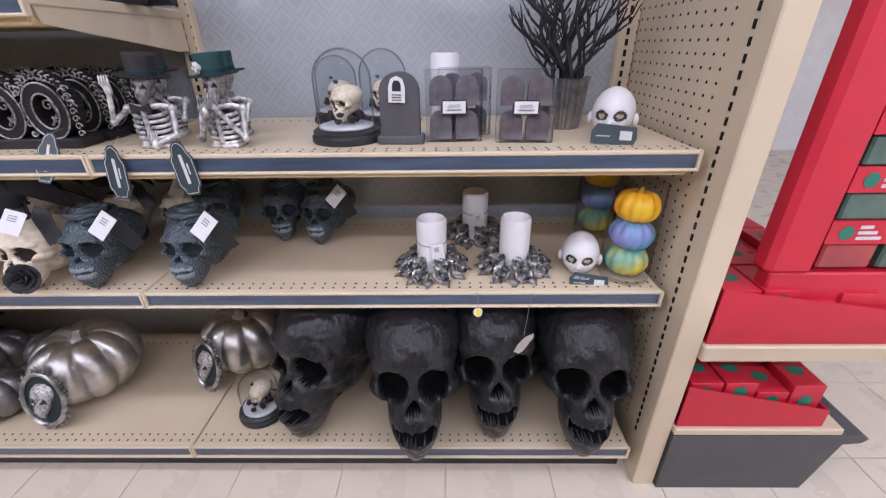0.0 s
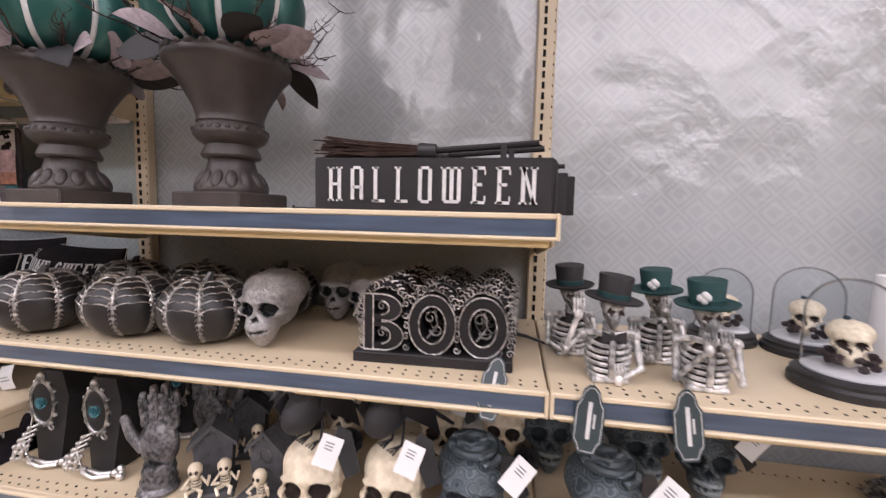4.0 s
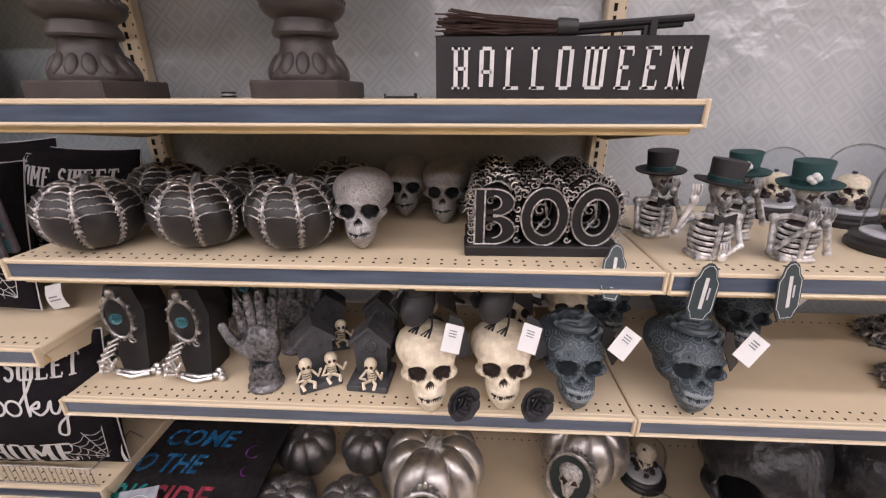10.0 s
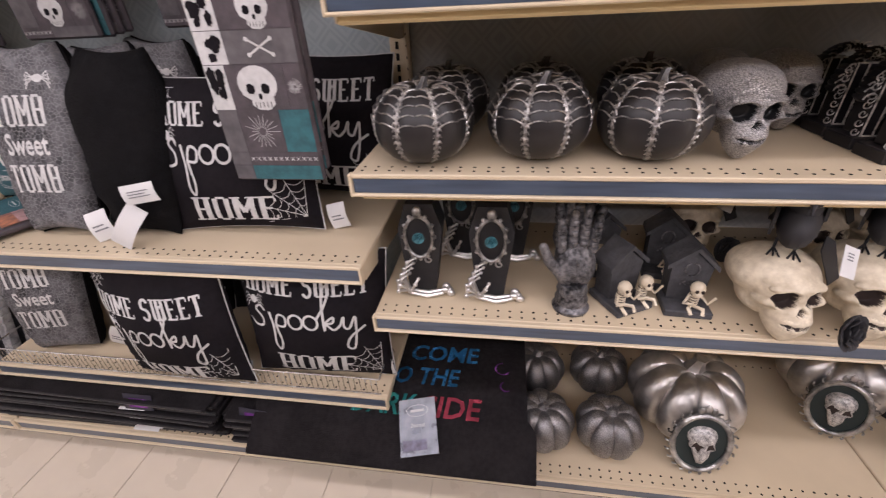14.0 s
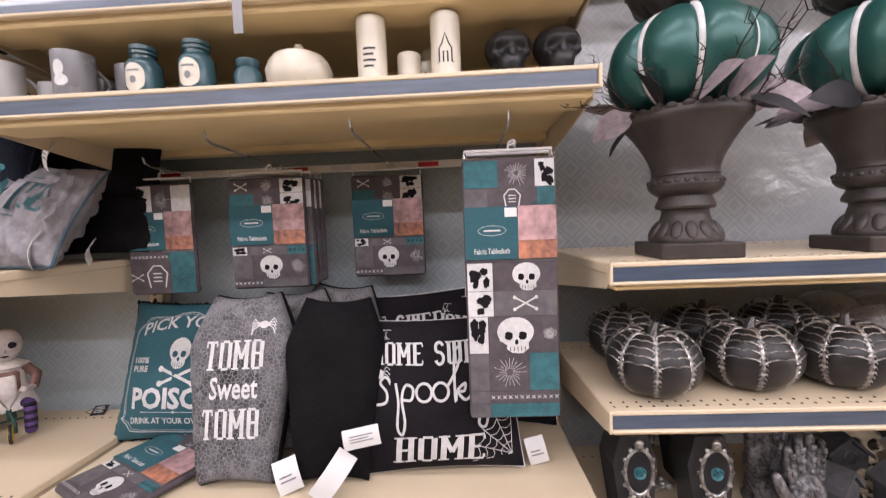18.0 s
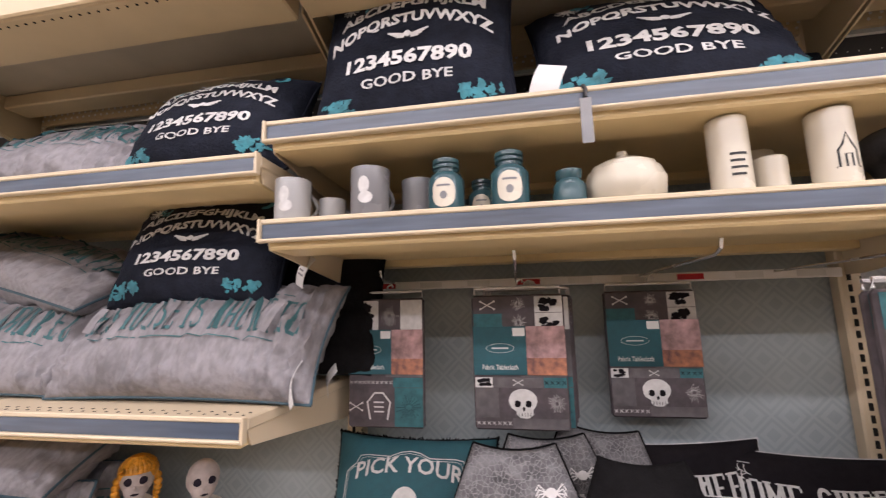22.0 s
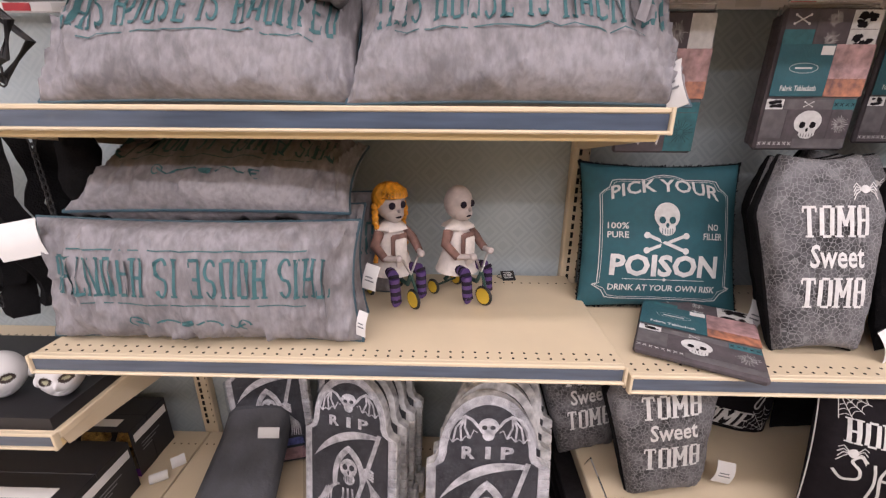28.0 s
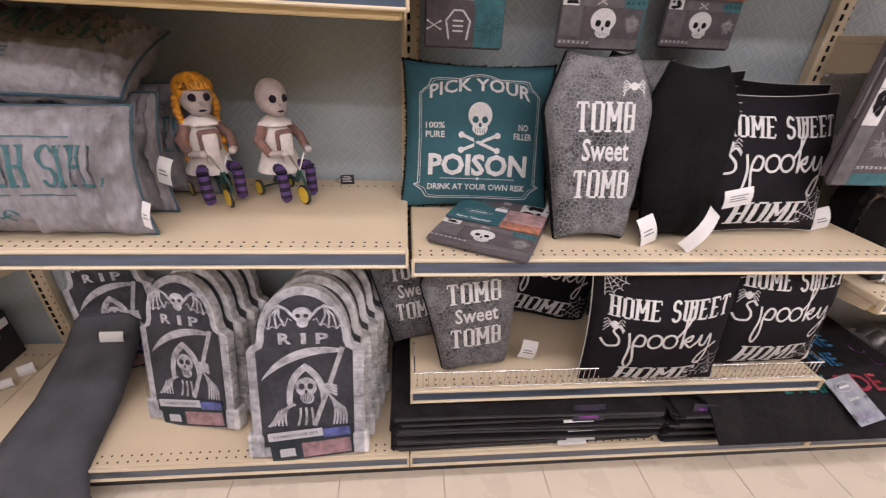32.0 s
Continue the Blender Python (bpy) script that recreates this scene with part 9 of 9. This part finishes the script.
def doll_mesh(hair):
    """A seated rag doll facing -y, one piece."""
    mb = MB()
    mb.ball((0, 0, 0.245), (0.036, 0.037, 0.042), 18, 14, 0)
    mb.ball((0, -0.014, 0.222), (0.026, 0.026, 0.022), 14, 10, 0)
    mb.ball((0, -0.040, 0.232), (0.004, 0.006, 0.005), 8, 6, 0)
    for s in (-1, 1):
        mb.ball((s * 0.014, -0.032, 0.245), (0.010, 0.006, 0.009), 10, 8, 5)
    mb.ball((0, -0.037, 0.217), (0.009, 0.004, 0.003), 8, 6, 5)
    if hair:
        mb.ball((0, 0.009, 0.257), (0.043, 0.040, 0.040), 18, 12, 1)
        for k in range(9):
            a = radians(-60 + 15 * k)
            mb.tube([(0.01 * math.sin(a), -0.012, 0.292), (0.034 * math.sin(a), -0.036 * math.cos(a) - 0.002, 0.275), (0.037 * math.sin(a), -0.038 * math.cos(a) - 0.002, 0.262)], 0.0065, 6, 1)
        for s in (-1, 1):
            for i in range(9):
                mb.ball((s * (0.04 + 0.003 * math.sin(i)), 0.004 + 0.003 * math.cos(i * 2), 0.24 - 0.013 * i), 0.010 - 0.0003 * i, 8, 6, 1)
            mb.tube([(s * 0.042, 0.004, 0.125), (s * 0.044, 0.004, 0.10)], 0.004, 6, 1, r1=0.010)
    mb.lathe([(0.012, 0.20), (0.02, 0.19), (0.034, 0.165), (0.036, 0.13), (0.05, 0.09), (0.058, 0.07), (0.0, 0.07)], 20, 2)
    mb.lathe([(0.014, 0.205), (0.036, 0.19), (0.04, 0.183), (0.016, 0.19)], 14, 2, shape=lambda a, k: 1 + 0.16 * math.cos(6 * a))
    mb.box(-0.024, 0.024, -0.041, -0.03, 0.12, 0.175, 3, c=0.008)
    mb.box(-0.017, 0.017, -0.048, -0.04, 0.085, 0.165, 2, c=0.004)
    for s in (-1, 1):
        mb.tube([(s * 0.034, 0, 0.175), (s * 0.056, -0.012, 0.15), (s * 0.05, -0.05, 0.125)], 0.014, 9, 3, r1=0.010)
        mb.tube([(s * 0.05, -0.048, 0.126), (s * 0.034, -0.078, 0.13)], 0.007, 8, 0)
        mb.ball((s * 0.032, -0.084, 0.131), 0.009, 8, 6, 0)
        p = [Vector((s * 0.024, -0.02, 0.082)), Vector((s * 0.04, -0.07, 0.085)), Vector((s * 0.038, -0.075, 0.02)), Vector((s * 0.038, -0.10, 0.012))]
        n = 14
        for i in range(n):
            u0, u1 = 2.2 * i / n, 2.2 * (i + 1) / n
            a = p[int(u0)].lerp(p[int(u0) + 1], u0 % 1)
            b = p[min(2, int(u1))].lerp(p[min(2, int(u1)) + 1], u1 - min(2, int(u1)))
            mb.tube([a, b], 0.0135, 9, 4 if i % 2 else 5)
    return mb.mesh("rag_doll", [SKIN, HAIR, DRESS, BROWN, PURPLE, DARKSTRIPE], 60)


for x, y, rz, hair in ((-2.952, 0.305, 40, True), (-2.782, 0.325, 46, False)):
    place_mesh("rag_doll", doll_mesh(hair), pose(x, y, D2 + 0.004, 0, 0, rz), "grey-faced %s doll in white apron and purple striped stockings" % ("orange-haired" if hair else "bald"), "doll", "tricycle dolls", (1.02, 1.0, 1.03))
    t = thing("tricycle", "small dark green toy tricycle with yellow wheels", "tricycle", "toy tricycles", pose(x, y, D2, 0, 0, rz))
    part("frame", MB().tube([(0, 0.045, 0.03), (0, 0.02, 0.062), (0, -0.07, 0.06), (0, -0.085, 0.09)], 0.006, 8), TRIGREEN, t)
    part("fork", MB().tube([(0, -0.085, 0.09), (0.010, -0.09, 0.05), (0.010, -0.095, 0.026)], 0.004, 7), TRIGREEN, t)
    part("handlebar", MB().tube([(-0.04, -0.075, 0.135), (-0.02, -0.083, 0.13), (0, -0.084, 0.09), (0.02, -0.083, 0.13), (0.04, -0.075, 0.135)], 0.0035, 7), SILVER, t)
    part("saddle", MB().box(-0.02, 0.02, -0.02, 0.03, 0.062, 0.07, c=0.004), TRIGREEN, t)
    for wx, wy, r in ((0, -0.095, 0.027), (-0.045, 0.045, 0.022), (0.045, 0.045, 0.022)):
        w = part("wheel", MB().lathe([(0.006, -0.004), (r - 0.006, -0.005), (r - 0.006, 0.005), (0.006, 0.004)], 22, M=pose(0, 0, 0, 0, 90, 0)), TRIYELLOW, t, "yellow wheel", pose(wx, wy, r))
        part("tyre", MB().tube([(0, (r - 0.004) * math.cos(i * math.pi / 11), (r - 0.004) * math.sin(i * math.pi / 11)) for i in range(23)], 0.004, 6), BLACK, w, "black tyre")
    part("axle", MB().tube([(-0.045, 0.045, 0.022), (0.045, 0.045, 0.022)], 0.003, 6), TRIGREEN, t)
t = thing("hang_tag", "small black folded tag with white print and a plastic loop", "tag", m=pose(-2.625, 0.42, D2 + 0.001, -60, 0, 10))
part("card", MB().box(-0.02, 0.02, -0.001, 0.001, 0, 0.035), BLACK, t, smooth=0)
q = MB()
for k in range(4):
    q.box(-0.014, 0.013 - 0.004 * (k % 2), -0.0016, -0.0011, 0.008 + 0.006 * k, 0.011 + 0.006 * k)
part("print", q, PRINT, t, smooth=0)
part("loop", MB().tube([(-0.02 - 0.015 * math.sin(i * 0.5), -0.002 + 0.004 * math.sin(i), 0.015 + 0.01 * math.cos(i * 0.5)) for i in range(13)], 0.001, 5), BLACK, t)

# ---- left-hand bay: masks, heads and hanging black things ----
CARTON = mat("black_carton", (0.018, 0.017, 0.019), 0.4, var=0.2)
GOLD = mat("gold_mask", (0.45, 0.27, 0.07), 0.38, 0.6, var=0.5, scale=40, dark=(0.12, 0.06, 0.015), bump=0.4, bscale=60)
mat_pack = mat("bagged_dark", (0.05, 0.045, 0.05), 0.3, var=0.6, scale=30, coat=0.5)
mat_pale = mat("silver_print", (0.34, 0.33, 0.34), 0.5, var=0.6, scale=40, dark=(0.03, 0.03, 0.03))
mat_orange = mat("orange_mark", (0.75, 0.12, 0.04), 0.6)
mat_packgreen = mat("pack_green", (0.05, 0.10, 0.075), 0.35, var=0.4, coat=0.5)
mat_packred = mat("pack_red", (0.36, 0.03, 0.04), 0.35, var=0.3, coat=0.5)
gold_skull = skull_mesh("gold_skull", [GOLD, SOCKET], 4, rough=0.01)


def mask_box(x0, x1, y0, y1, z, h, flip=False):
    t = thing("mask_box", "black display carton with gold skull masks in its window", "box", "mask boxes", pose((x0 + x1) / 2, y0, z))
    w, d = (x1 - x0) / 2, y1 - y0
    part("carton", MB().box(-w, w, d * 0.45, d, 0, h, c=0.002), CARTON, t, smooth=0)
    part("carton_top", MB().box(-w, w, 0.0, d * 0.45, h - 0.004, h, c=0.001), CARTON, t, smooth=0)
    part("carton_side", MB().box(w - 0.003, w, 0.0, d * 0.45, 0, h - 0.004), CARTON, t, smooth=0)
    part("carton_side", MB().box(-w, -w + 0.003, 0.0, d * 0.45, 0, h - 0.004), CARTON, t, smooth=0)
    part("printed_lip", MB().box(-w, w, -0.002, 0.0, 0, 0.03), HOLO[3], t, "violet and blue printed lip", smooth=0)
    part("label_strip", MB().box(w + 0.0005, w + 0.0012, 0.01, d - 0.01, h - 0.05, h - 0.022), PAPER, t, "white label strip", smooth=0)
    part("label_strip", MB().box(-w * 0.3, w * 0.7, 0.02, 0.05, h + 0.0005, h + 0.0012), PAPER, t, "white label strip", smooth=0)
    q = MB()
    for k in range(3):
        q.box(w + 0.0005, w + 0.001, 0.03, d - 0.05 - 0.02 * k, h - 0.075 - 0.012 * k, h - 0.071 - 0.012 * k)
    part("print", q, INK, t, smooth=0)
    for k in range(3):
        part("mask", gold_skull, None, t, "gold skull mask", pose(-w + 0.06 + k * (2 * w - 0.1) / 2.2, d * 0.34, 0.008, -8, 0, 6 - 8 * k) @ Matrix.Diagonal((0.12, 0.10, 0.125, 1)))


mask_box(-4.12, -3.75, 0.03, 0.24, zb, 0.17)
mask_box(-4.12, -3.77, 0.27, 0.43, zb, 0.175)
tag_thing("care_tag", "white paper tag by the black cartons", 0.05, 0.03, pose(-3.70, 0.25, zb + 0.001, -20, 0, 30), 0.006, 0)
tag_thing("care_tag", "white paper tag by the black cartons", 0.04, 0.035, pose(-3.675, 0.31, zb + 0.001, -20, 0, 40), 0.006, 0)
t = thing("head_tray", "black card tray holding white doll heads", "tray", m=pose(-4.02, 0.015, E1))
part("tray_front", MB().box(-0.34, 0.34, 0, 0.006, 0, 0.032), CARTON, t, smooth=0)
part("tray_side", MB().box(0.334, 0.34, 0.006, 0.38, 0, 0.032), CARTON, t, smooth=0)
part("tray_side", MB().box(-0.34, -0.334, 0.006, 0.38, 0, 0.032), CARTON, t, smooth=0)
part("tray_floor", MB().box(-0.334, 0.334, 0.006, 0.38, 0.0005, 0.003), CARTON, t, smooth=0)
for x, y, rz in ((-3.755, 0.13, 30), (-3.895, 0.12, 35), (-4.04, 0.13, 20), (-3.80, 0.27, 25)):
    place_mesh("doll_head", head, pose(x, y, E1 + 0.004, -16, 0, rz), "bald white doll head in a black card tray", "ornament", "white doll heads", (0.98, 0.98, 0.98))


def black_drape(x, y, ztop, zlow, w, seed):
    t = thing("black_garland", "tattered black gauze and chain garland hanging", "garland", "black garlands", pose(x, y, 0))
    rnd = random.Random(seed)
    for k in range(6):
        x0 = -w / 2 + w * k / 5
        n, vs, fs = 14, [], []
        ww = rnd.uniform(0.02, 0.045)
        zl = zlow + rnd.uniform(0, 0.12)
        for i in range(n + 1):
            u = i / n
            z = ztop + (zl - ztop) * u
            dx, dy = 0.02 * noise.noise(Vector((k * 3.1, u * 4, seed))), 0.04 * noise.noise(Vector((k * 1.7, u * 5, seed + 4)))
            e = ww * (1 + 0.4 * noise.noise(Vector((u * 9, k, 2))))
            vs += [(x0 + dx - e, dy, z), (x0 + dx + e, dy + 0.01, z), (x0 + dx, dy - 0.02, z)]
        for i in range(n):
            a = 3 * i
            fs += [(a, a + 3, a + 5, a + 2), (a + 2, a + 5, a + 4, a + 1), (a, a + 1, a + 4, a + 3)]
        part("gauze_strip", MB().add(vs, fs), PLUSH, t, smooth=60)
    for k in range(2):
        c = MB()
        x0 = -w * 0.3 + w * 0.6 * k
        z = ztop
        i = 0
        while z > zlow + 0.02:
            c.tube([(x0 + 0.006 * math.cos(a * math.pi / 4) * (i % 2), -0.035 + 0.006 * math.cos(a * math.pi / 4) * ((i + 1) % 2), z + 0.011 * math.sin(a * math.pi / 4)) for a in range(9)], 0.0018, 5)
            z -= 0.017
            i += 1
        part("chain", c, BLACK, t, "black plastic chain", kind="stuff")


black_drape(-3.80, 0.22, 1.2, 0.74, 0.34, 3)
black_drape(-4.1, 0.25, 1.25, 0.70, 0.36, 5)
rd = thing("hang_rod", "black rod holding garlands", "rod", m=pose(-4.0, 0.235, 1.2))
part("rod", MB().tube([(-0.85, 0, 0.0), (0.36, 0, 0.0)], 0.006, 8), BLACK, rd)
part("arm", MB().tube([(0.3, 0, 0), (0.3, 0.2, 0.02)], 0.005, 8), BLACK, rd)
part("arm", MB().tube([(-0.8, 0, 0), (-0.8, 0.2, 0.02)], 0.005, 8), BLACK, rd)
cg = thing("hanging_cage", "black wire and chain lantern frame hanging from a rail", "lantern", m=pose(-3.70, 0.12, 1.26))
for pts in ([(-0.12, 0, 0.0), (0.0, 0.0, 0.03), (0.07, 0, 0.06), (0.10, 0, 0.12), (0.06, 0, 0.16), (0.0, 0, 0.12), (0.0, 0, 0.03)], [(-0.2, 0, 0.10), (-0.1, 0, 0.13), (0.02, 0, 0.08)], [(0.02, 0.03, 0.02), (0.10, 0.03, 0.09), (0.03, 0.03, 0.15)]):
    part("bar", MB().tube(pts, 0.008, 8), BLACK, cg)
for a in (-0.12, -0.02, 0.06):
    part("wire", MB().tube([(a, 0, 0.12), (a * 0.4, 0.1, 0.21), (0.0, 0.26, 0.23)], 0.0015, 5), BLACK, cg)
ln = MB()
for k in range(7):
    ln.tube([(0.05 + 0.008 * math.cos(a * 0.8) * (k % 2), 0.008 * math.cos(a * 0.8) * ((k + 1) % 2), 0.14 - 0.02 * k + 0.012 * math.sin(a * 0.8)) for a in range(9)], 0.0022, 5)
part("chain", ln, BLACK, cg, kind="stuff")
pk = thing("peg_hook", "chrome peg hook holding dark packs", "hook", m=pose(-3.72, 0.41, 1.93))
part("wire", MB().tube([(0, 0, 0), (0, -0.36, 0), (0, -0.375, 0.012)], 0.003, 7), STEEL, pk)
for k in range(6):
    t = thing("hanging_pack", "dark clear-bagged costume pack hanging on a peg", "pack", "hanging packs", pose(-3.735, 0.10 + 0.045 * k, 1.455, 0, 0, 4 - 2 * k) @ Matrix.Diagonal((1, 1, 1.52, 1)))
    part("bag", MB().box(-0.075, 0.075, -0.012, 0.012, 0, 0.27, c=0.006), mat_pack if k else PLUM, t)
    part("hanger", MB().tube([(-0.07, 0, 0.272), (-0.07, 0, 0.29), (0.07, 0, 0.29), (0.07, 0, 0.272)], 0.003, 6), clearplastic, t)
    part("hook", MB().tube([(0, 0, 0.29), (0.0, 0, 0.325)], 0.0025, 6), clearplastic, t)
    part("label", MB().box(-0.05, 0.05, -0.0135, -0.0125, 0.15, 0.23), ASH, t, "grey printed label", smooth=0)
    part("bone_print", MB().box(-0.055, 0.055, -0.0135, -0.0125, 0.02, 0.10), mat_pale, t, "pale silver printed picture", smooth=0)

# ---- on and under the storage shelf ----
KRAFT = mat("kraft_card", (0.50, 0.33, 0.19), 0.7, var=0.12, scale=20, bump=0.05, bscale=200)
for x0, x1, h in ((-3.78, -3.16, 0.34), (-3.12, -2.50, 0.38), (-2.42, -1.95, 0.30)):
    t = thing("carton", "brown cardboard carton stored on the top shelf", "box", "cartons", pose((x0 + x1) / 2, -0.004, 2.1665))
    w = (x1 - x0) / 2
    part("body", MB().box(-w, w, 0, 0.4, 0, h, c=0.004), KRAFT, t)
    part("logo", MB().lathe([(0, 0), (0.13, 0), (0.13, 0.001), (0, 0.001)], 32, M=pose(-w * 0.25, -0.0005, h * 0.6, 90, 0, 0)), mat_orange, t, "round red-orange printed mark", smooth=0)
    part("logo_band", MB().box(-w * 0.25 - 0.1, -w * 0.25 + 0.1, -0.0028, -0.0018, h * 0.6 - 0.08, h * 0.6 - 0.055), PAPER, t, smooth=0)
    part("label", MB().box(w * 0.45, w * 0.9, -0.0015, -0.0005, 0.03, 0.12), PAPER, t, "white shipping label", smooth=0)

ph = thing("poster_box", "dark photo card of grey webbing clipped under the top shelf", "poster", m=pose(-0.21, -0.045, 1.622, -4, 1, 2))
part("card", MB().box(-0.112, 0.112, -0.002, 0.002, 0, 0.45), mat("poster_dark", (0.035, 0.022, 0.022), 0.35, var=0.6, scale=9), ph, smooth=0)
part("border", MB().tube([(-0.106, -0.0025, 0.44), (-0.106, -0.0025, 0.008), (0.106, -0.0025, 0.008), (0.106, -0.0025, 0.44)], 0.0012, 4), PRINT, ph, "thin white border")
wisp, rnd = MB(), random.Random(6)
for k in range(110):
    a = rnd.uniform(0, 6.28)
    cx, cz = 0.07 * rnd.random() * math.cos(a), 0.19 + 0.15 * rnd.random() * math.sin(a)
    d = rnd.uniform(0, 6.28)
    pts = []
    for i in range(8):
        pts.append((max(-0.10, min(0.10, cx)), -0.006 - 0.006 * rnd.random(), max(0.012, cz)))
        d += rnd.uniform(-0.7, 0.7)
        cx += 0.018 * math.cos(d)
        cz += 0.018 * math.sin(d)
    wisp.tube(pts, rnd.uniform(0.0006, 0.0018), 4)
part("webbing", wisp, mat("grey_web", (0.42, 0.40, 0.38), 0.9, var=0.3), ph, "tangle of grey spider webbing", kind="stuff")
part("clip", MB().box(-0.012, 0.012, -0.004, 0.012, 0.440, 0.475, c=0.001), STEEL, ph)
pl = MB()
for k in range(5):
    pl.plate([(-0.02 + 0.012 * k, -0.03 - 0.006 * (k % 2)), (0.0 + 0.012 * k, -0.025), (-0.004 + 0.012 * k, 0.006), (-0.016 + 0.012 * k, 0.004)], -0.001 - 0.002 * k, 0.0 - 0.002 * k)
part("plastic_scrap", pl, FILM, ph, "crumpled clear plastic corner", pose(-0.015, 0.002, 0.0), smooth=0)

nt2 = thing("notice", "white paper notice in a dark frame on the pegboard", "notice", m=pose(1.2445, 0.10, 1.325, 0, 0, -90))
part("frame", MB().box(-0.15, 0.15, -0.006, 0.0, 0, 0.42, c=0.002), BLACK, nt2)
part("sheet", MB().box(-0.14, 0.14, -0.0075, -0.0065, 0.01, 0.41), PAPER, nt2, smooth=0)
q = MB()
for k in range(14):
    q.box(-0.12, 0.12 - 0.03 * (k % 3 == 1), -0.0085, -0.008, 0.05 + 0.02 * k, 0.055 + 0.02 * k)
part("print", q, INK, nt2, "lines of small print", smooth=0)

# ---- red end display ----
CHARCOAL = mat("charcoal_base", (0.07, 0.07, 0.072), 0.5, var=0.2)
REDCARD = mat("red_card", (0.52, 0.012, 0.035), 0.45, var=0.08, scale=12)
GREENLOGO = mat("green_mark", (0.02, 0.16, 0.10), 0.5)
X0, YE = 1.302, -0.072
ec = thing("end_display", "end-cap display with dark base and beige shelf", "display", m=pose(X0, YE, 0))
XZ = [(0.0, 0.0), (0.40, 0.0), (0.445, 0.18), (0.49, 0.185), (0.505, 0.20), (0.49, 0.213), (0.0, 0.213)]
part("base", MB().plate(XZ, 0.0, 0.95), CHARCOAL, ec, "charcoal plastic base with bumper", smooth=20)
part("base_deck", MB().box(0.0, 0.43, 0.0, 0.95, 0.2135, 0.235, c=0.003), BEIGE, ec)
part("shelf_deck", MB().box(0.0, 0.43, 0.0, 0.95, 0.46, 0.505, c=0.004), BEIGE, ec)
part("back", MB().box(-0.002, 0.004, 0.02, 0.95, 0.24, 2.3), BEIGE, ec)


def red_tray(z, h0, h1, w, boxes):
    t = thing("red_tray", "glossy red cardboard display tray of small boxes", "tray", "red trays", pose(X0 + 0.006, YE + 0.01, z))
    o = [(0, 0), (w, 0), (w, h1), (0, h0)]
    part("tray_side", MB().plate(o, 0.0, 0.004), REDCARD, t, smooth=0)
    part("tray_side", MB().plate(o, 0.86, 0.864), REDCARD, t, smooth=0)
    part("tray_front", MB().box(w - 0.004, w, 0.004, 0.86, 0, h1), REDCARD, t, smooth=0)
    part("tray_floor", MB().box(0, w - 0.004, 0.004, 0.86, 0, 0.004), REDCARD, t, smooth=0)
    for i in range(boxes):
        for j in range(7):
            x, y = 0.012 + i * 0.085, 0.012 + j * 0.12
            if x + 0.08 > w:
                continue
            b = thing("light_box", "small red carton of mini lights with a green oval mark", "box", "red light cartons", pose(X0 + 0.006 + x, YE + 0.01 + y, z + 0.006 + (0.03 if i < 2 else 0), 0, 0, 0))
            part("carton", MB().box(0, 0.078, 0, 0.112, 0, 0.10 + (0.02 if i > 2 else 0), c=0.001), REDCARD, b, smooth=0)
            hh = 0.10 + (0.02 if i > 2 else 0)
            part("mark", MB().lathe([(0, 0), (0.021, 0), (0.021, 0.0008), (0, 0.0008)], 20, M=pose(0.039, 0.056, hh + 0.0004) @ Matrix.Diagonal((1, 0.75, 1, 1))), GREENLOGO, b, "green oval mark", smooth=0)
            q = MB()
            put = lambda a, c: (a, -0.0009, c)
            write(q, "Mini", 0.03, 0.036, 0.03, 0.011, put=put)
            write(q, "Light Set", 0.036, 0.02, 0.05, 0.012, put=put)
            part("print", q, PRINT, b, smooth=0)
            part("mark", MB().lathe([(0, 0), (0.018, 0), (0.018, 0.0006), (0, 0.0006)], 20, M=pose(0.039, -0.0006, 0.072, 90, 0, 0)), GREENLOGO, b, "green oval mark", smooth=0)


red_tray(0.236, 0.135, 0.055, 0.37, 4)
red_tray(0.506, 0.145, 0.085, 0.42, 4)
rk = thing("ornament_rack", "glossy red display rack with windowed ornament packs", "rack", m=pose(1.388, -0.052, 0.0))
part("side", MB().box(0, 0.10, 0, 0.055, 0.68, 1.30, c=0.012), REDCARD, rk, "broad red rack side")
part("side", MB().box(0.36, 0.42, 0, 0.055, 0.68, 1.30, c=0.012), REDCARD, rk, "broad red rack side")
part("top", MB().box(0.10, 0.36, 0.002, 0.053, 1.24, 1.30, c=0.006), REDCARD, rk, "red rack top")
part("back", MB().box(0.10, 0.36, 0.045, 0.053, 0.68, 1.24), REDCARD, rk)
part("foot", MB().box(0.02, 0.40, 0.01, 0.05, 0.507, 0.68, c=0.004), REDCARD, rk)
for k in range(5):
    z = 0.69 + 0.11 * k
    part("label_band", MB().box(0.10, 0.36, 0.008, 0.016, z + 0.06, z + 0.11), REDCARD, rk, "red printed label band", smooth=0)
    for j in range(2):
        part("pack", MB().box(0.112 + 0.125 * j, 0.222 + 0.125 * j, 0.014, 0.044, z, z + 0.058, c=0.004), mat_packgreen if (j + k) % 3 else mat_packred, rk, "dull green ornament pack under film")
        part("mark", MB().lathe([(0, 0), (0.015, 0), (0.015, 0.0006), (0, 0.0006)], 20, M=pose(0.135 + 0.125 * j, 0.0075, z + 0.085, 90, 0, 0)), GREENLOGO, rk, "green oval mark", smooth=0)
        q = MB()
        for b in range(3):
            q.box(0.158 + 0.125 * j, 0.208 + 0.125 * j - 0.012 * b, 0.0068, 0.0076, z + 0.07 + 0.012 * b, z + 0.077 + 0.012 * b)
        part("print", q, PRINT, rk, smooth=0)
